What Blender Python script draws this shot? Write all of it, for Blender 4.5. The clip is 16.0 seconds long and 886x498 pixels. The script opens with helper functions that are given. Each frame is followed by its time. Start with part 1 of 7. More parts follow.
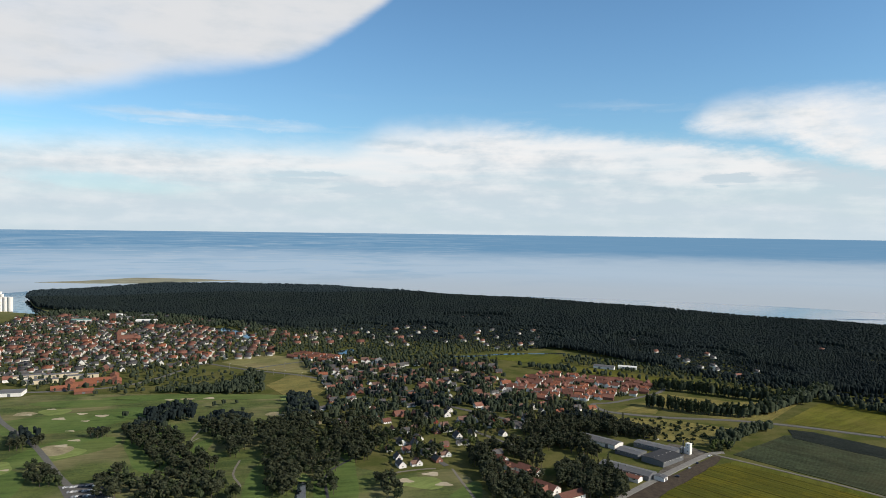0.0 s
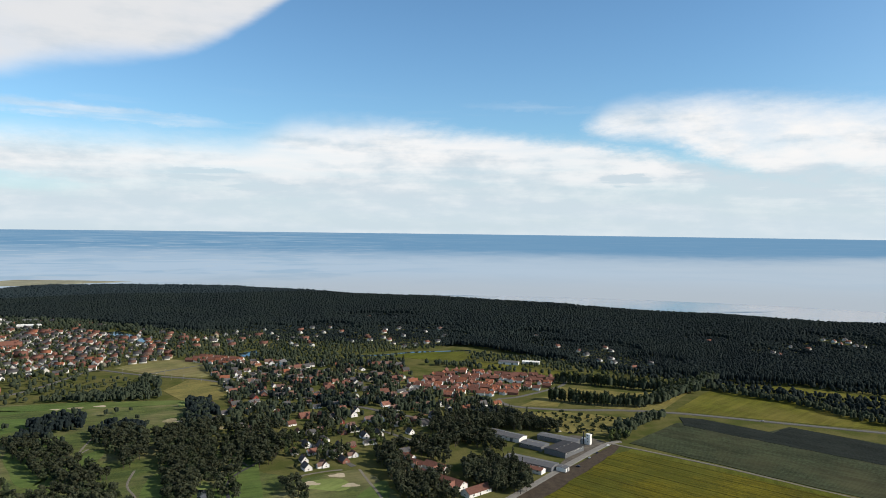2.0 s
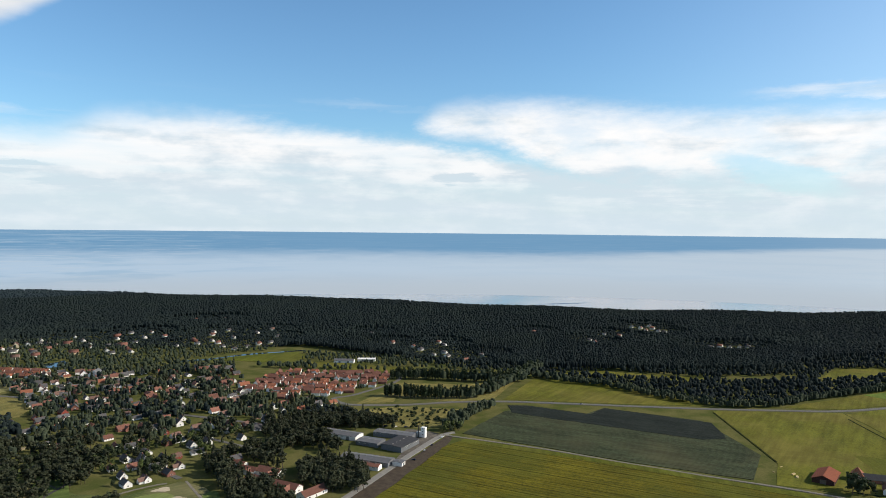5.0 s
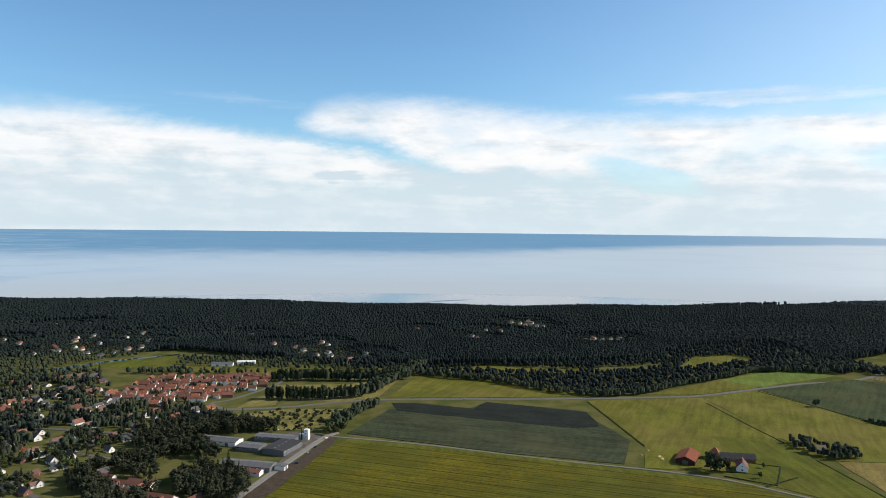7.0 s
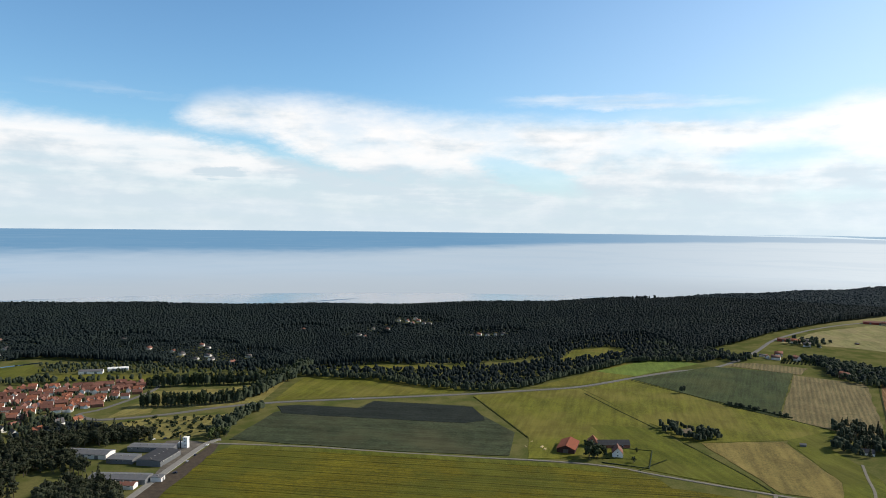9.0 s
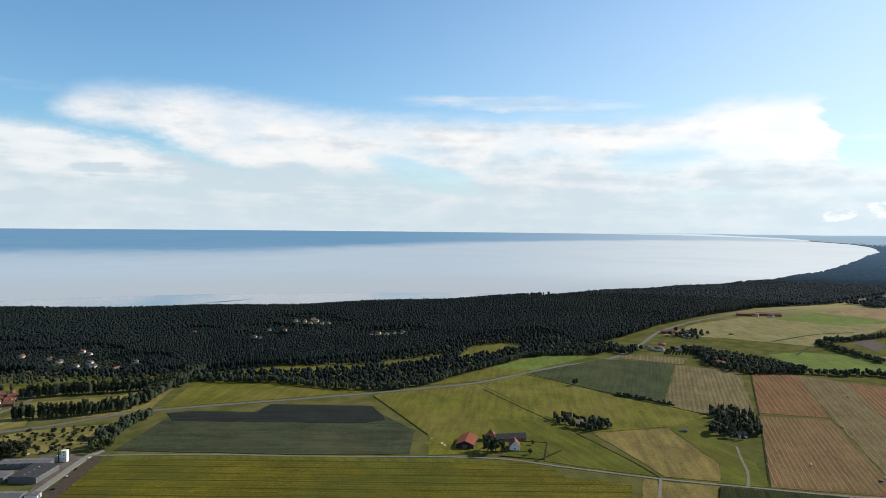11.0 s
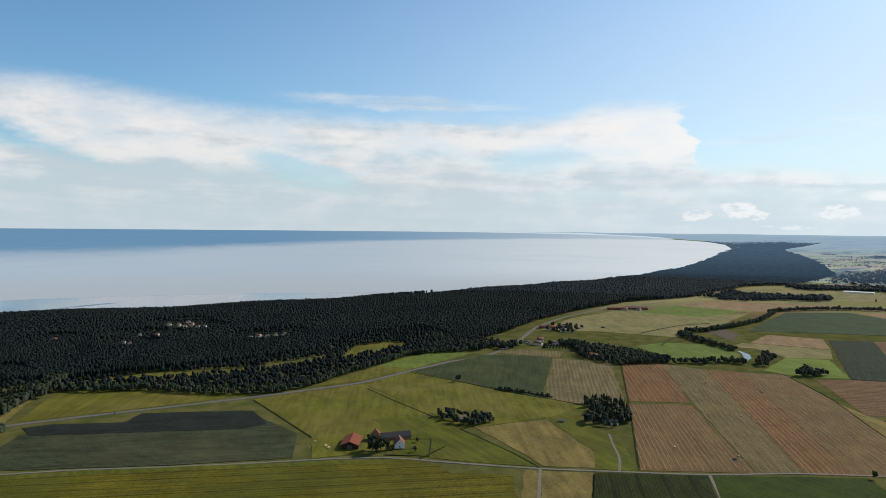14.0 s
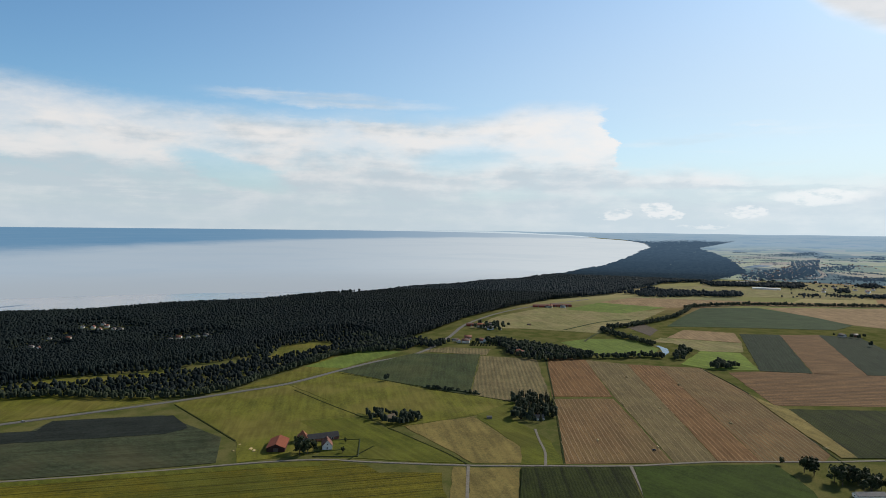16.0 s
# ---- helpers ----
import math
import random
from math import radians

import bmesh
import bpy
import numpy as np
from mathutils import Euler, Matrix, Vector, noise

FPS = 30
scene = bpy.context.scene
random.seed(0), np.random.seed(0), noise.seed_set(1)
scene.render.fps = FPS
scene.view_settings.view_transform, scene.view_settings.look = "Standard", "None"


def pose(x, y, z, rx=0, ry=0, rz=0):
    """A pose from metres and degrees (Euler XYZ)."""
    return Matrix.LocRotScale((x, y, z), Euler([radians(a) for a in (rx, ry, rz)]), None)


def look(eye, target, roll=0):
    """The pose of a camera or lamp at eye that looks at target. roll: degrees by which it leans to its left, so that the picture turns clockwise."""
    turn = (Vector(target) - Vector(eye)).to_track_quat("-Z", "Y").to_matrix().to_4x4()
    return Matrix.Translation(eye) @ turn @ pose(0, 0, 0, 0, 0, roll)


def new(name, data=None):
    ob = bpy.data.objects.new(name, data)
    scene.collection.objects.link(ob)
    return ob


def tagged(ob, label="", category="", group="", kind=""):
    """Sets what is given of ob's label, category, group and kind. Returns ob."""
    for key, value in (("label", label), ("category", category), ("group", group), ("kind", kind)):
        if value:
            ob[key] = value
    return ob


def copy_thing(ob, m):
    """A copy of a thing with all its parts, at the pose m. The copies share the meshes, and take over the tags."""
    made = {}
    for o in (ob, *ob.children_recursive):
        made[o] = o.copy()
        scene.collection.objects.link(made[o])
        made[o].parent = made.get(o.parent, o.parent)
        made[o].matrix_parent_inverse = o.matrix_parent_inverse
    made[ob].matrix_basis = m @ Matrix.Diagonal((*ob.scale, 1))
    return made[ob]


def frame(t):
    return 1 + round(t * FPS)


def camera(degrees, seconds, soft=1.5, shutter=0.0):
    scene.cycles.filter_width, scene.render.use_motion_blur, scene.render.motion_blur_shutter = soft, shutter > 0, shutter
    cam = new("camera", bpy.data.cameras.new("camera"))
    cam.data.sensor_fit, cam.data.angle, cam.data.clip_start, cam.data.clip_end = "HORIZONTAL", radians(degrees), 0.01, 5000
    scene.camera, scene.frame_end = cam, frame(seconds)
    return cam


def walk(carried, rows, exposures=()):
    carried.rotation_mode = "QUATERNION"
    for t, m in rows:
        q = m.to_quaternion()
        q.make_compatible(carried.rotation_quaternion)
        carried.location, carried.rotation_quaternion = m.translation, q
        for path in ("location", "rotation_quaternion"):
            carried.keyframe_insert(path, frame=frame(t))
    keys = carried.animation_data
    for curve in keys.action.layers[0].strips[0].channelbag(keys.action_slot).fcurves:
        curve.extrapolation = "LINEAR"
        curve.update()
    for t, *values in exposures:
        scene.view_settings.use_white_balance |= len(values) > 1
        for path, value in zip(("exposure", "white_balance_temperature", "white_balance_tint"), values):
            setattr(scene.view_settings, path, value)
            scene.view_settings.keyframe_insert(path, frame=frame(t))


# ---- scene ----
# camera: it hangs in the air 230 m over the plain, drifts a few metres and turns to its right
cam = camera(64.94, 16.0, 0.7)
TURNS = [
    (0.0, 0.00, -1.57, -0.73), (0.5, -2.12, -1.57, -0.71), (1.0, -4.15, -1.58, -0.70), (1.5, -6.07, -1.59, -0.71), (2.0, -7.68, -1.59, -0.71),
    (2.5, -9.25, -1.59, -0.71), (3.0, -11.39, -1.60, -0.66), (3.5, -13.95, -1.61, -0.62), (4.0, -16.47, -1.63, -0.61),
    (6.5, -28.30, -1.67, -0.59), (7.0, -30.79, -1.69, -0.60), (7.5, -33.34, -1.70, -0.60), (8.0, -35.78, -1.72, -0.59), (8.5, -37.93, -1.73, -0.61), (9.0, -40.08, -1.73, -0.61),
    (11.5, -50.21, -1.75, -0.55), (12.0, -51.85, -1.74, -0.54), (12.5, -53.42, -1.74, -0.54), (13.0, -54.87, -1.74, -0.55), (13.5, -56.41, -1.74, -0.55),
    (14.0, -58.02, -1.76, -0.56), (14.5, -59.81, -1.76, -0.58), (15.0, -61.52, -1.78, -0.63), (15.5, -63.22, -1.80, -0.67), (16.0, -63.96, -1.80, -0.68),
]
walk(cam, [(t, pose(0.115 * t, 0.466 * t, 229.5 - 0.038 * t, 90 + pitch, roll, yaw)) for t, yaw, pitch, roll in TURNS],
     [(0.0, 0.0), (4.0, 0.15), (9.0, 0.16), (12.5, -0.03), (16.0, -0.2)])

# ---- light: afternoon sun ahead and to the right, broken cloud ----
SUN_AZ, SUN_EL = 112.0, 31.0          # degrees clockwise from +y, degrees up


class Nodes:
    """A short hand for building node trees."""

    def __init__(self, tree):
        self.tree = tree
        tree.nodes.clear()

    def add(self, kind, **settings):
        n = self.tree.nodes.new(kind)
        for k, v in settings.items():
            if k == "operation":
                n.operation = v
            elif k == "blend":
                n.data_type, n.blend_type = "RGBA", v
            elif k == "sky":
                n.sky_type = v
            elif k == "feature":
                n.feature = v
            elif k == "interp":
                n.interpolation_type = v
        return n

    def put(self, socket, value):
        if isinstance(value, bpy.types.NodeSocket):
            self.tree.links.new(value, socket)
        elif value is not None:
            socket.default_value = value

    def math(self, op, a, b=None, c=None, clamp=False):
        n = self.add("ShaderNodeMath", operation=op)
        n.use_clamp = clamp
        for i, v in enumerate((a, b, c)):
            self.put(n.inputs[i], v)
        return n.outputs[0]

    def vec(self, op, a, b=None):
        n = self.add("ShaderNodeVectorMath", operation=op)
        self.put(n.inputs[0], a)
        if op == "SCALE":
            self.put(n.inputs["Scale"], b)
        else:
            self.put(n.inputs[1], b)
        return n.outputs[0]

    def noise(self, vector, scale, detail=4.0, rough=0.55, warp=0.0):
        n = self.add("ShaderNodeTexNoise")
        for k, v in (("Vector", vector), ("Scale", scale), ("Detail", detail), ("Roughness", rough), ("Distortion", warp)):
            self.put(n.inputs[k], v)
        return n.outputs["Fac"]

    def step(self, x, lo, hi, out_lo=0.0, out_hi=1.0):
        n = self.add("ShaderNodeMapRange", interp="SMOOTHSTEP")
        for i, v in enumerate((x, lo, hi, out_lo, out_hi)):
            self.put(n.inputs[i], v)
        return n.outputs[0]

    def mix(self, fac, a, b, blend="MIX"):
        n = self.add("ShaderNodeMix", blend=blend)
        for i, v in ((0, fac), (6, a), (7, b)):
            self.put(n.inputs[i], v if not isinstance(v, tuple) else (*v, 1.0)[:4])
        return n.outputs[2]

    def ramp(self, x, stops):
        n = self.add("ShaderNodeValToRGB")
        el = n.color_ramp.elements
        while len(el) < len(stops):
            el.new(0.5)
        for e, (p, c) in zip(el, stops):
            e.position, e.color = p, (*c, 1.0)
        self.put(n.inputs[0], x)
        return n.outputs[0]

    def curve(self, x, points, x0, x1, y0, y1):
        """A smooth function of x through the points."""
        n = self.add("ShaderNodeFloatCurve")
        cv = n.mapping.curves[0]
        pts = [((a - x0) / (x1 - x0), (b - y0) / (y1 - y0)) for a, b in points]
        while len(cv.points) < len(pts):
            cv.points.new(0.5, 0.5)
        for p, q in zip(cv.points, pts):
            p.location, p.handle_type = q, "AUTO_CLAMPED"
        n.mapping.update()
        self.put(n.inputs["Value"], self.math("DIVIDE", self.math("SUBTRACT", x, x0), x1 - x0, clamp=True))
        return self.math("ADD", self.math("MULTIPLY", n.outputs[0], y1 - y0), y0)


def build_sky():
    world = bpy.data.worlds.new("sky")
    scene.world = world
    world.use_nodes = True
    n = Nodes(world.node_tree)
    sky = n.add("ShaderNodeTexSky", sky="NISHITA")
    sky.sun_disc, sky.sun_elevation, sky.sun_rotation = False, radians(SUN_EL), radians(SUN_AZ)
    sky.air_density, sky.dust_density, sky.ozone_density, sky.altitude = 1.0, 0.6, 2.0, 230.0
    way = n.add("ShaderNodeTexCoord").outputs["Generated"]
    sep = n.add("ShaderNodeSeparateXYZ")
    n.put(sep.inputs[0], way)
    x, y, z = sep.outputs
    az = n.math("MULTIPLY", n.math("ARCTAN2", x, y), 180 / math.pi)
    el = n.math("MULTIPLY", n.math("ARCSINE", z), 180 / math.pi)
    place = n.add("ShaderNodeCombineXYZ")
    n.put(place.inputs[0], n.math("MULTIPLY", az, 0.1))
    n.put(place.inputs[1], n.math("MULTIPLY", el, 0.25))
    p = place.outputs[0]
    streak = n.add("ShaderNodeCombineXYZ")
    n.put(streak.inputs[0], n.math("MULTIPLY", az, 0.05))
    n.put(streak.inputs[1], n.math("MULTIPLY", el, 0.55))
    q = streak.outputs[0]
    ragged = n.math("SUBTRACT", n.noise(p, 2.2, 7, 0.6), 0.5)
    fine = n.math("SUBTRACT", n.noise(p, 9.0, 6, 0.65), 0.5)
    # every edge is pushed about by billows, so that no outline is smooth
    az2 = n.math("ADD", az, n.math("ADD", n.math("MULTIPLY", ragged, 3.0), n.math("MULTIPLY", fine, 2.0)))
    el2 = n.math("ADD", el, n.math("ADD", n.math("MULTIPLY", ragged, 0.9), n.math("MULTIPLY", fine, 0.7)))

    def puff(x0, y0, wide, high, slope, soft, amount):
        """A long cloud or gap: an ellipse that follows a slope."""
        dx = n.math("SUBTRACT", az2, x0)
        dy = n.math("SUBTRACT", n.math("SUBTRACT", el2, y0), n.math("MULTIPLY", dx, slope))
        d = n.math("ADD", n.math("POWER", n.math("DIVIDE", dx, wide), 2.0), n.math("POWER", n.math("DIVIDE", dy, high), 2.0))
        return n.step(d, 1.0 - soft, 1.0 + 1.5 * soft, amount, 0.0)

    def most(rows):
        out = puff(*rows[0])
        for row in rows[1:]:
            out = n.math("MAXIMUM", out, puff(*row))
        return out

    # two long banks over the sea: heights of their edges over the compass
    far_bank = n.step(n.math("SUBTRACT", n.curve(az2, FAR_TOP, -60, 130, 0, 20), el2), -0.7, n.step(az, -5.0, 14.0, 2.6, 1.0))
    top = n.step(n.math("SUBTRACT", n.curve(az2, NEAR_TOP, -60, 130, 0, 20), el2), -0.8, n.step(az, 36.0, 70.0, 1.7, 0.9))
    near_bank = n.math("MULTIPLY", top, n.step(n.math("SUBTRACT", el2, n.curve(az2, NEAR_FOOT, -60, 130, 0, 20)), -0.9, 1.1))
    near_bank = n.math("MULTIPLY", near_bank, n.step(n.noise(p, 1.7, 6, 0.6), 0.3, 0.62, 0.66, 1.0))
    bank = n.math("MAXIMUM", n.math("MULTIPLY", far_bank, n.step(n.noise(q, 0.9, 5, 0.55), 0.28, 0.6, 0.72, 1.0)), near_bank)
    bank = n.math("MULTIPLY", bank, n.math("SUBTRACT", 1.0, most(GAPS)))
    # the high bright sheet, up and to the left, and one that comes in on the right
    low = n.curve(az, SHEET_EDGE, -60, 130, 0, 60)
    sheet = n.step(n.math("ADD", n.math("SUBTRACT", el, low), n.math("MULTIPLY", ragged, 0.9)), -0.5, n.step(az, -20.0, -8.0, 1.9, 0.8))
    sheet = n.math("MULTIPLY", sheet, n.step(n.noise(p, 0.9, 3, 0.5), 0.25, 0.6, 0.82, 1.0))
    sheet = n.math("MULTIPLY", sheet, n.step(el, 24.0, 40.0, 1.0, 0.0))
    # thin veils
    veil = n.math("MULTIPLY", n.step(n.noise(q, 1.6, 7, 0.6), 0.52, 0.8), n.step(el, 3.0, 12.0, 0.45, 0.0))
    veil = n.math("MAXIMUM", veil, n.math("MULTIPLY", most(VEILS), n.step(n.noise(q, 2.4, 6, 0.6), 0.35, 0.7, 0.15, 0.8)))
    # small heaped clouds low down towards the sun
    heap = n.math("MULTIPLY", most(HEAPS), n.step(n.noise(p, 7.0, 6, 0.6), 0.36, 0.52))
    cloud = n.math("MAXIMUM", n.math("MAXIMUM", bank, heap), n.math("MAXIMUM", sheet, veil))
    billow = n.math("ADD", n.math("MULTIPLY", n.noise(p, 2.6, 6, 0.58), 0.6), n.math("MULTIPLY", n.noise(q, 1.5, 5, 0.5), 0.4))
    shade = n.math("SUBTRACT", n.math("ADD", billow, n.step(el, 2.0, 7.5, -0.06, 0.05)), n.math("MULTIPLY", n.math("MULTIPLY", most(GREY), n.step(n.noise(q, 3.2, 5, 0.6), 0.35, 0.6)), 0.24))
    shade = n.math("ADD", shade, n.math("MULTIPLY", most(BRIGHT), 0.10))
    # the bank is brightest along its middle, greyer below; the high sheet is an even grey-white
    white = n.mix(n.step(shade, 0.36, 0.62), CLOUD_SHADE, CLOUD_WHITE)
    white = n.mix(n.math("MULTIPLY", sheet, 0.7), white, CLOUD_SHEET)
    white = n.mix(heap, white, (9.8, 9.6, 9.5))
    blue = n.mix(1.0, sky.outputs[0], SKY_TINT, "MULTIPLY")
    # deeper blue overhead
    blue = n.mix(1.0, blue, near_sun_colour(n, n.step(el, 14.0, 60.0, 1.0, 0.42)), "MULTIPLY")
    # the sky pales towards the sun
    glare = n.math("MULTIPLY", n.step(n.math("ABSOLUTE", n.math("SUBTRACT", az, SUN_AZ)), 8.0, 85.0, 0.74, 0.0), n.step(el, 8.0, 32.0, 1.0, 0.0))
    blue = n.mix(glare, blue, (6.1, 6.55, 7.0))
    haze = n.step(el, 0.0, 7.0, 0.7, 0.0)
    colour = n.mix(cloud, blue, white)
    colour = n.mix(haze, colour, CLOUD_HAZE)
    colour = n.mix(n.math("MULTIPLY", heap, 0.4), colour, (9.6, 9.5, 9.4))
    # brighter towards the sun
    near_sun = n.step(n.math("ABSOLUTE", n.math("SUBTRACT", az, SUN_AZ)), 8.0, 66.0, 1.22, 1.0)
    colour = n.mix(1.0, colour, near_sun_colour(n, near_sun), "MULTIPLY")
    back = n.add("ShaderNodeBackground")
    n.put(back.inputs["Color"], colour)
    back.inputs["Strength"].default_value = SKY_STRENGTH
    out = n.add("ShaderNodeOutputWorld")
    n.put(out.inputs[0], back.outputs[0])


def near_sun_colour(n, value):
    c = n.add("ShaderNodeCombineXYZ")
    for i in range(3):
        n.put(c.inputs[i], value)
    return c.outputs[0]


SKY_STRENGTH = 0.1
SKY_TINT = (0.96, 1.30, 1.46)
CLOUD_WHITE, CLOUD_SHADE, CLOUD_HAZE, CLOUD_SHEET = (9.1, 9.0, 8.95), (6.0, 6.8, 7.4), (6.0, 7.1, 7.8), (6.7, 6.9, 7.2)
FAR_TOP = [(-60, 6.4), (-32.4, 6.7), (-25, 7.2), (-17, 7.3), (-9, 7.3), (-6.5, 7.9), (-4, 8.8), (0.6, 8.9), (9.8, 7.9), (18.5, 7.1), (22.6, 6.4), (27.3, 5.5), (32, 4.8), (40, 3.6), (50, 2.8), (70, 2.4), (130, 2.4)]
NEAR_TOP = [(-60, 0), (15, 0), (17.5, 5.0), (19.4, 8.9), (23.6, 10.3), (27.5, 10.4), (34, 10.0), (40, 9.3), (45, 9.0), (50, 8.7), (58.7, 8.8), (61.4, 8.5), (67.7, 8.8),
            (71, 9.6), (75, 9.5), (76.9, 8.8), (77.8, 5.4), (79, 4.6), (82.5, 4.5), (87, 4.2), (90.4, 3.7), (130, 3.6)]
NEAR_FOOT = [(-60, 12), (17, 8.6), (20.5, 7.7), (24.5, 7.2), (27.2, 6.2), (30, 5.0), (34, 3.6), (40, 1.6), (46, 0.2), (60, 0), (130, 0)]
# clouds and gaps: bearing, height, half length, half height, slope, softness, strength
GAPS = [(46.8, 4.3, 4.2, 0.95, -0.26, 0.7, 0.72), (65.6, 5.5, 3.2, 1.0, 0.1, 0.9, 0.5), (57.0, 8.75, 5.2, 0.35, -0.02, 0.8, 0.55), (-25.5, 3.2, 5.0, 0.55, -0.06, 0.9, 0.45),
        (84.0, 2.7, 7.0, 0.45, -0.03, 0.9, 0.3), (70.0, 2.6, 4.0, 0.4, 0.0, 0.9, 0.3)]
VEILS = [(54.5, 10.0, 7.5, 0.5, -0.03, 0.9, 0.75), (-18.5, 8.2, 7.0, 0.5, -0.03, 0.9, 0.7), (82.5, 6.9, 3.6, 0.3, 0.08, 0.9, 0.5), (88.6, 8.05, 1.8, 0.22, 0.0, 0.9, 0.45), (16.0, 9.8, 5.0, 0.3, -0.05, 0.9, 0.2)]
HEAPS = [(78.1, 1.2, 1.0, 0.42, 0.1, 0.4, 0.9), (81.1, 1.55, 1.1, 0.55, -0.2, 0.35, 1.0), (82.4, 1.1, 0.6, 0.3, 0.0, 0.4, 0.9), (87.4, 1.35, 1.1, 0.4, -0.1, 0.4, 0.85), (84.6, 0.35, 1.6, 0.16, 0.0, 0.5, 0.6), (92.0, 2.5, 2.6, 0.5, 0.0, 0.6, 0.8)]
GREY = [(-11.2, 4.2, 2.6, 0.42, -0.01, 0.6, 1.0), (-6.7, 3.2, 2.6, 0.28, 0.0, 0.7, 0.8), (22.2, 4.1, 2.0, 0.45, 0.04, 0.6, 1.0), (31.5, 3.8, 5.5, 0.9, -0.12, 0.9, 0.6), (42.0, 2.4, 6.0, 0.6, 0.0, 0.9, 0.5), (90.0, 3.1, 5.0, 0.4, 0.0, 0.9, 0.7)]
BRIGHT = [(89.0, 4.0, 11.0, 0.6, -0.04, 0.9, 1.0), (-7.0, 5.4, 7.0, 1.3, 0.0, 0.9, 1.0), (20.5, 5.3, 4.5, 1.0, -0.12, 0.9, 0.8), (34.0, 8.4, 9.0, 1.2, 0.0, 0.9, 0.5), (38.0, 6.0, 4.0, 1.0, 0.0, 0.9, 0.7), (74.0, 7.5, 3.5, 2.2, 0.0, 0.8, 1.0)]
SHEET_EDGE = [(-60, 22.0), (-50, 9.0), (-40, 7.6), (-32, 8.4), (-29, 8.9), (-21, 11.2), (-13, 13.0), (-8, 15.6), (-4.5, 18.2), (0, 22), (8, 34), (14, 58), (72, 58), (86, 20), (91, 16.6), (94, 14.6), (100, 13.0), (112, 14), (130, 30)]
build_sky()
sun = new("sun", bpy.data.lights.new("sun", "SUN"))
sun.data.energy, sun.data.angle, sun.data.color = 4.8, radians(0.6), (1.0, 0.905, 0.78)
sun.matrix_world = look((0, 0, 0), (-math.sin(radians(SUN_AZ)) * math.cos(radians(SUN_EL)), -math.cos(radians(SUN_AZ)) * math.cos(radians(SUN_EL)), -math.sin(radians(SUN_EL))))
# ---- materials ----
def material(name, paint):
    m = bpy.data.materials.new(name)
    m.use_nodes = True
    n = Nodes(m.node_tree)
    bsdf = n.add("ShaderNodeBsdfPrincipled")
    out = n.add("ShaderNodeOutputMaterial")
    n.put(out.inputs[0], bsdf.outputs[0])
    paint(n, bsdf)
    return m


def ground_xy(n):
    return n.add("ShaderNodeTexCoord").outputs["Object"]


def bump(n, bsdf, height, strength, distance):
    b = n.add("ShaderNodeBump")
    b.inputs["Strength"].default_value, b.inputs["Distance"].default_value = strength, distance
    n.put(b.inputs["Height"], height)
    n.put(bsdf.inputs["Normal"], b.outputs[0])


def plain(name, colour, rough=0.8, metal=0.0, vary=0.25, scale=0.6, spread=0.15):
    """A surface of one colour with grain, stains and a little difference from object to object."""
    def paint(n, bsdf):
        xy = ground_xy(n)
        grain = n.math("ADD", n.math("MULTIPLY", n.noise(xy, scale, 5, 0.6), 0.6), n.math("MULTIPLY", n.noise(xy, scale * 9, 3, 0.6), 0.4))
        dark, light = tuple(c * (1 - vary) for c in colour), tuple(min(1.0, c * (1 + vary)) for c in colour)
        col = n.mix(n.step(grain, 0.3, 0.7), dark, light)
        own = n.add("ShaderNodeObjectInfo").outputs["Random"]
        own = n.math("ADD", n.math("MULTIPLY", own, 0.5), n.math("MULTIPLY", n.add("ShaderNodeNewGeometry").outputs["Random Per Island"], 0.5))
        gain = n.math("ADD", n.math("MULTIPLY", own, 2 * spread), 1 - spread)
        n.put(bsdf.inputs["Base Color"], n.mix(1.0, col, near_sun_colour(n, gain), "MULTIPLY"))
        bsdf.inputs["Roughness"].default_value, bsdf.inputs["Metallic"].default_value = rough, metal
        bsdf.inputs["Specular IOR Level"].default_value = 0.18
    return material(name, paint)


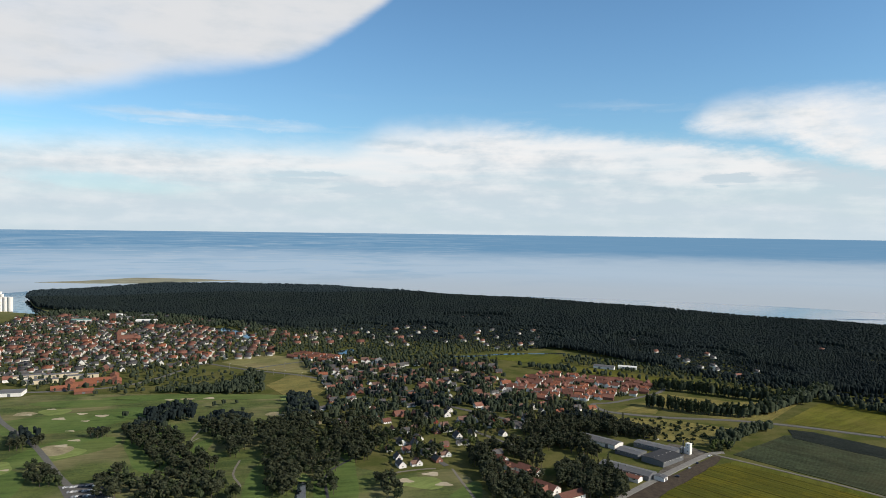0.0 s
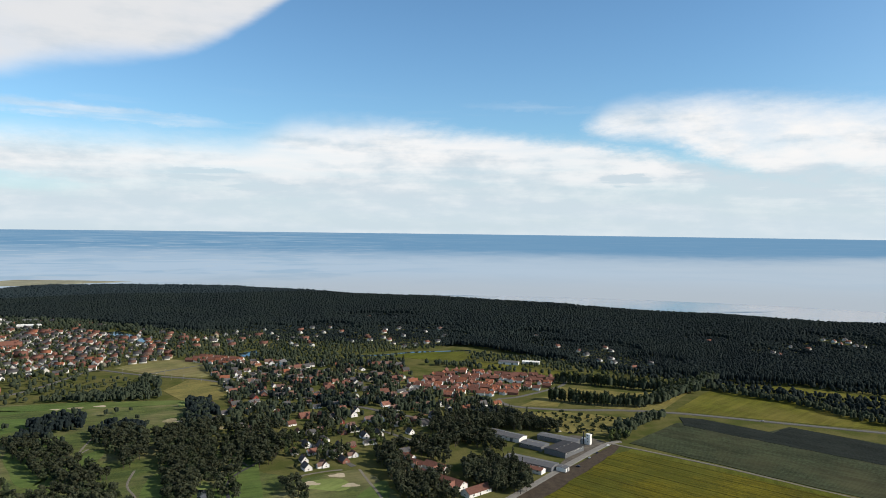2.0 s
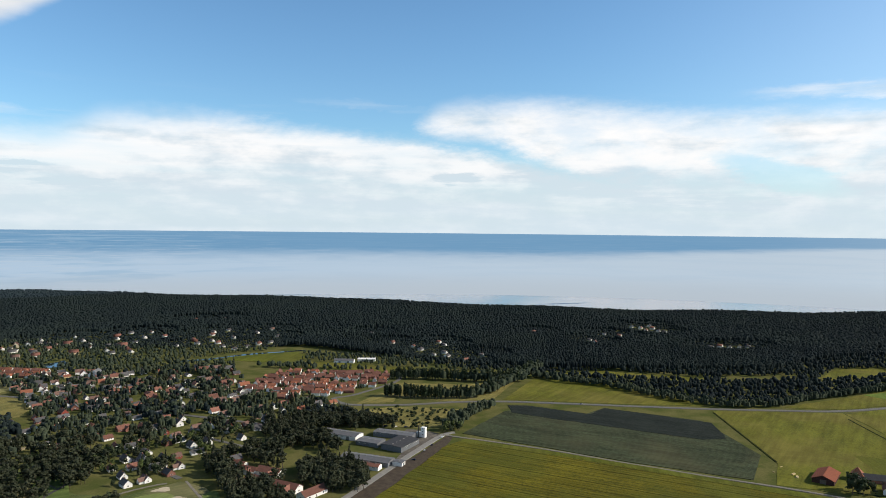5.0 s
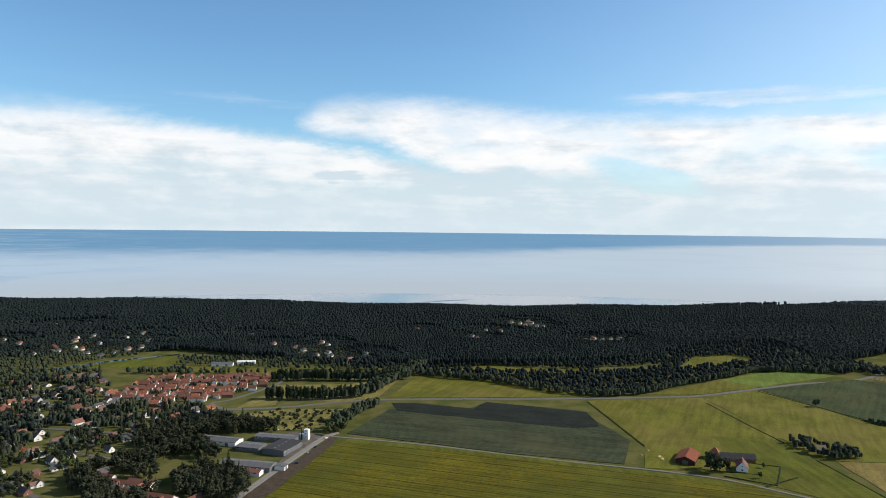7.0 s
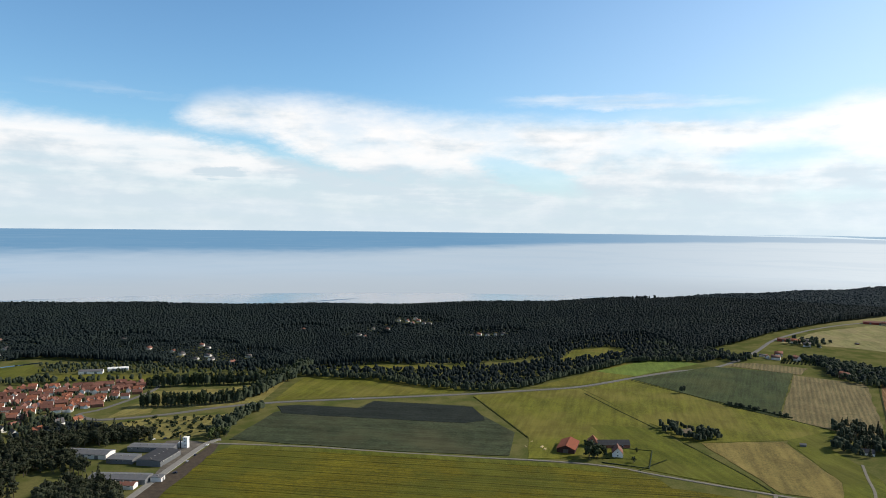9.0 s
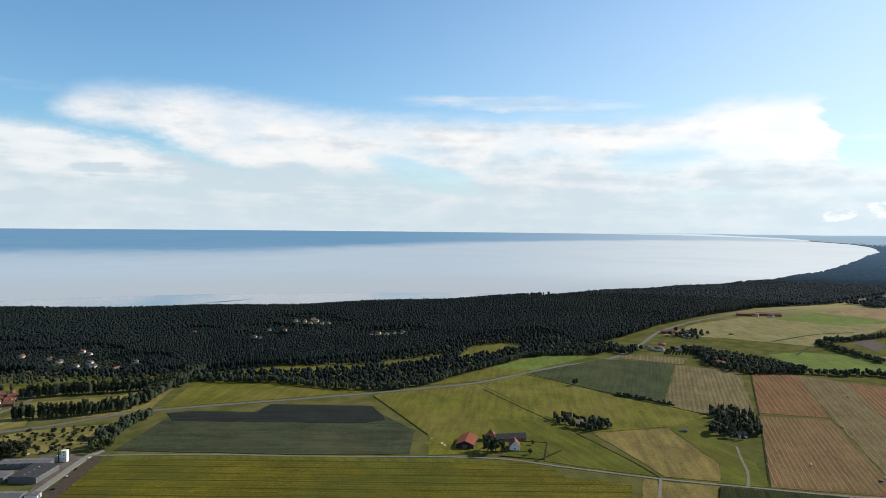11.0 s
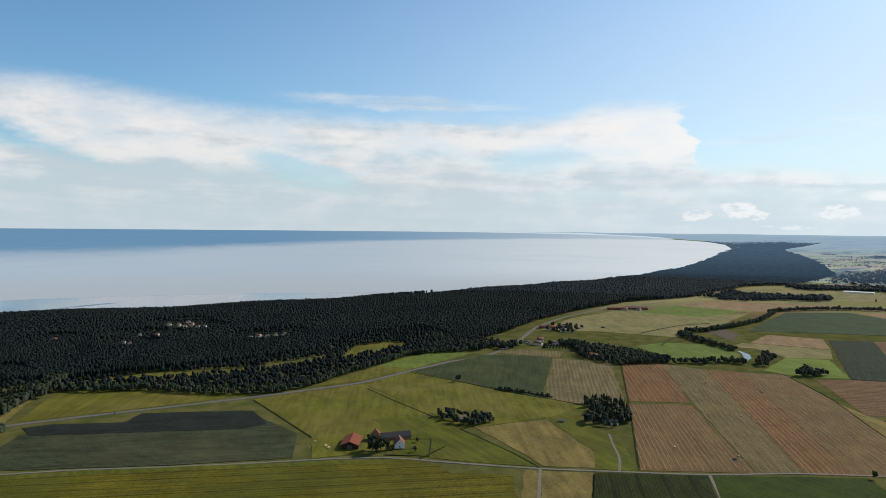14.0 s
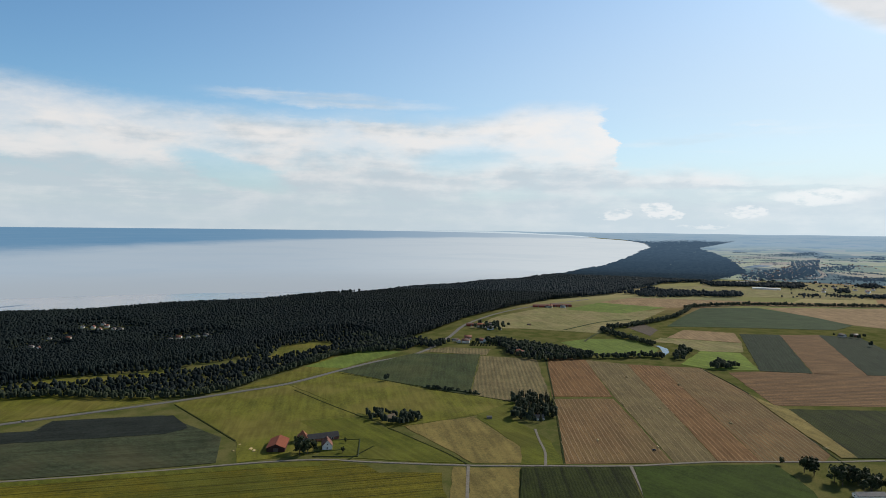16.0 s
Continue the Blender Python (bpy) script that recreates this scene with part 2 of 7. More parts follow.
def crop(name, light, dark, angle=0.0, width=3.0, rows=0.5, patch=0.5, ripe=None, tram=0.0):
    """A field: drilled rows at an angle, patches where the crop stands thin, and wheel tracks."""
    def paint(n, bsdf):
        xy = ground_xy(n)
        turn = n.add("ShaderNodeVectorRotate")
        n.put(turn.inputs["Vector"], xy)
        turn.inputs["Axis"].default_value, turn.inputs["Angle"].default_value = (0, 0, 1), radians(-angle)
        wob = n.vec("ADD", turn.outputs[0], n.vec("SCALE", near_sun_colour(n, n.noise(xy, 0.03, 3)), 2.0))
        sep = n.add("ShaderNodeSeparateXYZ")
        n.put(sep.inputs[0], wob)
        across = sep.outputs[1]
        wave = n.math("SINE", n.math("MULTIPLY", across, 2 * math.pi / width))
        wave = n.math("MULTIPLY", n.math("ADD", wave, 1.0), 0.5)
        thin = n.noise(n.vec("MULTIPLY", turn.outputs[0], (0.3, 1.0, 1.0)), 0.06, 5, 0.62)
        big = n.noise(xy, 0.012, 4, 0.55)
        grain = n.noise(xy, 0.7, 4, 0.7)
        f = n.math("ADD", n.math("MULTIPLY", wave, rows), n.math("MULTIPLY", n.step(thin, 0.3, 0.7), patch))
        clump = n.noise(xy, 0.28, 5, 0.72)
        f = n.math("ADD", f, n.math("MULTIPLY", n.math("SUBTRACT", n.math("ADD", grain, clump), 1.0), 2.5), clamp=True)
        col = n.mix(f, light, dark)
        if ripe:
            col = n.mix(n.step(big, 0.42, 0.66, 0.0, 0.8), col, ripe)
        if tram:
            t = n.math("ABSOLUTE", n.math("SUBTRACT", n.math("FRACT", n.math("DIVIDE", across, tram)), 0.5))
            col = n.mix(n.step(n.math("ADD", t, n.math("MULTIPLY", grain, 0.04)), 0.04, 0.09, 0.75, 0.0), col, tuple(c * 0.55 for c in dark))
        # damp and dry ground, and long streaks left by the drill
        uneven = n.math("ADD", n.noise(xy, 0.022, 6, 0.65, 0.6), n.noise(n.vec("MULTIPLY", turn.outputs[0], (0.08, 1.0, 1.0)), 0.16, 4, 0.6))
        col = n.mix(1.0, col, near_sun_colour(n, n.step(uneven, 0.7, 1.3, 0.76, 1.2)), "MULTIPLY")
        n.put(bsdf.inputs["Base Color"], col)
        bsdf.inputs["Roughness"].default_value, bsdf.inputs["Specular IOR Level"].default_value = 0.95, 0.06
        bump(n, bsdf, n.math("ADD", n.math("MULTIPLY", wave, rows), grain), 0.6, 0.6)
    return material(name, paint)


def leaf(name, colour, other, rough=0.6):
    """Foliage: every clump and every tree has a tone of its own."""
    def paint(n, bsdf):
        island = n.add("ShaderNodeNewGeometry").outputs["Random Per Island"]
        own = n.add("ShaderNodeObjectInfo").outputs["Random"]
        xy = ground_xy(n)
        f = n.math("ADD", n.math("MULTIPLY", island, 0.6), n.math("MULTIPLY", n.noise(xy, 0.9, 3), 0.4))
        col = n.mix(f, colour, other)
        gain = n.math("ADD", n.math("MULTIPLY", own, 0.5), 0.75)
        n.put(bsdf.inputs["Base Color"], n.mix(1.0, col, near_sun_colour(n, gain), "MULTIPLY"))
        bsdf.inputs["Roughness"].default_value, bsdf.inputs["Specular IOR Level"].default_value = rough, 0.05
    return material(name, paint)


def woods(name, colour, other, third):
    """Forest canopy: tree by tree, with stands of different age."""
    def paint(n, bsdf):
        island = n.add("ShaderNodeNewGeometry").outputs["Random Per Island"]
        xy = ground_xy(n)
        f = n.math("ADD", n.math("MULTIPLY", island, 0.75), n.math("MULTIPLY", n.noise(xy, 0.5, 3), 0.3))
        col = n.mix(f, colour, other)
        stand = n.step(n.noise(xy, 0.006, 4, 0.6), 0.45, 0.6)
        col = n.mix(n.math("MULTIPLY", stand, 0.6), col, third)
        n.put(bsdf.inputs["Base Color"], col)
        bsdf.inputs["Roughness"].default_value, bsdf.inputs["Specular IOR Level"].default_value = 0.85, 0.05
    return material(name, paint)


def paint_ground(n, bsdf):
    xy = ground_xy(n)
    uv = n.add("ShaderNodeTexCoord").outputs["UV"]
    grain = n.noise(xy, 0.5, 4, 0.65)
    mid = n.noise(xy, 0.03, 5, 0.6)
    col = n.mix(n.step(mid, 0.35, 0.65), (0.078, 0.090, 0.026), (0.140, 0.130, 0.048))
    col = n.mix(n.step(grain, 0.3, 0.75, 0.0, 0.4), col, (0.035, 0.045, 0.018))
    # far farmland: a patchwork of fields
    turn = n.add("ShaderNodeVectorRotate")
    n.put(turn.inputs["Vector"], uv)
    turn.inputs["Axis"].default_value, turn.inputs["Angle"].default_value = (0, 0, 1), radians(24)
    cells = n.add("ShaderNodeTexVoronoi")
    n.put(cells.inputs["Vector"], n.vec("MULTIPLY", turn.outputs[0], (2.2, 4.2, 1.0)))
    cells.inputs["Scale"].default_value = 1.0
    sep = n.add("ShaderNodeSeparateColor")
    n.put(sep.inputs[0], cells.outputs["Color"])
    patch = n.ramp(sep.outputs[0], [(0.0, (0.19, 0.20, 0.085)), (0.25, (0.31, 0.27, 0.14)), (0.45, (0.13, 0.16, 0.08)), (0.62, (0.36, 0.29, 0.17)), (0.78, (0.23, 0.24, 0.10)), (0.92, (0.28, 0.19, 0.115))])
    dist = n.add("ShaderNodeSeparateXYZ")
    n.put(dist.inputs[0], uv)
    r = n.math("SQRT", n.math("ADD", n.math("POWER", dist.outputs[0], 2.0), n.math("POWER", dist.outputs[1], 2.0)))
    n.put(bsdf.inputs["Base Color"], n.mix(n.step(r, 1.8, 2.5), col, patch))
    bsdf.inputs["Roughness"].default_value, bsdf.inputs["Specular IOR Level"].default_value = 0.95, 0.0


def paint_sea(n, bsdf):
    uv = n.add("ShaderNodeTexCoord").outputs["UV"]
    slick = n.noise(n.vec("MULTIPLY", uv, (0.5, 2.2, 1.0)), 1.4, 6, 0.6, 0.8)
    drift = n.noise(n.vec("MULTIPLY", uv, (0.8, 4.0, 1.0)), 2.6, 6, 0.65, 1.2)
    ruffled = n.math("MULTIPLY", n.step(slick, 0.57, 0.65), n.step(drift, 0.45, 0.6))
    n.put(bsdf.inputs["Base Color"], n.mix(ruffled, (0.06, 0.125, 0.21), (0.04, 0.11, 0.20)))
    n.put(bsdf.inputs["Roughness"], n.math("ADD", 0.06, n.math("MULTIPLY", ruffled, 0.2)))
    bsdf.inputs["IOR"].default_value = 1.33
    bsdf.inputs["Specular IOR Level"].default_value = 0.52
    bump(n, bsdf, n.noise(uv, 120.0, 3, 0.6), 0.05, 1.0)


def paint_far_sea(n, bsdf):
    """The open sea towards the horizon, miles off: wind-ruffled blue, with the pale sheen at the bay's end painted in
    as glow.
    """
    uv = n.add("ShaderNodeTexCoord").outputs["UV"]
    sep = n.add("ShaderNodeSeparateXYZ")
    n.put(sep.inputs[0], uv)
    x, y = sep.outputs[0], sep.outputs[1]
    r = n.math("SQRT", n.math("ADD", n.math("POWER", x, 2.0), n.math("POWER", y, 2.0)))
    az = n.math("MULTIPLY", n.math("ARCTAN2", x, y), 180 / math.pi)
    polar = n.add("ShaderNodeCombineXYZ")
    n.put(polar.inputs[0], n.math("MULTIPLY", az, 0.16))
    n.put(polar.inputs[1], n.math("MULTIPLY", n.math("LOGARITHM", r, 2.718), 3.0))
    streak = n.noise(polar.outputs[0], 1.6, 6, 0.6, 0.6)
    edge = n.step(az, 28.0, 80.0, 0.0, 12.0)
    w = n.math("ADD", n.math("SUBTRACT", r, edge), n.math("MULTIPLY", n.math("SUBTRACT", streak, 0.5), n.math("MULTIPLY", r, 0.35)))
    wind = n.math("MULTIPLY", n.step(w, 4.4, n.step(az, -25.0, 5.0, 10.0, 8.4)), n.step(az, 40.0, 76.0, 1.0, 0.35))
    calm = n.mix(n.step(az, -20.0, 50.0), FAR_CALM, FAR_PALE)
    calm = n.mix(n.step(az, 46.0, 82.0), calm, FAR_SHEEN)
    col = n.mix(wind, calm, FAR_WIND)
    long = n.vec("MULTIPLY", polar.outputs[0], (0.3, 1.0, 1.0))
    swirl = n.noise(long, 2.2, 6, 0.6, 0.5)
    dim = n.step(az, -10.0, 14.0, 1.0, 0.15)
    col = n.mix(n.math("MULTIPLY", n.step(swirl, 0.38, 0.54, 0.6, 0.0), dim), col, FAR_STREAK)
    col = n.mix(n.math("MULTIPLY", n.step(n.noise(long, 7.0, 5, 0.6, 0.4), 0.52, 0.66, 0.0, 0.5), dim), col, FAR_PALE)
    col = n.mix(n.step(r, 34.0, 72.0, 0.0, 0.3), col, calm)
    # inner rim painted to match the clouds mirrored in the lit water
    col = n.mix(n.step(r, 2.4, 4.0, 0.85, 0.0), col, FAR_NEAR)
    # reflected sky and sun are painted colours here, given off as emission
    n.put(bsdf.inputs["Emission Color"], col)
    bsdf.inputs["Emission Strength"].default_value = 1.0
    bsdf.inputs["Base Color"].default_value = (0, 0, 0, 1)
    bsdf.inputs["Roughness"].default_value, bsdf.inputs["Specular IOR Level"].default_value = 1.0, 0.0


# glow colours of the far sea, reflected light already in them
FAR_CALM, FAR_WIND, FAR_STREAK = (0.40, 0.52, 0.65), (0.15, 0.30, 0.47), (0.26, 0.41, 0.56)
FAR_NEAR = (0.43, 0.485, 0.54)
FAR_PALE, FAR_SHEEN = (0.45, 0.54, 0.63), (0.72, 0.78, 0.82)


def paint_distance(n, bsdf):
    """Land so far off that the air has turned it blue: haze painted into the colour, the surface itself glowing."""
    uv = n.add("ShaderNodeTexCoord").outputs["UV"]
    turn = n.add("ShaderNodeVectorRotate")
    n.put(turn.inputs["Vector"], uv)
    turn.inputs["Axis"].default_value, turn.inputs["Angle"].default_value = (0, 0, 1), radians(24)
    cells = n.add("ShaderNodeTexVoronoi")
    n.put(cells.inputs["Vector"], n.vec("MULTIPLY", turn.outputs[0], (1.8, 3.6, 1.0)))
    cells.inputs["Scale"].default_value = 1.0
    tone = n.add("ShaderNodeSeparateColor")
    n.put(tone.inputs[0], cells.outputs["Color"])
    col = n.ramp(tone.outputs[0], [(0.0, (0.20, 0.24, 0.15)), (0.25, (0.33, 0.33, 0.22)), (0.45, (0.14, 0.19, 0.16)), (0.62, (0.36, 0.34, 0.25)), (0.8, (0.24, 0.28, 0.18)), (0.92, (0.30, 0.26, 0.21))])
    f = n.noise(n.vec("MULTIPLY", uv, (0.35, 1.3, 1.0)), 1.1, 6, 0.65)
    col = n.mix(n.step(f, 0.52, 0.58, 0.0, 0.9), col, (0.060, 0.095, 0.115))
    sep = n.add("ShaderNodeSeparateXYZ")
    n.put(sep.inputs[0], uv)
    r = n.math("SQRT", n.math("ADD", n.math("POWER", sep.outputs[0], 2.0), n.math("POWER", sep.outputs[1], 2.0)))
    # painted haze: field colours fade to pale blue with distance
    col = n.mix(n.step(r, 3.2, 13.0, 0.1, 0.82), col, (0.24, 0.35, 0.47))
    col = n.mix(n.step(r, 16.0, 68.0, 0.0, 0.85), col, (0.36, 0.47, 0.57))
    # the land emits this colour, so sun and shade don't change it
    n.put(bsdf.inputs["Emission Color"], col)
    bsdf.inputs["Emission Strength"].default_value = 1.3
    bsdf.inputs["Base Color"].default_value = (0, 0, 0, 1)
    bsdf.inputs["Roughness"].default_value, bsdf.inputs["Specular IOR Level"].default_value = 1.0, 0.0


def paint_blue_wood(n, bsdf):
    """Woods miles away, blue with the air before them: the haze is painted in and the crowns glow."""
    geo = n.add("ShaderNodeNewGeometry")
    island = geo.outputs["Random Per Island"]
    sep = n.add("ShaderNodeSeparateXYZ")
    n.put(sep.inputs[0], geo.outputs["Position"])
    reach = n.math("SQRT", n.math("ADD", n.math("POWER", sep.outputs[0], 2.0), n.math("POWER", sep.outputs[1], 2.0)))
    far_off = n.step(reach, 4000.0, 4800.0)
    # painted haze: emitted colour gets lighter and bluer with reach
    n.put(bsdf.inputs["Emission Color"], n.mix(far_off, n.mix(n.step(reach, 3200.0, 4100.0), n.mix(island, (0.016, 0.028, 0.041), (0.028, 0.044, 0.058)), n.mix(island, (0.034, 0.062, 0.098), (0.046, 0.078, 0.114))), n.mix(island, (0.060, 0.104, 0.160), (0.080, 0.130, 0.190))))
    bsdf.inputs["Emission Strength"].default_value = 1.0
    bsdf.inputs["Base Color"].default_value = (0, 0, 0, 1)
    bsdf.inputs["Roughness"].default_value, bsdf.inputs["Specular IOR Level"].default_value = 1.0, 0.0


M = {
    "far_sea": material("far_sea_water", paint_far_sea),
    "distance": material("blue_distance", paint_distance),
    # copy of the pine wood, air haze mixed into its base colours
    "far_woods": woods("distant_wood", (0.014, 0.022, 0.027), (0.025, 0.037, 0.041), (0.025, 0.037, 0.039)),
    "haze_woods": material("blue_distant_wood", paint_blue_wood),
    "ground": material("rough_grass", paint_ground),
    "sea": material("sea_water", paint_sea),
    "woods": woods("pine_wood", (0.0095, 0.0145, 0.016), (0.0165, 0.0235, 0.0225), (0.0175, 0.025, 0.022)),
    "garden_woods": woods("garden_trees", (0.018, 0.026, 0.019), (0.042, 0.053, 0.033), (0.046, 0.056, 0.032)),
    "pine": leaf("pine_needles", (0.023, 0.029, 0.018), (0.060, 0.066, 0.036)),
    "broad": leaf("broad_leaves", (0.020, 0.029, 0.015), (0.050, 0.062, 0.030)),
    "light": leaf("pale_leaves", (0.050, 0.070, 0.022), (0.095, 0.115, 0.040)),
    "bark": plain("bark", (0.09, 0.07, 0.055), 0.9, 0.0, 0.4, 1.5),
    "asphalt": plain("asphalt", (0.115, 0.11, 0.10), 0.9, 0.0, 0.2, 0.3),
    "pale_asphalt": plain("worn_pale_asphalt", (0.21, 0.20, 0.18), 0.9, 0.0, 0.2, 0.3),
    # thin grass on sand, dulled by haze put into the colour
    "spit": plain("hazy_salt_meadow", (0.26, 0.25, 0.17), 0.95, 0.0, 0.3, 0.01),
    "gravel": plain("gravel_road", (0.165, 0.150, 0.120), 0.95, 0.0, 0.25, 0.25),
    "dirt": plain("bare_soil", (0.062, 0.047, 0.032), 0.95, 0.0, 0.35, 0.15),
    "sand": plain("bunker_sand", (0.40, 0.34, 0.24), 0.95, 0.0, 0.15, 0.3),
    "worn_sand": plain("worn_sandy_turf", (0.24, 0.205, 0.12), 0.95, 0.0, 0.35, 0.12),
    "water": None,
    "meadow": crop("meadow_grass", (0.134, 0.132, 0.019), (0.074, 0.080, 0.014), 35, 30, 0.0, 0.75, (0.150, 0.130, 0.030)),
    "green": crop("lush_grass", (0.104, 0.112, 0.014), (0.062, 0.074, 0.011), 60, 30, 0.0, 0.75, (0.100, 0.100, 0.018)),
    "deep": crop("deep_green_ley", (0.037, 0.060, 0.008), (0.023, 0.039, 0.006), 60, 30, 0.0, 0.7),
    "pale_meadow": crop("pale_meadow_grass", (0.205, 0.190, 0.075), (0.135, 0.132, 0.052), 40, 30, 0.0, 0.8, (0.23, 0.19, 0.09)),
    "fresh": crop("fresh_grass", (0.128, 0.172, 0.034), (0.088, 0.126, 0.026), 40, 30, 0.0, 0.7),
    "tan": crop("tan_stubble", (0.27, 0.190, 0.100), (0.185, 0.126, 0.068), 20, 8, 0.4, 0.5),
    "swath_pale": plain("pale_straw", (0.185, 0.124, 0.062), 0.95, 0.0, 0.2, 0.4),
    "swath_orange": plain("orange_straw", (0.215, 0.124, 0.054), 0.95, 0.0, 0.2, 0.4),
    "swath_olive": plain("dull_straw", (0.185, 0.140, 0.068), 0.95, 0.0, 0.2, 0.4),
    "barn_wall": plain("dark_red_boards", (0.050, 0.024, 0.020), 0.9, 0.0, 0.25, 1.0),
    "lime": crop("young_clover", (0.140, 0.190, 0.032), (0.098, 0.142, 0.026), 60, 30, 0.0, 0.5),
    "gold": crop("ripening_rape", (0.130, 0.112, 0.010), (0.058, 0.056, 0.008), -48.7, 5.3, 0.35, 0.5, (0.076, 0.082, 0.012), 18.0),
    "dark": crop("potato_rows", (0.062, 0.074, 0.038), (0.026, 0.034, 0.018), -48, 3.6, 0.45, 0.6, (0.066, 0.066, 0.034)),
    "darker": crop("bare_potato_rows", (0.026, 0.031, 0.025), (0.012, 0.016, 0.014), -48, 3.2, 0.5, 0.4),
    "beet": crop("beet_rows", (0.052, 0.068, 0.026), (0.027, 0.038, 0.017), 25, 5, 0.22, 0.6, (0.058, 0.066, 0.025)),
    "brown": crop("thin_stubble", (0.185, 0.145, 0.070), (0.095, 0.085, 0.040), 24, 6, 0.5, 0.5),
    "straw": crop("dry_grass", (0.205, 0.160, 0.052), (0.120, 0.100, 0.034), 35, 30, 0.0, 0.8),
    "stubble": crop("stubble_rows", (0.168, 0.106, 0.046), (0.105, 0.064, 0.030), 26, 30, 0.0, 0.6, (0.140, 0.098, 0.042)),
    "orange_stubble": crop("orange_stubble", (0.165, 0.094, 0.039), (0.105, 0.058, 0.027), 25, 30, 0.0, 0.6),
    "olive_stubble": crop("olive_stubble", (0.155, 0.120, 0.055), (0.095, 0.078, 0.036), 26, 30, 0.0, 0.7),
    "red_stubble": crop("reddish_stubble", (0.185, 0.112, 0.052), (0.088, 0.054, 0.028), -67, 9, 0.7, 0.4),
    "corn": crop("maize_rows", (0.030, 0.041, 0.008), (0.014, 0.019, 0.005), 24, 3, 0.35, 0.6, None, 24.0),
    "teal": crop("cabbage_rows", (0.046, 0.074, 0.032), (0.024, 0.042, 0.019), -60, 14, 0.6, 0.4),
    "blue": crop("leek_rows", (0.024, 0.038, 0.021), (0.014, 0.024, 0.014), 6.7, 6, 0.4, 0.4),
    "fairway": crop("mown_fairway", (0.098, 0.142, 0.038), (0.070, 0.110, 0.030), 15, 12, 0.3, 0.6, (0.12, 0.150, 0.046)),
    "rough": crop("golf_rough", (0.108, 0.130, 0.038), (0.052, 0.076, 0.026), 15, 30, 0.0, 0.9, (0.185, 0.165, 0.080)),
    "putting": crop("putting_green", (0.185, 0.225, 0.070), (0.155, 0.195, 0.060), 45, 30, 0.0, 0.3),
    "scrub": crop("dry_heath", (0.220, 0.185, 0.060), (0.125, 0.120, 0.040), 35, 30, 0.0, 0.9),
    "white": plain("white_render", (0.74, 0.72, 0.68), 0.8, 0.0, 0.06, 0.5, 0.08),
    "cream": plain("cream_render", (0.58, 0.50, 0.36), 0.8, 0.0, 0.08, 0.5),
    "brick": plain("brick_wall", (0.19, 0.09, 0.065), 0.9, 0.0, 0.25, 1.2),
    "yellow_brick": plain("yellow_brick_wall", (0.46, 0.34, 0.19), 0.9, 0.0, 0.2, 1.2),
    "falu": plain("red_timber", (0.22, 0.055, 0.04), 0.85, 0.0, 0.2, 1.0),
    "grey_wall": plain("grey_cladding", (0.14, 0.145, 0.15), 0.6, 0.0, 0.12, 0.5),
    "red_tile": plain("red_roof_tiles", (0.17, 0.078, 0.056), 0.8, 0.0, 0.25, 0.8, 0.4),
    "orange_tile": plain("orange_roof_tiles", (0.24, 0.092, 0.052), 0.8, 0.0, 0.2, 0.8, 0.2),
    "brown_tile": plain("brown_roof_tiles", (0.15, 0.09, 0.07), 0.8, 0.0, 0.25, 0.8, 0.25),
    "dark_tile": plain("dark_roof_tiles", (0.075, 0.072, 0.072), 0.7, 0.0, 0.25, 0.8, 0.25),
    "grey_roof": plain("grey_sheet_roof", (0.13, 0.13, 0.132), 0.6, 0.0, 0.15, 0.3, 0.2),
    "barn_tile": plain("barn_roof_tiles", (0.20, 0.060, 0.030), 0.85, 0.0, 0.25, 0.8, 0.1),
    "yard": plain("worn_yard", (0.105, 0.092, 0.075), 0.95, 0.0, 0.5, 0.12),
    "grey_tile": plain("grey_roof_tiles", (0.095, 0.092, 0.09), 0.8, 0.0, 0.25, 0.8, 0.4),
    "felt": plain("dark_felt_roof", (0.05, 0.05, 0.053), 0.85, 0.0, 0.2, 0.3),
    "glass": plain("window_glass", (0.03, 0.035, 0.045), 0.08, 0.0, 0.1, 0.5),
    "door": plain("painted_door", (0.12, 0.10, 0.08), 0.6, 0.0, 0.2, 1.0, 0.5),
    "thatch": plain("thatch", (0.16, 0.13, 0.09), 0.95, 0.0, 0.25, 1.0),
    "straw_bale": plain("straw_bale", (0.46, 0.37, 0.19), 0.95, 0.0, 0.2, 2.0),
    "concrete": plain("concrete", (0.28, 0.265, 0.24), 0.9, 0.0, 0.15, 0.4),
    "copper": plain("green_copper", (0.16, 0.27, 0.24), 0.6, 0.0, 0.15, 0.5),
    "tyre": plain("rubber_tyre", (0.02, 0.02, 0.02), 0.8),
}


def paint_pond(n, bsdf):
    xy = ground_xy(n)
    bsdf.inputs["Base Color"].default_value = (0.012, 0.022, 0.024, 1)
    n.put(bsdf.inputs["Roughness"], n.step(n.noise(xy, 0.05, 4), 0.4, 0.7, 0.03, 0.2))
    bump(n, bsdf, n.noise(xy, 0.6, 3), 0.05, 0.3)


M["water"] = material("still_water", paint_pond)


# ---- building blocks ----
def mesh_object(name, verts, faces, mat, parent=None, label="", smooth=False):
    me = bpy.data.meshes.new(name)
    me.from_pydata([tuple(v) for v in verts], [], [tuple(f) for f in faces])
    me.materials.append(mat)
    if smooth:
        me.polygons.foreach_set("use_smooth", [True] * len(me.polygons))
    me.update()
    ob = new(name, me)
    if parent is not None:
        ob.parent = parent
    if label:
        tagged(ob, label)
    return ob


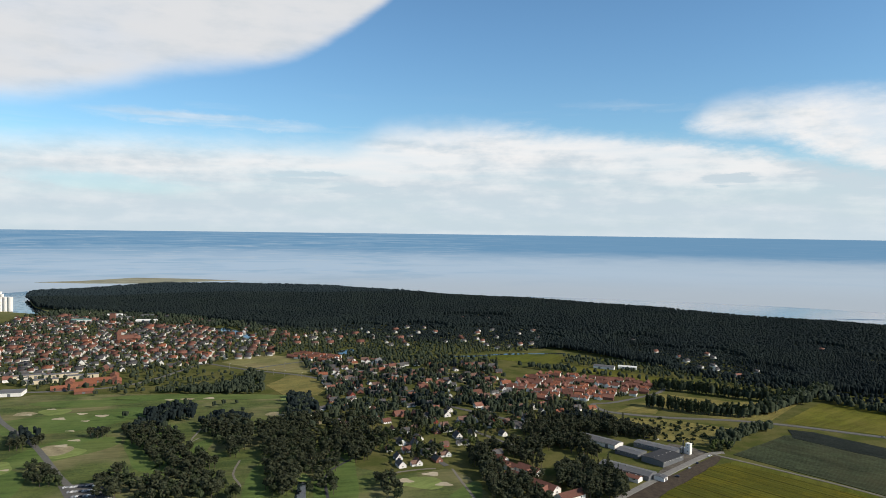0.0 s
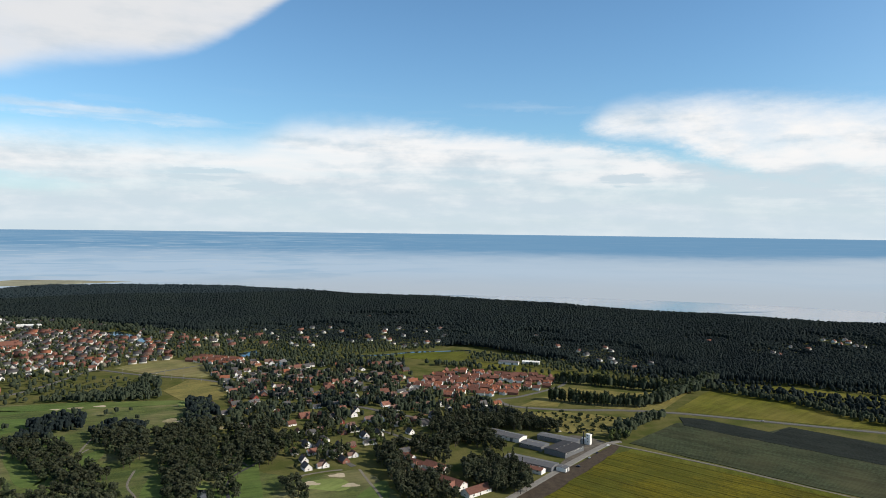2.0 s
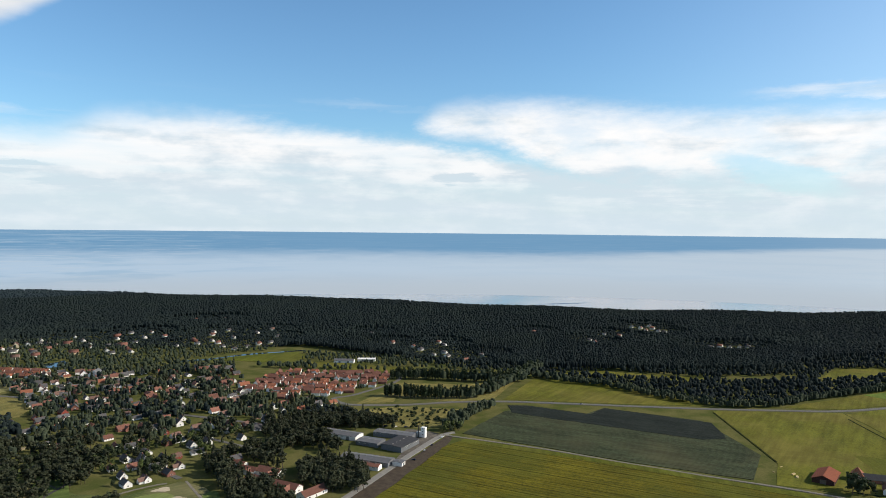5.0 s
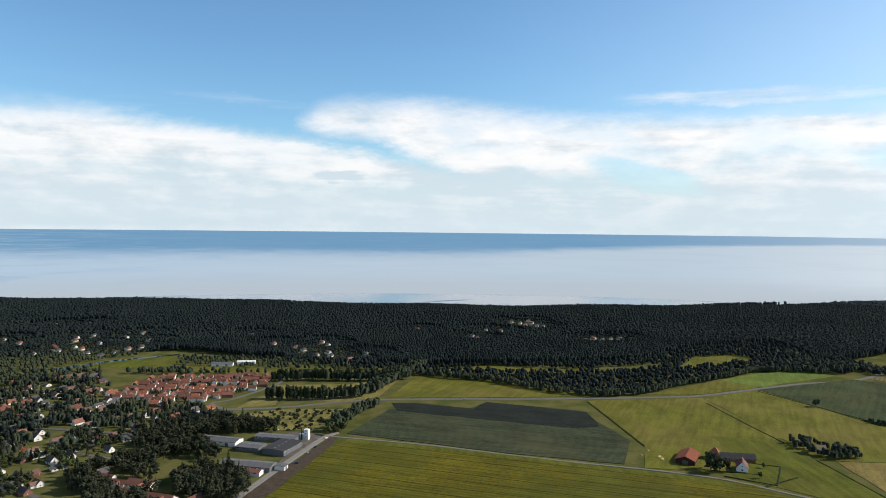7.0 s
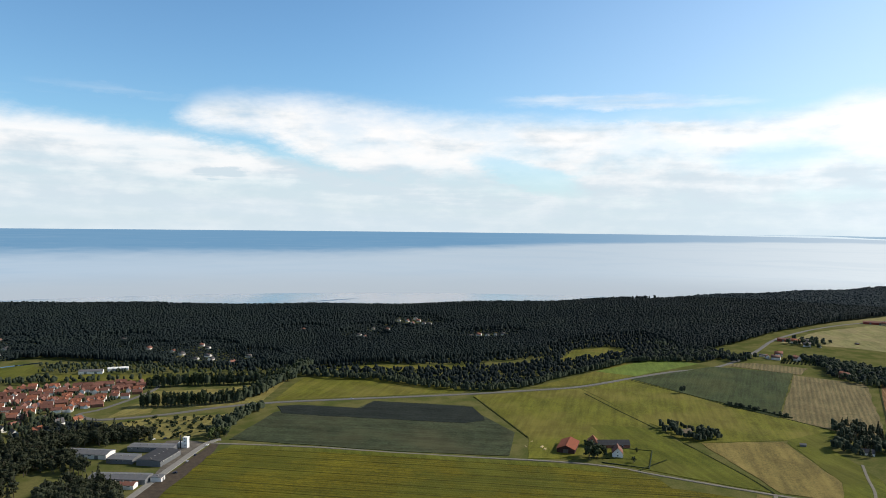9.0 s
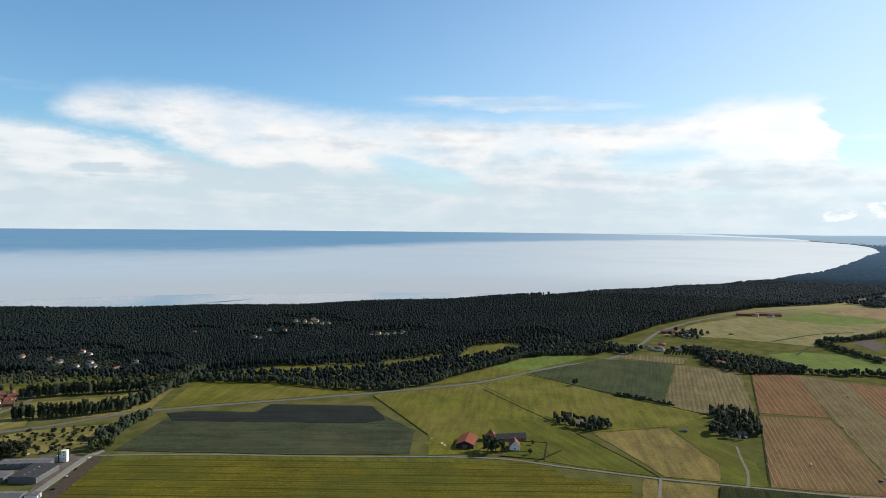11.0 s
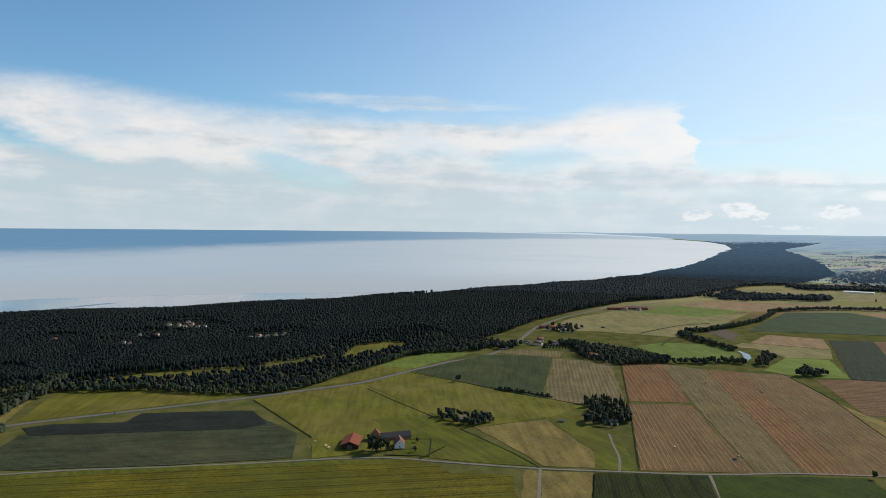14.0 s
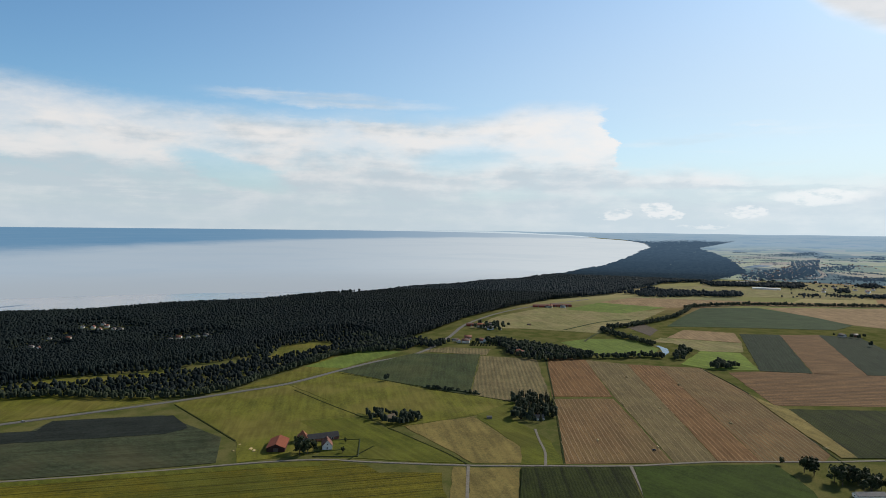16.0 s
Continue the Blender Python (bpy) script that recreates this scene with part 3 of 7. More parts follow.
def part(name, bm, mat, parent, label=""):
    me = bpy.data.meshes.new(name)
    bm.to_mesh(me)
    bm.free()
    me.materials.append(mat)
    ob = new(name, me)
    ob.parent = parent
    if label:
        tagged(ob, label)
    return ob


def big_mesh(name, verts, tris, mat, label, category, kind="stuff", group="", smooth=False):
    """A large joined mesh from arrays."""
    me = bpy.data.meshes.new(name)
    nv, nt = len(verts), len(tris)
    me.vertices.add(nv)
    me.vertices.foreach_set("co", np.asarray(verts, dtype=np.float32).ravel())
    me.loops.add(nt * 3)
    me.loops.foreach_set("vertex_index", np.asarray(tris, dtype=np.int32).ravel())
    me.polygons.add(nt)
    me.polygons.foreach_set("loop_start", np.arange(0, nt * 3, 3, dtype=np.int32))
    me.update(calc_edges=True)
    me.validate()
    if smooth:
        me.polygons.foreach_set("use_smooth", [True] * len(me.polygons))
    me.materials.append(mat)
    return tagged(new(name, me), label, category, group, kind)


def box(bm, x0, x1, y0, y1, z0, z1, m=None):
    c = [bm.verts.new((x, y, z)) for z in (z0, z1) for x, y in ((x0, y0), (x1, y0), (x1, y1), (x0, y1))]
    if m is not None:
        for v in c:
            v.co = m @ v.co
    for f in ((3, 2, 1, 0), (4, 5, 6, 7), (0, 1, 5, 4), (1, 2, 6, 5), (2, 3, 7, 6), (3, 0, 4, 7)):
        bm.faces.new([c[i] for i in f])


# what lies past D0 is drawn in towards the middle of the place, along the line of sight, so that the horizon stays within reach
EYE = np.array((0.9, 3.7, 229.2))
D0, DM, GLOBE = 3600.0, 4880.0, 1.157e7


def far(p):
    p = np.array(p, dtype=float).reshape(-1, 3)
    flat = p[:, :2] - EYE[:2]
    d = np.maximum(np.hypot(flat[:, 0], flat[:, 1]), 1e-6)
    over = np.maximum(d - D0, 0.0)
    p[:, 2] -= over ** 2 / (2 * GLOBE)
    k = np.where(over > 0, (D0 + (DM - D0) * over / (over + DM - D0)) / d, 1.0)[:, None]
    return EYE + (p - EYE) * k


def inside(poly, x, y):
    """Which of the points lie in the polygon."""
    x, y = np.asarray(x, float), np.asarray(y, float)
    hit = np.zeros(x.shape, bool)
    for (x0, y0), (x1, y1) in zip(poly, poly[1:] + poly[:1]):
        if y0 != y1:
            hit ^= ((y0 > y) != (y1 > y)) & (x < (x1 - x0) * (y - y0) / (y1 - y0) + x0)
    return hit


def slab(name, poly, h, mat, label, category, wobble=0.0):
    """A patch of land with its own height: a crop, a lawn, a plot."""
    bm = bmesh.new()
    rng = random.Random(len(poly) * 31 + int(poly[0][0]))
    pts = []
    for (x0, y0), (x1, y1) in zip(poly, poly[1:] + poly[:1]):
        k = max(1, int(math.hypot(x1 - x0, y1 - y0) / 14)) if wobble else 1
        for i in range(k):
            f = i / k
            pts.append((x0 + (x1 - x0) * f + rng.uniform(-wobble, wobble), y0 + (y1 - y0) * f + rng.uniform(-wobble, wobble)))
    top = [bm.verts.new((x, y, h)) for x, y in pts]
    low = [bm.verts.new((x, y, -0.3)) for x, y in pts]
    face = bm.faces.new(top)
    for i in range(len(pts)):
        j = (i + 1) % len(pts)
        bm.faces.new((low[i], low[j], top[j], top[i]))
    bmesh.ops.triangulate(bm, faces=[face])
    bmesh.ops.recalc_face_normals(bm, faces=bm.faces)
    me = bpy.data.meshes.new(name)
    bm.to_mesh(me)
    bm.free()
    me.materials.append(mat)
    return tagged(new(name, me), label, category, "", "structure")


def smooth_line(pts, step=8.0):
    """A line through the points, rounded at the bends."""
    out = []
    p = [pts[0]] + list(pts) + [pts[-1]]
    for a, b, c, d in zip(p, p[1:], p[2:], p[3:]):
        k = max(2, int(math.hypot(c[0] - b[0], c[1] - b[1]) / step))
        for i in range(k):
            t = i / k
            out.append(tuple(0.5 * (2 * b[j] + (c[j] - a[j]) * t + (2 * a[j] - 5 * b[j] + 4 * c[j] - d[j]) * t * t + (3 * b[j] - a[j] - 3 * c[j] + d[j]) * t ** 3) for j in (0, 1)))
    out.append(tuple(pts[-1]))
    return out


def road(name, pts, width, mat, label, h=0.18, category="road", curved=True):
    """A road with a slight crown and sloping edges."""
    line = smooth_line(pts) if curved else pts
    verts, faces = [], []
    for i, (x, y) in enumerate(line):
        a, b = line[max(0, i - 1)], line[min(len(line) - 1, i + 1)]
        dx, dy = b[0] - a[0], b[1] - a[1]
        s = math.hypot(dx, dy) or 1.0
        nx, ny = -dy / s, dx / s
        for off, z in ((-0.5, -0.1), (-0.46, h), (0.0, h + 0.06), (0.46, h), (0.5, -0.1)):
            verts.append((x + nx * off * width, y + ny * off * width, z))
        if i:
            k = 5 * i
            faces += [(k - 5 + j, k - 4 + j, k + 1 + j, k + j) for j in range(4)]
    return tagged(mesh_object(name, verts, [f[::-1] for f in faces], mat), label, category, "", "structure")
# ---- the large structure: land, sea, woods, fields, roads ----
COAST = [(-1336, 2273), (-1129, 2604), (-810, 2746), (-393, 2642), (3, 2360), (392, 2213), (664, 1955), (898, 1786), (624, 1940), (1018, 1705), (1319, 1530), (1624, 1386), (2034, 1301), (1624, 1342), (2264, 1189), (3151, 967), (4381, 977), (5881, 1125)]
FOREST_EDGE = [(-1301, 2169), (-1104, 1895), (-1007, 1840), (-856, 1806), (-647, 1756), (-436, 1611), (-277, 1535), (-154, 1434), (-24, 1408), (88, 1369), (239, 1341), (343, 1206), (456, 1110), (552, 1004), (657, 960), (786, 910), (918, 868), (1083, 910), (1208, 903), (1305, 869), (1193, 691), (1374, 695), (1617, 721), (1871, 709), (2174, 668), (2433, 544), (3081, 448), (3303, 286), (4019, 180), (5656, 370), (9212, 961), (15536, 905)]
BAY_TIP = [(8415, 1424), (9547, 1586)]
FAR_SHORE = [(80.6, 9850), (80.06, 11960), (78.8, 14650), (76.6, 17500), (72.0, 28000), (64.0, 45000), (56.0, 67000), (52.0, 73000)]


def shore_table():
    """The near shore's distance over the compass, and the far one's."""
    pts = [(-80.0, 2030.0), (-45.0, 2100.0), (-33.0, 2210.0), (-31.0, 2430.0)]
    for x, y in COAST[1:] + BAY_TIP:
        pts.append((math.degrees(math.atan2(x, y)), math.hypot(x, y) + 14))
    pts.sort()
    return pts


NEAR_SHORE = shore_table()
SEA_END = NEAR_SHORE[-1][0]


def near_shore(a):
    return float(np.interp(a, [p[0] for p in NEAR_SHORE], [p[1] for p in NEAR_SHORE]))


def far_shore(a):
    pts = sorted(FAR_SHORE)
    return float(np.interp(a, [p[0] for p in pts], [p[1] for p in pts])) if a > 52 else 73000.0


def polar_sheet(name, bearings, row_of, mat, label, category, closed):
    verts, uvs, faces = [], [], []
    rows = [row_of(a) for a in bearings]
    k = len(rows[0])
    for a, row in zip(bearings, rows):
        for r, z in row:
            verts.append((r * math.sin(radians(a)), r * math.cos(radians(a)), z))
    n = len(bearings)
    for i in range(n if closed else n - 1):
        j = (i + 1) % n
        faces += [(i * k + q, i * k + q + 1, j * k + q + 1, j * k + q) for q in range(k - 1)]
    ob = mesh_object(name, far(verts), faces, mat)
    layer = ob.data.uv_layers.new(name="true_km")
    idx = np.empty(len(ob.data.loops), dtype=np.int32)
    ob.data.loops.foreach_get("vertex_index", idx)
    layer.data.foreach_set("uv", (np.array(verts)[idx, :2] / 1000).astype(np.float32).ravel())
    return tagged(ob, label, category, "", "structure")


RADII = [0.0] + [50.0 * i for i in range(1, 73)] + [3600.0 * 1.06 ** i for i in range(1, 54)]


def land_row(a):
    wet = -80 <= a <= SEA_END
    r0 = near_shore(a) if wet else 1e9
    row = []
    for r in RADII:
        z = 0.0 if r < 8000 else -0.006 * (r - 8000)
        row.append((r, -8.0 - 0.006 * r if r0 + 5 < r else 0.0 if r < r0 + 60 else z))
    return row


def sea_row(a):
    r0, r1 = near_shore(a) - 4, max(near_shore(a) + 10, min(FAR_SEA, far_shore(a) + 40))
    return [(r0 + (r1 - r0) * i / 24, -0.5) for i in range(25)]


def far_sea_row(a):
    r0, r1 = max(FAR_SEA, near_shore(a)) - 3, far_shore(a) + (40 if a > 52 else 0)
    return [(r0 * (r1 / r0) ** (i / 50), -0.5) for i in range(51)]


FAR_SEA = 2450.0
HILLS = 60.0
LAND_BEARINGS = [-180 + 2 * i for i in range(50)] + [-80 + i for i in range(160)] + [80 + 0.1 * i for i in range(10)] + [81 + i for i in range(99)]
polar_sheet("ground", LAND_BEARINGS, land_row, M["ground"], "flat coastal plain of rough grass and distant fields", "ground", True)
FAR_LAND = [52.5 + 0.5 * i for i in range(56)] + [80.55, 80.58, 80.7, 81.0, 81.5] + [82 + i for i in range(60)]


def hill(a, r):
    return 0.9 + 1.5 * HILLS * min(1.0, max(0.0, (r - 9000) / 30000)) * (0.75 + 0.25 * math.sin(a * 0.8) * math.sin(a * 0.31 + 2))


def hill_row(a):
    if a > 80.57:
        rows = [3500 * 1.064 ** i for i in range(50)] + [76000]
    else:
        rows = [far_shore(a) + 60 + (76000 - far_shore(a)) * (i / 50) ** 1.3 for i in range(51)]
    return [(r, hill(a, r)) for r in rows]


polar_sheet("backdrop", [a for a in FAR_LAND if a < 80.57] + [80.6, 80.66], lambda a: [(r, z - 0.4) for r, z in hill_row(min(a, 80.57))], M["distance"], "shore beyond the bay, glowing, with blue haze painted on", "hills", False)
polar_sheet("backdrop", [a for a in FAR_LAND if a > 80.57], hill_row, M["distance"], "low hills and far plain, glowing, with blue haze painted on", "hills", False)
SEA_BEARINGS = [-79.9 + 0.4 * i for i in range(400)] + [80.1 + 0.05 * i for i in range(int((SEA_END - 80.1) / 0.05) + 1)]
polar_sheet("water", SEA_BEARINGS, sea_row, M["sea"], "calm pale sea bay with ruffled streaks", "water", False)
polar_sheet("backdrop", SEA_BEARINGS, far_sea_row, M["far_sea"], "open blue sea far out towards the horizon, glowing with painted sky sheen", "sea", False)
slab("field", [(293, 691), (377, 610), (470, 504), (522, 444), (560, 393), (562, 359), (551, 339), (578, 288), (528, 259), (452, 221), (331, 317), (120, 470), (140, 546), (192, 598), (228, 635), (264, 675)], 0.9, M["gold"], "ripening yellow-green crop with dark wheel tracks", "field", 1.2)
slab("headland", [(298, 695), (361, 632), (448, 532), (519, 448), (550, 403), (541, 395), (510, 440), (439, 524), (352, 624), (289, 687)], 0.96, M["green"], "green headland of the yellow crop along the lane", "field", 0.5)
slab("field", [(304, 716), (393, 788), (432, 786), (482, 741), (520, 759), (599, 667), (590, 640), (564, 544), (501, 491), (421, 574)], 0.45, M["dark"], "dark green potato field in drilled rows", "field", 0.5)
slab("field", [(408, 812), (432, 800), (487, 738), (520, 757), (603, 656), (572, 600), (545, 606), (440, 725), (396, 776)], 0.6, M["darker"], "blackish green potato strip on the potato field", "field", 1.2)
slab("meadow", [(416, 842), (518, 944), (616, 883), (670, 775), (651, 724), (562, 765)], 0.3, M["meadow"], "olive green meadow below the wood", "meadow", 1.2)
slab("meadow", [(644, 699), (795, 639), (720, 471), (567, 423), (512, 475), (562, 522)], 0.3, M["meadow"], "large olive meadow behind the red barn", "meadow", 1.2)
slab("meadow", [(659, 726), (745, 684), (909, 699), (1010, 711), (933, 639), (809, 651)], 0.32, M["meadow"], "olive meadow beyond the main road", "meadow", 1.2)
slab("field", [(909, 699), (1091, 705), (1108, 630), (933, 639)], 0.4, M["fresh"], "fresh green ley beside the wood", "field", 1.2)
slab("pasture", [(794, 632), (909, 632), (896, 535), (868, 448), (872, 374), (859, 323), (776, 340), (680, 404), (713, 458)], 0.26, M["meadow"], "yellow-green pasture with ditches", "pasture", 1.2)
slab("pasture", [(656, 512), (705, 456), (676, 401), (636, 310), (612, 277), (562, 418), (613, 433)], 0.34, M["green"], "green pasture round the farm", "pasture", 1.2)
slab("field", [(907, 629), (1102, 603), (1153, 493), (865, 386), (876, 448)], 0.6, M["beet"], "dark green beet field", "field", 1.2)
slab("field", [(1142, 487), (1162, 389), (905, 284), (856, 279), (872, 386)], 0.3, M["brown"], "brown-green striped stubble field", "field", 1.2)
slab("field", [(1127, 605), (1191, 578), (1218, 497), (1153, 481)], 0.3, M["brown"], "narrow brown field beside the gardens", "field", 1.2)
slab("field", [(694, 393), (770, 338), (688, 250), (639, 231), (617, 274), (639, 305)], 0.4, M["straw"], "dry straw-coloured hay meadow", "field", 1.2)
slab("meadow", [(867, 371), (860, 320), (787, 296), (722, 227), (656, 192), (637, 230), (688, 250), (771, 335)], 0.22, M["green"], "rough green grass by a copse", "meadow", 1.2)
slab("field", [(598, 286), (603, 274), (459, 208), (452, 221)], 0.3, M["straw"], "dry headland beside a track", "field", 1.2)
slab("field", [(603, 270), (626, 228), (477, 176), (460, 207)], 0.35, M["straw"], "straw-coloured field in front of the lane", "field", 1.2)
slab("field", [(624, 225), (675, 135), (583, 103), (522, 88), (477, 176)], 1.6, M["corn"], "dark green maize field", "field", 0.5)
slab("field", [(680, 130), (753, 9), (691, -22), (589, -40), (522, 86)], 0.5, M["deep"], "deep green field in front of the lane", "field", 1.2)
slab("field", [(995, -4), (1046, -116), (846, -128), (813, -66)], 0.5, M["corn"], "dark green field behind a grass bank", "field", 1.2)
slab("field", [(1206, 81), (1241, 36), (1324, -202), (1108, -193), (1008, 12)], 0.25, M["red_stubble"], "reddish brown harvested field", "field", 1.2)
slab("field", [(1666, 88), (1702, 9), (1264, -40), (1245, 36)], 0.5, M["blue"], "blue-green leek field", "field", 1.2)
slab("field", [(1702, 9), (1748, -70), (1297, -119), (1264, -42)], 0.25, M["red_stubble"], "reddish brown striped field", "field", 1.2)
slab("field", [(1739, -69), (1747, -146), (1396, -213), (1324, -202), (1292, -119)], 0.5, M["blue"], "blue-green leek field by a farm", "field", 1.2)
slab("field", [(1241, 159), (1393, 142), (1411, 74), (1250, 36), (1216, 107)], 0.4, M["lime"], "bright lime green clover field", "field", 1.2)
slab("field", [(1531, 224), (1673, 207), (1677, 100), (1540, 78)], 0.25, M["tan"], "tan harvested field", "field", 1.2)
slab("field", [(1459, 247), (1526, 235), (1534, 78), (1422, 68), (1393, 142), (1461, 202)], 0.3, M["pale_meadow"], "olive field beside the river", "field", 1.2)
slab("field", [(1936, 239), (2160, 219), (2268, 72), (2098, -72), (1962, -151), (1850, -108), (1762, 130), (1710, 250)], 0.5, M["teal"], "large blue-green cabbage field", "field", 1.2)
slab("field", [(2277, 57), (2500, -383), (1908, -292), (1972, -153)], 0.25, M["tan"], "wide brown field behind the cabbage", "field", 1.2)
slab("field", [(1358, 406), (1430, 367), (1470, 271), (1377, 217), (1312, 212), (1253, 271), (1273, 328)], 0.4, M["fresh"], "round green field in a river bend", "field", 1.2)
slab("field", [(1453, 648), (1677, 667), (1924, 625), (1970, 473), (2020, 340), (2075, 302), (1758, 324), (1520, 366), (1503, 529)], 0.3, M["pale_meadow"], "olive and straw field below the farm", "field", 1.2)
slab("field", [(1918, 556), (2152, 516), (2121, 309), (1910, 397)], 0.4, M["fresh"], "green field by a farm", "field", 1.2)
slab("field", [(2168, 520), (2375, 455), (2469, 45), (2657, -408), (2557, -392), (2282, 135), (2078, 351)], 0.25, M["tan"], "long tan field behind the tree line", "field", 1.2)
slab("field", [(1643, 328), (1723, 304), (1634, 258), (1536, 259)], 0.35, M["dirt"], "dark ploughed strip by the river", "field", 1.2)
slab("meadow", [(2415, 462), (2830, 500), (3010, 345), (3085, 100), (2950, -190), (2700, -220), (2660, 0), (2580, 230)], 0.3, M["pale_meadow"], "pale olive pasture on the plain", "meadow", 1.2)
slab("meadow", [(3000, 300), (3400, 330), (3480, 100), (3400, -380), (2980, -420), (2985, -180), (3095, 100)], 0.28, M["pale_meadow"], "wide pale pasture round the greenhouse", "meadow", 1.2)
slab("meadow", [(-374, 1174), (-319, 1253), (-219, 1215), (-178, 1148), (-223, 1091), (-315, 1130)], 0.3, M["pale_meadow"], "open grass field at the edge of town", "meadow", 1.2)
slab("meadow", [(-255, 1008), (-232, 1091), (-154, 1041), (-171, 950), (-217, 949)], 0.32, M["scrub"], "dry yellowish grass by the golf course", "meadow", 1.2)
slab("meadow", [(61, 1257), (126, 1291), (215, 1291), (228, 1224), (174, 1195)], 0.3, M["green"], "green river meadow", "meadow", 1.2)
slab("meadow", [(204, 1197), (266, 1166), (340, 1099), (425, 1044), (500, 987), (412, 1010), (321, 1065), (213, 1145)], 0.3, M["meadow"], "long strip of green meadow", "meadow", 1.2)
slab("golf_course", [(-591, 883), (-548, 932), (-297, 954), (-201, 949), (-194, 848), (-134, 747), (-76, 660), (-42, 647), (-36, 505), (-417, 494), (-555, 693)], 0.2, M["rough"], "golf course of mown fairways and rough", "golf course", 1.2)
slab("golf_course", [(7, 663), (27, 641), (45, 591), (39, 506), (-40, 505), (-42, 643)], 0.22, M["rough"], "golf rough round a green", "golf course", 1.2)
slab("heath", [(198, 853), (271, 852), (346, 811), (371, 824), (293, 745), (248, 759)], 0.25, M["scrub"], "dry yellow heath dotted with bushes", "heath", 1.2)
slab("meadow", [(265, 926), (306, 938), (271, 875), (223, 882)], 0.3, M["scrub"], "dry meadow plot between tree rows", "meadow", 1.2)
slab("meadow", [(309, 960), (424, 864), (394, 876), (284, 890)], 0.26, M["scrub"], "dry yellow meadow between tree rows", "meadow", 1.2)
slab("clearing", [(555, 972), (657, 960), (787, 855), (757, 836), (664, 905)], 0.25, M["meadow"], "grass clearing along the wood", "clearing", 1.2)
slab("clearing", [(932, 794), (1040, 848), (1119, 825), (1116, 776), (1000, 770)], 0.25, M["meadow"], "grass clearing in the wood", "clearing", 1.2)
slab("bare_soil", [(289, 706), (282, 711), (205, 640), (139, 574), (120, 552), (140, 548), (192, 600), (228, 637), (264, 676)], 0.28, M["dirt"], "strip of bare brown soil by the works road", "soil", 1.2)
slab("spit", [(-1628, 2770), (-1413, 2747), (-1206, 2781), (-1044, 2900), (-883, 2993), (-1100, 3058), (-1359, 3082), (-1492, 2855)], 0.6, M["spit"], "low sandy spit with thin grass", "spit", 1.2)
slab("harbour_water", [(-1465, 2300), (-1424, 2391), (-1277, 2137), (-1126, 1920), (-1029, 1825), (-1050, 1786), (-1126, 1814), (-1216, 1910)], 0.15, M["water"], "harbour channel of grey-blue water", "water", 0.6)
slab("river", [(1419, 223), (1386, 201), (1350, 193), (1296, 197), (1316, 207), (1355, 207), (1392, 216), (1415, 228)], 0.2, M["water"], "bend of a narrow bright river", "river", 0.6)
slab("river", [(-398, 1430), (-473, 1519), (-537, 1565), (-494, 1588), (-420, 1507), (-352, 1389)], 0.2, M["water"], "river reach between gardens", "river", 0.6)
slab("pond", [(-130, 630), (-123, 629), (-111, 576), (-122, 576), (-126, 608)], 0.3, M["water"], "dark golf course pond", "pond", 0.6)
slab("canal", [(9, 1262), (60, 1269), (124, 1296), (189, 1300), (234, 1306), (230, 1297), (165, 1290), (100, 1276), (59, 1257), (9, 1251)], 0.35, M["water"], "still canal below the wood", "canal", 0.6)
slab("pond", [(-202, 1296), (-169, 1324), (-158, 1276), (-186, 1262)], 0.3, M["water"], "small pond in the town", "pond", 0.6)
MAIN_ROAD = [(202, 921), (212, 884), (277, 859), (350, 850), (408, 833), (462, 807), (556, 757), (645, 711), (733, 672), (803, 645), (923, 632), (1004, 622), (1112, 597), (1281, 622), (1443, 664), (1543, 680), (1732, 688), (1933, 663), (2234, 572)]
LANE = [(281, 718), (291, 708), (363, 636), (418, 570), (473, 508), (518, 460), (554, 412), (574, 360), (609, 274), (643, 207), (682, 134), (733, 62), (782, -30), (818, -90)]
road("main_road", MAIN_ROAD, 8.0, M["asphalt"], "two-lane asphalt country road", 0.5)
road("lane", LANE, 4.0, M["gravel"], "narrow pale lane between fields", 0.45)
road("works_road", [(297, 722), (281, 718), (228, 668), (160, 599), (131, 570)], 7.5, M["pale_asphalt"], "grey road past the factory", 0.42)


# ---- the wood by the shore ----
FOREST = COAST + BAY_TIP + [(11777, 2064), (14373, 2855), (21600, 4050), (21600, 1215)] + FOREST_EDGE[::-1]


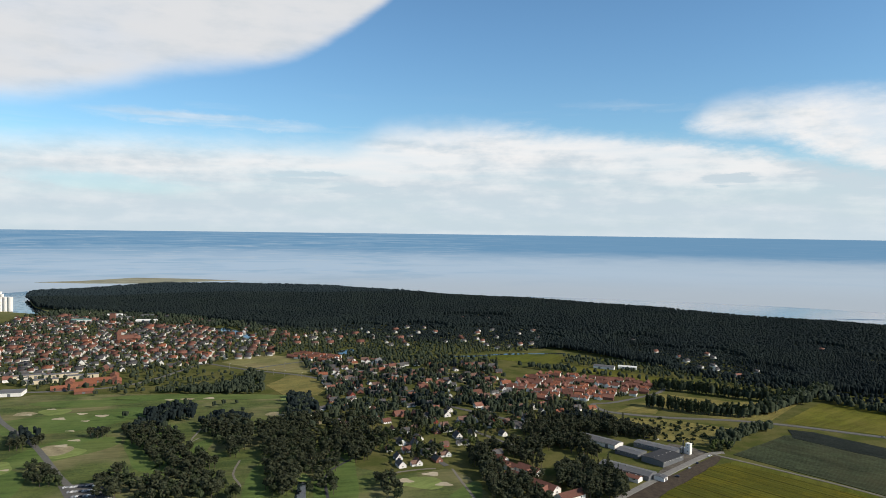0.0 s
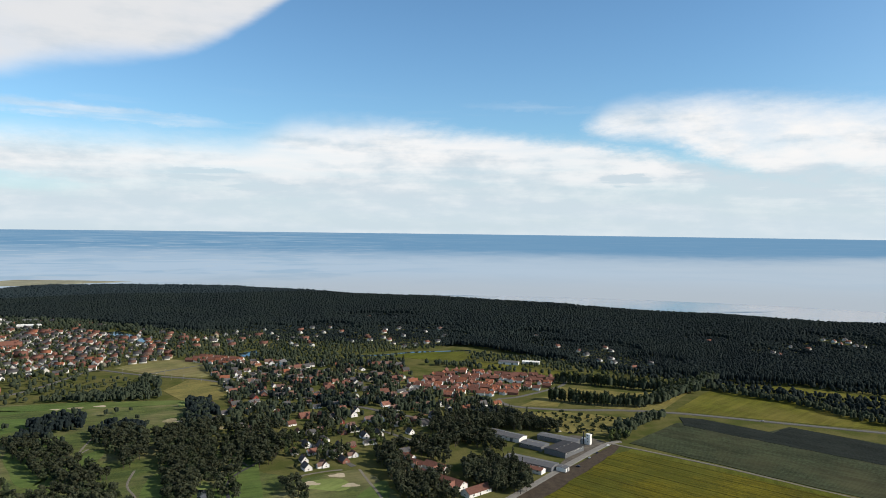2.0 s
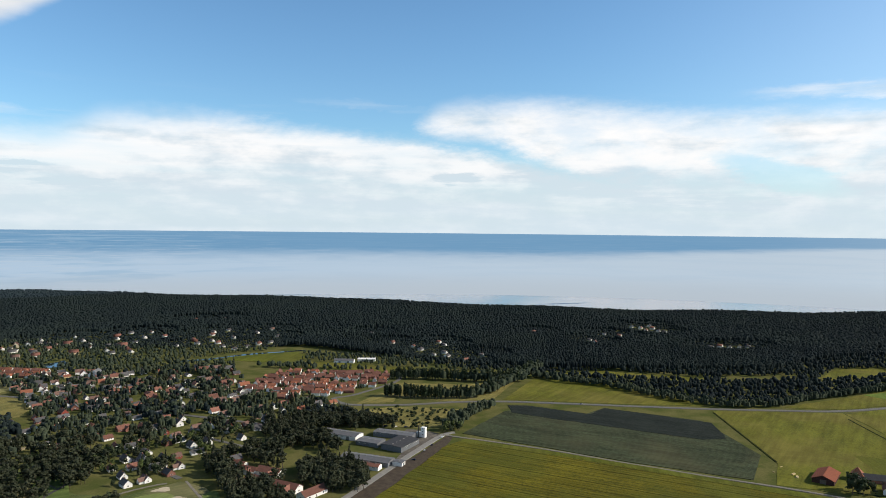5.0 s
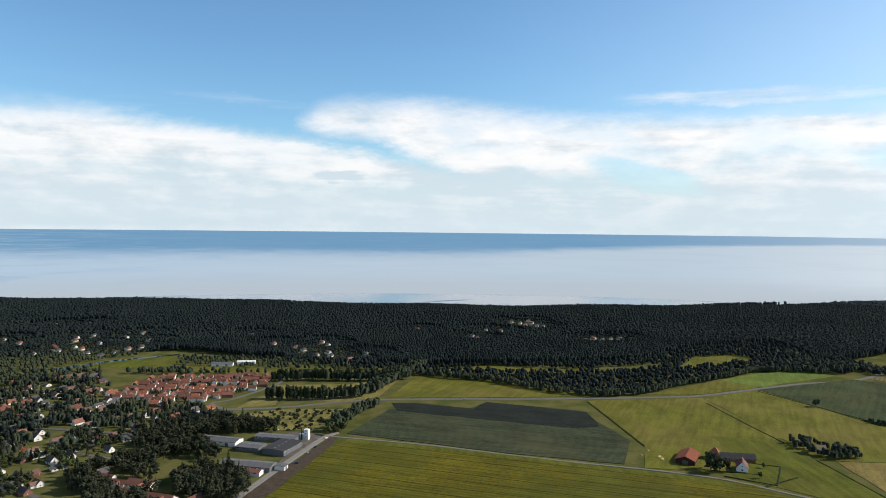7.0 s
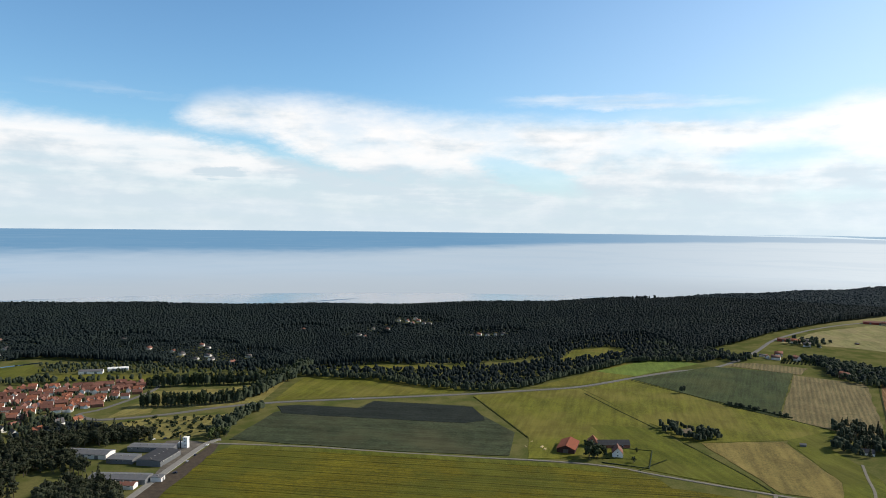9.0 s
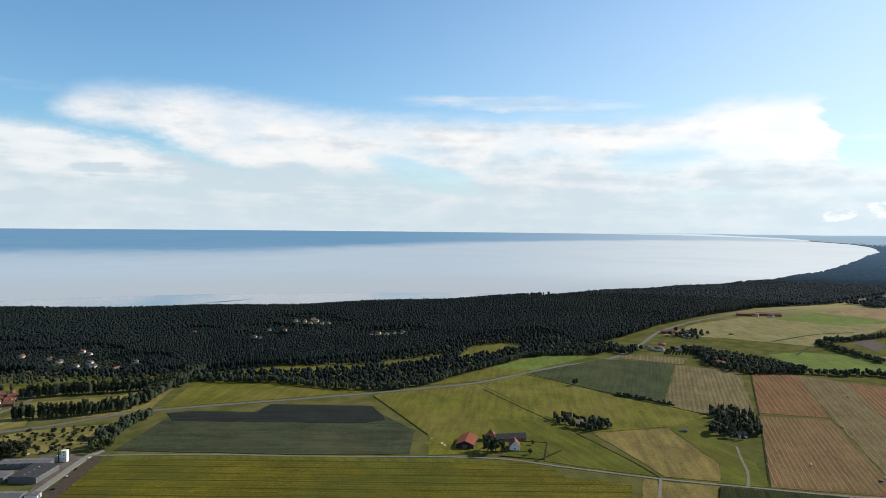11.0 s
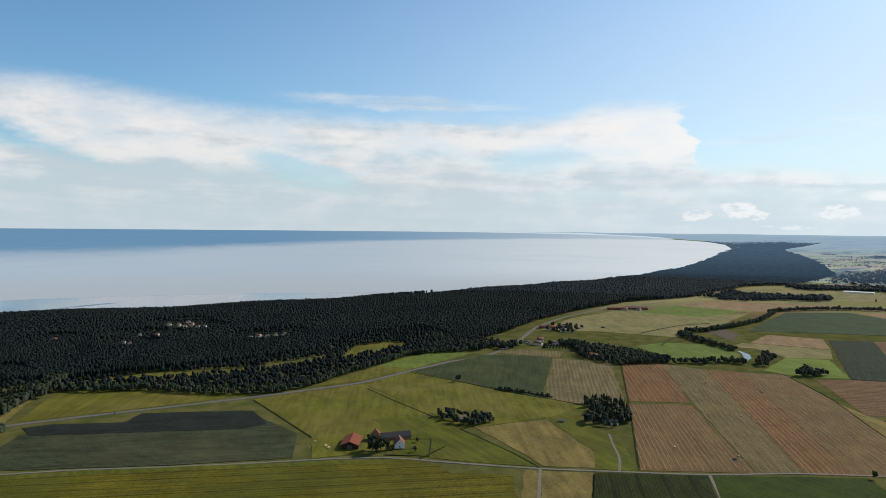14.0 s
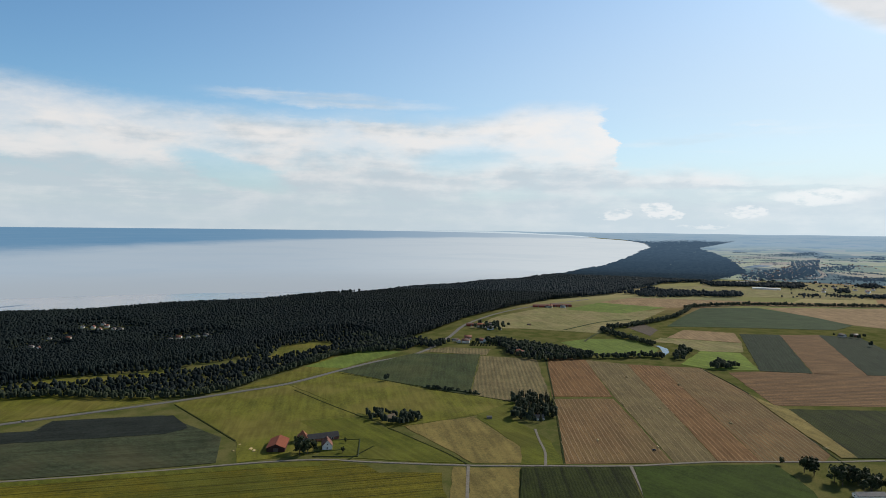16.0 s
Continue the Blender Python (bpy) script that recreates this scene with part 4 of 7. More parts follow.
def canopy(x, y, h, w, rng, rings):
    """Crowns for many trees at once: an uneven dome each, of five sides."""
    n, s = len(x), 5 if rings == 3 else 4
    turn = rng.uniform(0, 6.28, n)
    if rings == 3:
        w = np.minimum(w, h * 0.55)
    prof = ((0.30 * h, 0.62), (h - 1.25 * w, 1.0), (h - 0.42 * w, 0.72)) if rings == 3 else ((0.35 * h, 0.8), (np.maximum(h - 0.55 * w, 0.72 * h), 0.9))
    verts = np.empty((n, rings * s + 1, 3))
    for k, (zf, rf) in enumerate(prof):
        for j in range(s):
            a = turn + 2 * math.pi * j / s + k * 0.6
            r = w * rf * rng.uniform(0.62, 1.3, n)
            verts[:, k * s + j, 0] = x + r * np.cos(a)
            verts[:, k * s + j, 1] = y + r * np.sin(a)
            verts[:, k * s + j, 2] = zf + np.minimum(w, 0.25 * h) * rng.uniform(-0.3, 0.25, n)
    verts[:, -1, 0], verts[:, -1, 1], verts[:, -1, 2] = x + w * rng.uniform(-0.25, 0.25, n), y + w * rng.uniform(-0.25, 0.25, n), h
    tri = []
    for k in range(rings - 1):
        for j in range(s):
            a, b = k * s + j, k * s + (j + 1) % s
            tri += [(a, b, b + s), (a, b + s, a + s)]
    top = (rings - 1) * s
    tri += [(top + j, top + (j + 1) % s, rings * s) for j in range(s)]
    tris = (np.arange(n)[:, None, None] * (rings * s + 1) + np.array(tri)[None]).reshape(-1, 3)
    return verts.reshape(-1, 3), tris


def scatter(poly, spacing, rng, r0=0.0, r1=1e9, jitter=0.75):
    """Points spread unevenly over a polygon, between two distances from the middle of the place."""
    xs, ys = [p[0] for p in poly], [p[1] for p in poly]
    x0, x1, y0, y1 = max(min(xs), -r1), min(max(xs), r1), max(min(ys), -r1), min(max(ys), r1)
    gx, gy = np.meshgrid(np.arange(x0, x1, spacing), np.arange(y0, y1, spacing))
    x = gx.ravel() + rng.uniform(-jitter, jitter, gx.size) * spacing
    y = gy.ravel() + rng.uniform(-jitter, jitter, gx.size) * spacing
    r = np.hypot(x, y)
    k = (r >= r0) & (r < r1)
    x, y = x[k], y[k]
    k = inside(poly, x, y)
    return x[k], y[k]


def lumps(x, y, size, seed):
    """A smooth random height between 0 and 1 over the plan."""
    rng = np.random.default_rng(seed)
    f = np.zeros_like(x)
    for k in range(7):
        a, p = rng.uniform(0, 6.28), rng.uniform(0, 6.28)
        f += np.sin((x * math.cos(a) + y * math.sin(a)) / size * rng.uniform(0.6, 1.6) + p)
    return 0.5 + f / 7


def grow_wood():
    rng = np.random.default_rng(5)
    for spacing, r0, r1, wide, rings in ((4.4, 0, 1500, 3.0, 2), (6.0, 1500, 2400, 4.2, 2), (9.4, 2400, 3300, 7.0, 2), (13.5, 3300, 3900, 9.5, 2), (22.0, 3900, 5000, 15.0, 2), (34.0, 5000, 7000, 24.0, 2), (72.0, 7000, 21600, 46.0, 2)):
        x, y = scatter(FOREST, spacing, rng, r0, r1)
        keep = np.ones(len(x), bool)
        for poly in OPEN_GROUND:
            keep &= ~inside(poly, x, y)
        x, y = x[keep], y[keep]
        h = 9.5 + 5.5 * lumps(x, y, 90.0, 3) + rng.normal(0, 1.0, len(x))
        h = np.clip(h, 5, 18) + 4.0 * np.clip((np.hypot(x, y) - 1600) / 700, 0, 1)
        for vx, vy in VILLAS:
            h[(x - vx) ** 2 + (y - vy) ** 2 < 55.0 ** 2] *= 0.62
        w = wide * rng.uniform(0.65, 1.2, len(x))
        if r1 < 2000:
            w *= 0.7 + 0.45 * lumps(x, y, 40.0, 8)
        v, t = canopy(x, y, h, w, rng, rings)
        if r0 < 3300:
            # from 2400 m on the crowns carry the haze-tinted base colours
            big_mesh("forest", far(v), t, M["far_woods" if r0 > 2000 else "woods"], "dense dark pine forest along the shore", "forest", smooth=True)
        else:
            # past 3300 m the crowns glow in painted haze colours
            big_mesh("backdrop", far(v), t, M["haze_woods"], "forest beyond the end of the bay, glowing in painted blue haze", "forest", "structure", smooth=True)


OPEN_GROUND = []


# ---- trees ----
def lobe_crown(rng, lobes, leaves, size, top_heavy=0.3):
    """A crown of many small leaf clumps over a few lobes, with gaps between them."""
    bm = bmesh.new()
    for c, r in lobes:
        core = bmesh.ops.create_icosphere(bm, subdivisions=1, radius=1.0)["verts"]
        for v in core:
            k = rng.uniform(0.6, 0.9)
            v.co = Vector((c[0] + v.co.x * r[0] * k, c[1] + v.co.y * r[1] * k, c[2] + v.co.z * r[2] * k))
    total = sum(r[0] * r[1] for _, r in lobes)
    for c, r in lobes:
        for _ in range(max(6, int(leaves * r[0] * r[1] / total))):
            while True:
                d = Vector((rng.gauss(0, 1), rng.gauss(0, 1), rng.gauss(top_heavy, 1)))
                if d.length > 0.1:
                    break
            d.normalize()
            k = rng.uniform(0.78, 1.12)
            p = Vector((c[0] + d.x * r[0] * k, c[1] + d.y * r[1] * k, c[2] + d.z * r[2] * k))
            nrm = (d + Vector((rng.gauss(0, 0.5), rng.gauss(0, 0.5), rng.gauss(0.2, 0.5)))).normalized()
            u = nrm.orthogonal().normalized()
            u = (u * math.cos(rng.uniform(0, 6.28)) + nrm.cross(u) * math.sin(rng.uniform(0, 6.28))).normalized()
            w = nrm.cross(u)
            s = size * rng.uniform(0.6, 1.3)
            vs = [bm.verts.new(p + u * s * a + w * s * b - nrm * s * e) for a, b, e in ((-1, -0.6, 0.25), (0.9, -0.7, 0.1), (1.1, 0.8, 0.3), (-0.7, 0.9, 0.0))]
            bm.faces.new(vs)
    return bm


def trunk_mesh(rng, height, radius, limbs, spread):
    """A tapered, slightly bent trunk with limbs."""
    bm = bmesh.new()

    def limb(a, b, ra, rb, sides=6):
        axis = (b - a).normalized()
        u = axis.orthogonal().normalized()
        w = axis.cross(u)
        ring = [[bm.verts.new(p + (u * math.cos(6.283 * i / sides) + w * math.sin(6.283 * i / sides)) * r) for i in range(sides)] for p, r in ((a, ra), (b, rb))]
        for i in range(sides):
            j = (i + 1) % sides
            bm.faces.new((ring[0][i], ring[0][j], ring[1][j], ring[1][i]))

    bend = Vector((rng.uniform(-0.3, 0.3), rng.uniform(-0.3, 0.3), 0))
    mid = Vector((0, 0, height * 0.5)) + bend
    limb(Vector((0, 0, -0.3)), mid, radius, radius * 0.7)
    limb(mid, Vector((0, 0, height)), radius * 0.7, radius * 0.3)
    for _ in range(limbs):
        z = rng.uniform(0.5, 0.95) * height
        a = rng.uniform(0, 6.28)
        limb(Vector((0, 0, z)), Vector((math.cos(a) * spread, math.sin(a) * spread, z + spread * 0.7)), radius * 0.35, radius * 0.1, 4)
    return bm


def tree(name, label, category, rng, height, trunk, lobes, leaves, size, mat, group):
    e = tagged(new(name), label, category, group)
    part("trunk", trunk_mesh(rng, trunk, 0.035 * height / 2 + 0.08, 4, 0.16 * height), M["bark"], e)
    part("crown", lobe_crown(rng, lobes, leaves, size), mat, e)
    return e


def make_pine(seed):
    rng = random.Random(seed)
    h = 12.5
    lobes = [((rng.uniform(-0.5, 0.5), rng.uniform(-0.5, 0.5), h * 0.84), (2.3, 2.3, 1.7))]
    for k in range(9):
        a = 2.4 * k + rng.uniform(-0.4, 0.4)
        off, r = rng.uniform(1.4, 2.9), rng.uniform(1.3, 2.0)
        lobes.append(((off * math.cos(a), off * math.sin(a), h * (0.40 + 0.42 * (k / 8)) + rng.uniform(-0.6, 0.6)), (r, r * rng.uniform(0.8, 1.2), r * 0.72)))
    return tree("pine_tree", "dark green pine with a ragged rounded crown", "tree", rng, h, h * 0.85, lobes, 150, 0.6, M["pine"], "pines")


def make_spruce(seed):
    rng = random.Random(seed)
    h = 15.0
    lobes = [((rng.uniform(-0.2, 0.2), rng.uniform(-0.2, 0.2), h * (0.2 + 0.72 * k / 6)), (2.5 * (1 - k / 7.2), 2.5 * (1 - k / 7.2), 1.7)) for k in range(7)]
    return tree("spruce_tree", "slender dark spruce tapering to a point", "tree", rng, h, h * 0.9, lobes, 170, 0.6, M["pine"], "spruces")


def make_broad(seed, mat="broad"):
    rng = random.Random(seed)
    h = 10.5
    lobes = [((0, 0, h * 0.6), (2.9, 2.9, 2.9))]
    for k in range(8):
        a, off = rng.uniform(0, 6.28), rng.uniform(1.2, 2.8)
        r = rng.uniform(1.2, 2.0)
        lobes.append(((off * math.cos(a), off * math.sin(a), h * rng.uniform(0.28, 0.86)), (r, r, r * 0.85)))
    label = "broad green leafy tree with an uneven crown" if mat == "broad" else "pale green leafy tree with an airy crown"
    return tree("broadleaf_tree", label, "tree", rng, h, h * 0.7, lobes, 140, 0.58, M[mat], "leafy trees")


def make_poplar(seed):
    rng = random.Random(seed)
    h = 12.5
    lobes = [((rng.uniform(-0.6, 0.6), rng.uniform(-0.6, 0.6), h * (0.25 + 0.66 * k / 5)), (1.7 - 0.14 * abs(k - 2), 1.7 - 0.14 * abs(k - 2), 1.8)) for k in range(6)]
    return tree("row_tree", "upright leafy tree in a planted row", "tree", rng, h, h * 0.8, lobes, 160, 0.5, M["broad"], "planted rows")


def make_bush(seed):
    rng = random.Random(seed)
    lobes = [((rng.uniform(-0.8, 0.8), rng.uniform(-0.8, 0.8), rng.uniform(0.9, 1.6)), (rng.uniform(0.9, 1.3),) * 2 + (1.0,)) for _ in range(4)]
    e = tagged(new("bush"), "low round dark green bush", "bush", "bushes")
    part("stem", trunk_mesh(rng, 1.2, 0.1, 3, 0.5), M["bark"], e)
    part("crown", lobe_crown(rng, lobes, 60, 0.45), M["broad"], e)
    return e


class Kind:
    """A few variants of one thing; where they stand is kept until all are known."""

    def __init__(self, *made):
        self.made = list(made)

    def put(self, rng, x, y, size=1.0, turn=None, z=0.0, pick=None):
        i = rng.randrange(len(self.made)) if pick is None else pick
        a = rng.uniform(0, 486) if turn is None else turn
        s = size * rng.uniform(0.93, 1.07) if turn is None else size
        ob = self.made[i]
        STAND.setdefault(ob.name.split(".")[0], []).append((math.hypot(x, y), ob, pose(x, y, z, 0, 0, a), s))


STAND = {}
REST = {"broadleaf_tree": ("tree_belt", "leafy trees in hedges and gardens further off", "trees"), "pine_tree": ("pine_belt", "pines further off between the houses", "trees"),
        "house": ("far_houses", "houses of the town further off", "houses"), "spruce_tree": ("spruce_belt", "slender spruces further off between the houses", "trees"), "row_tree": ("tree_rows", "upright trees in planted rows", "trees"), "bush": ("bushes", "low bushes further off", "bushes")}


def set_all(limit=250):
    """The nearest of each kind become things of their own, the rest one joined mesh a kind."""
    for name, rows in STAND.items():
        rows.sort(key=lambda r: r[0])
        used = set()
        for _, ob, m, s in rows[:limit]:
            if ob.name in used:
                ob = copy_thing(ob, m)
            else:
                used.add(ob.name)
                ob.matrix_basis = m
            ob.scale = (s, s, s)
        rest = rows[limit:]
        if name in ("broadleaf_tree", "pine_tree"):
            reach = 800 if name == "broadleaf_tree" else 840
            join(name, [r for r in rest if r[0] < reach])
            crowns(name, [r for r in rest if r[0] >= reach])
        else:
            join(name, rest)
        for ob in {r[1].name: r[1] for r in rows}.values():
            if ob.name not in used:
                for o in (*ob.children_recursive, ob):
                    bpy.data.objects.remove(o)


def crowns(name, rows):
    """Far trees as simple uneven crowns."""
    rng = np.random.default_rng(len(rows))
    x, y, s = (np.array(c) for c in zip(*[(m.translation.x, m.translation.y, s) for _, _, m, s in rows]))
    # three clumps to a crown
    a = rng.uniform(0, 6.28, len(x))
    parts = [canopy(x + 1.9 * s * np.cos(a + k), y + 1.9 * s * np.sin(a + k), (11.0 - 0.9 * i) * s * rng.uniform(0.85, 1.1, len(x)), 2.9 * s * rng.uniform(0.75, 1.15, len(x)), rng, 2) for i, k in enumerate((0.0, 2.1, 4.2))]
    v = np.concatenate([q[0] for q in parts])
    t = np.concatenate([q[1] + i * len(parts[0][0]) for i, q in enumerate(parts)])
    big_mesh("far_trees", v, t, M["woods" if name == "pine_tree" else "garden_woods"], "trees of distant hedges and gardens", "trees", smooth=True)


def join(name, rows):
    if not rows:
        return
    mats, verts, tris, index, base = [], [], [], [], 0
    shape = {}
    for _, ob, m, s in rows:
        if ob.name not in shape:
            shape[ob.name] = []
            for o in ob.children_recursive:
                me = o.data
                me.calc_loop_triangles()
                v = np.empty(len(me.vertices) * 3, np.float32)
                me.vertices.foreach_get("co", v)
                t = np.empty(len(me.loop_triangles) * 3, np.int32)
                me.loop_triangles.foreach_get("vertices", t)
                if o.name.split(".")[0] not in ("window", "pane", "door"):
                    shape[ob.name].append((v.reshape(-1, 3), t.reshape(-1, 3), me.materials[0]))
        r = np.array(m.to_3x3()) * s
        p = np.array(m.translation)
        for v, t, mat in shape[ob.name]:
            if mat not in mats:
                mats.append(mat)
            verts.append(v @ r.T + p)
            tris.append(t + base)
            index.append(np.full(len(t), mats.index(mat), np.int32))
            base += len(v)
    title, label, category = REST[name]
    ob = big_mesh(title, np.concatenate(verts), np.concatenate(tris), mats[0], label, category)
    for mat in mats[1:]:
        ob.data.materials.append(mat)
    ob.data.polygons.foreach_set("material_index", np.concatenate(index))


PINE = Kind(*[make_pine(k) for k in range(4)])
SPRUCE = Kind(*[make_spruce(k) for k in range(10, 12)])
BROAD = Kind(*[make_broad(k) for k in range(20, 24)])
PALE = Kind(*[make_broad(k, "light") for k in range(30, 32)])
ROWTREE = Kind(*[make_poplar(k) for k in range(54, 58)])
BUSH = Kind(*[make_bush(k) for k in range(68, 72)])
TAKEN = []        # centres and half widths of buildings, where no tree stands


def free(x, y, gap=3.0):
    """Whether each point is clear of the buildings."""
    x, y = np.atleast_1d(np.asarray(x, float)), np.atleast_1d(np.asarray(y, float))
    if not TAKEN:
        return np.ones(len(x), bool)
    t = np.array(TAKEN)
    ok = np.empty(len(x), bool)
    for i in range(0, len(x), 2000):
        s = slice(i, i + 2000)
        ok[s] = ((x[s, None] - t[:, 0]) ** 2 + (y[s, None] - t[:, 1]) ** 2 > (t[:, 2] + gap) ** 2).all(axis=1)
    return ok


def grove(poly, spacing, kinds, seed, size=(0.75, 1.15), gap=3.0, clumps=0.0):
    rng = random.Random(seed)
    xs, ys = scatter(poly, spacing, np.random.default_rng(seed), jitter=0.46)
    ok = free(xs, ys, gap)
    if clumps:
        ok &= lumps(xs, ys, clumps, seed) + np.random.default_rng(seed + 1).uniform(-0.22, 0.22, len(xs)) > 0.42
    for x, y, clear in zip(xs, ys, ok):
        if clear:
            rng.choice(kinds).put(rng, float(x), float(y), rng.uniform(*size))


def tree_row(pts, spacing, kinds, seed, size=(0.8, 1.1), lanes=1, width=4.0):
    rng = random.Random(seed)
    line = smooth_line(pts, spacing)
    for x, y in line:
        for k in range(lanes):
            rng.choice(kinds).put(rng, x + rng.uniform(-1, 1) * width * 0.5 + (k - (lanes - 1) / 2) * width, y + rng.uniform(-1, 1) * width * 0.5, rng.uniform(*size))


# ---- houses ----
def gable_walls(bm, l, w, h, ridge):
    """Four walls with two gables, along x."""
    a, b = l / 2, w / 2
    v = [bm.verts.new(p) for p in ((-a, -b, -0.2), (a, -b, -0.2), (a, b, -0.2), (-a, b, -0.2), (-a, -b, h), (a, -b, h), (a, b, h), (-a, b, h), (-a, 0, ridge), (a, 0, ridge))]
    for f in ((0, 1, 5, 4), (2, 3, 7, 6), (1, 2, 6, 9, 5), (3, 0, 4, 8, 7), (3, 2, 1, 0)):
        bm.faces.new([v[i] for i in f])


def gable_roof(bm, l, w, h, ridge, over=0.5, thick=0.22):
    """Two sloping slabs that meet at the ridge and stand over the walls."""
    a, b = l / 2 + over * 0.7, w / 2
    slope = (ridge - h) / b
    e = b + over
    ze = h - slope * over
    for s in (-1, 1):
        p = [(-a, s * e, ze), (a, s * e, ze), (a, 0, ridge), (-a, 0, ridge)]
        low = [bm.verts.new((x, y, z + 0.02)) for x, y, z in p]
        top = [bm.verts.new((x, y, z + thick)) for x, y, z in p]
        bm.faces.new(top if s < 0 else top[::-1])
        bm.faces.new(low[::-1] if s < 0 else low)
        for i in range(4):
            j = (i + 1) % 4
            q = (low[i], low[j], top[j], top[i])
            bm.faces.new(q if s < 0 else q[::-1])


def window(parent, x, y, z, wide, high, turn):
    """A framed window a little proud of the wall."""
    bm = bmesh.new()
    m = pose(x, y, z, 0, 0, turn)
    for q in ((-wide / 2, wide / 2, -high / 2, -high / 2 + 0.1), (-wide / 2, wide / 2, high / 2 - 0.1, high / 2), (-wide / 2, -wide / 2 + 0.1, -high / 2 + 0.1, high / 2 - 0.1), (wide / 2 - 0.1, wide / 2, -high / 2 + 0.1, high / 2 - 0.1)):
        box(bm, q[0], q[1], -0.08, 0.03, q[2], q[3], m)
    ob = part("window", bm, M["white"], parent)
    bm = bmesh.new()
    box(bm, -wide / 2 + 0.1, wide / 2 - 0.1, -0.04, 0.02, -high / 2 + 0.1, high / 2 - 0.1, m)
    part("pane", bm, M["glass"], ob)


def make_house(label, wall, roof, l=12.0, w=8.0, h=3.0, ridge=6.6, detail=True, wing=0.0, chimney=True, group="houses", name="house"):
    e = tagged(new(name), label, "house", group)
    bm = bmesh.new()
    gable_walls(bm, l, w, h, ridge)
    if wing:
        bm2 = bmesh.new()
        gable_walls(bm2, wing + w / 2, w * 0.7, h * 0.95, ridge * 0.86)
        bm2.transform(pose(l * 0.18, -w / 2 - wing / 2 + w / 4, 0, 0, 0, 90))
        tmp = bpy.data.meshes.new("wing")
        bm2.to_mesh(tmp)
        bm.from_mesh(tmp)
        bm2.free()
        bpy.data.meshes.remove(tmp)
    part("wall", bm, M[wall], e)
    bm = bmesh.new()
    gable_roof(bm, l, w, h, ridge)
    if wing:
        bm2 = bmesh.new()
        gable_roof(bm2, wing + w / 2, w * 0.7, h * 0.95, ridge * 0.86)
        bm2.transform(pose(l * 0.18, -w / 2 - wing / 2 + w / 4, 0, 0, 0, 90))
        tmp = bpy.data.meshes.new("wing")
        bm2.to_mesh(tmp)
        bm.from_mesh(tmp)
        bm2.free()
        bpy.data.meshes.remove(tmp)
    part("roof", bm, M[roof], e)
    if chimney:
        bm = bmesh.new()
        box(bm, l * 0.12, l * 0.12 + 0.8, -0.35, 0.35, ridge - 1.2, ridge + 0.9)
        box(bm, l * 0.12 - 0.08, l * 0.12 + 0.88, -0.43, 0.43, ridge + 0.9, ridge + 1.05)
        part("chimney", bm, M["brick"], e)
    if detail:
        for x in (-l * 0.3, l * 0.3):
            window(e, x, -w / 2, 1.7, 1.6, 1.3, 0)
        window(e, l / 2, 0.0, 1.7, 1.5, 1.3, 90)
        window(e, l / 2, 0.0, h + 1.2, 1.1, 1.1, 90)
        window(e, -l / 2, 0.0, 1.7, 1.5, 1.3, -90)
        bm = bmesh.new()
        box(bm, -0.5, 0.5, -w / 2 - 0.06, -w / 2 + 0.05, 0.0, 2.1)
        part("door", bm, M["door"], e)
    return e


NEAR_HOUSES = {
    "white": Kind(make_house("white rendered house with a dark tiled roof", "white", "dark_tile", 11.5, 8.0, 3.2, 7.0),
                  make_house("white rendered bungalow with a grey roof", "white", "grey_tile", 14.0, 8.2, 2.8, 5.2),
                  make_house("white rendered house with a brown tiled roof and a wing", "white", "brown_tile", 12.0, 7.6, 3.0, 6.6, wing=5.0)),
    "red": Kind(make_house("yellow brick house with an orange tiled roof", "yellow_brick", "orange_tile", 13.0, 8.4, 2.9, 6.0),
                make_house("white house with a red tiled roof", "white", "red_tile", 12.0, 8.0, 3.0, 6.8),
                make_house("brick house with a red tiled roof and a wing", "brick", "red_tile", 13.0, 8.0, 2.9, 6.2, wing=4.5)),
    "dark": Kind(make_house("brick house with a dark tiled roof", "brick", "dark_tile", 12.5, 8.4, 2.9, 6.6),
                 make_house("white house with a steep dark roof", "white", "dark_tile", 11.0, 8.0, 2.9, 7.4),
                 make_house("red timber house with a dark roof", "falu", "brown_tile", 11.0, 7.6, 3.0, 6.6)),
}
FAR_HOUSES = {
    "white": Kind(make_house("white house with a dark roof among trees", "white", "dark_tile", 12.0, 8.0, 3.6, 7.2, False, group="villas"),
                  make_house("white house with a red roof in town", "white", "red_tile", 12.0, 8.0, 4.2, 8.0, False, group="villas"),
                  make_house("white house with a dark roof in town", "white", "dark_tile", 13.0, 8.5, 3.4, 7.0, False, group="villas")),
    "red": Kind(make_house("white old town house with an orange tiled roof", "white", "orange_tile", 15.0, 8.5, 4.2, 8.0, False, group="town houses"),
                make_house("brick town house with a red tiled roof", "brick", "red_tile", 17.0, 9.0, 4.4, 8.4, False, group="town houses"),
                make_house("white town house with a brown tiled roof", "white", "brown_tile", 13.0, 8.0, 4.0, 7.6, False, group="town houses"),
                make_house("pale yellow town house with a red tiled roof", "cream", "red_tile", 14.0, 8.0, 4.4, 8.2, False, group="town houses")),
}


FAR_HOUSES["grey"] = Kind(make_house("low white house with a grey roof", "white", "grey_tile", 14.0, 8.5, 3.0, 5.4, False, group="villas"),
                          make_house("low brick house with a dark roof", "brick", "dark_tile", 13.0, 8.5, 3.0, 5.8, False, group="villas"))


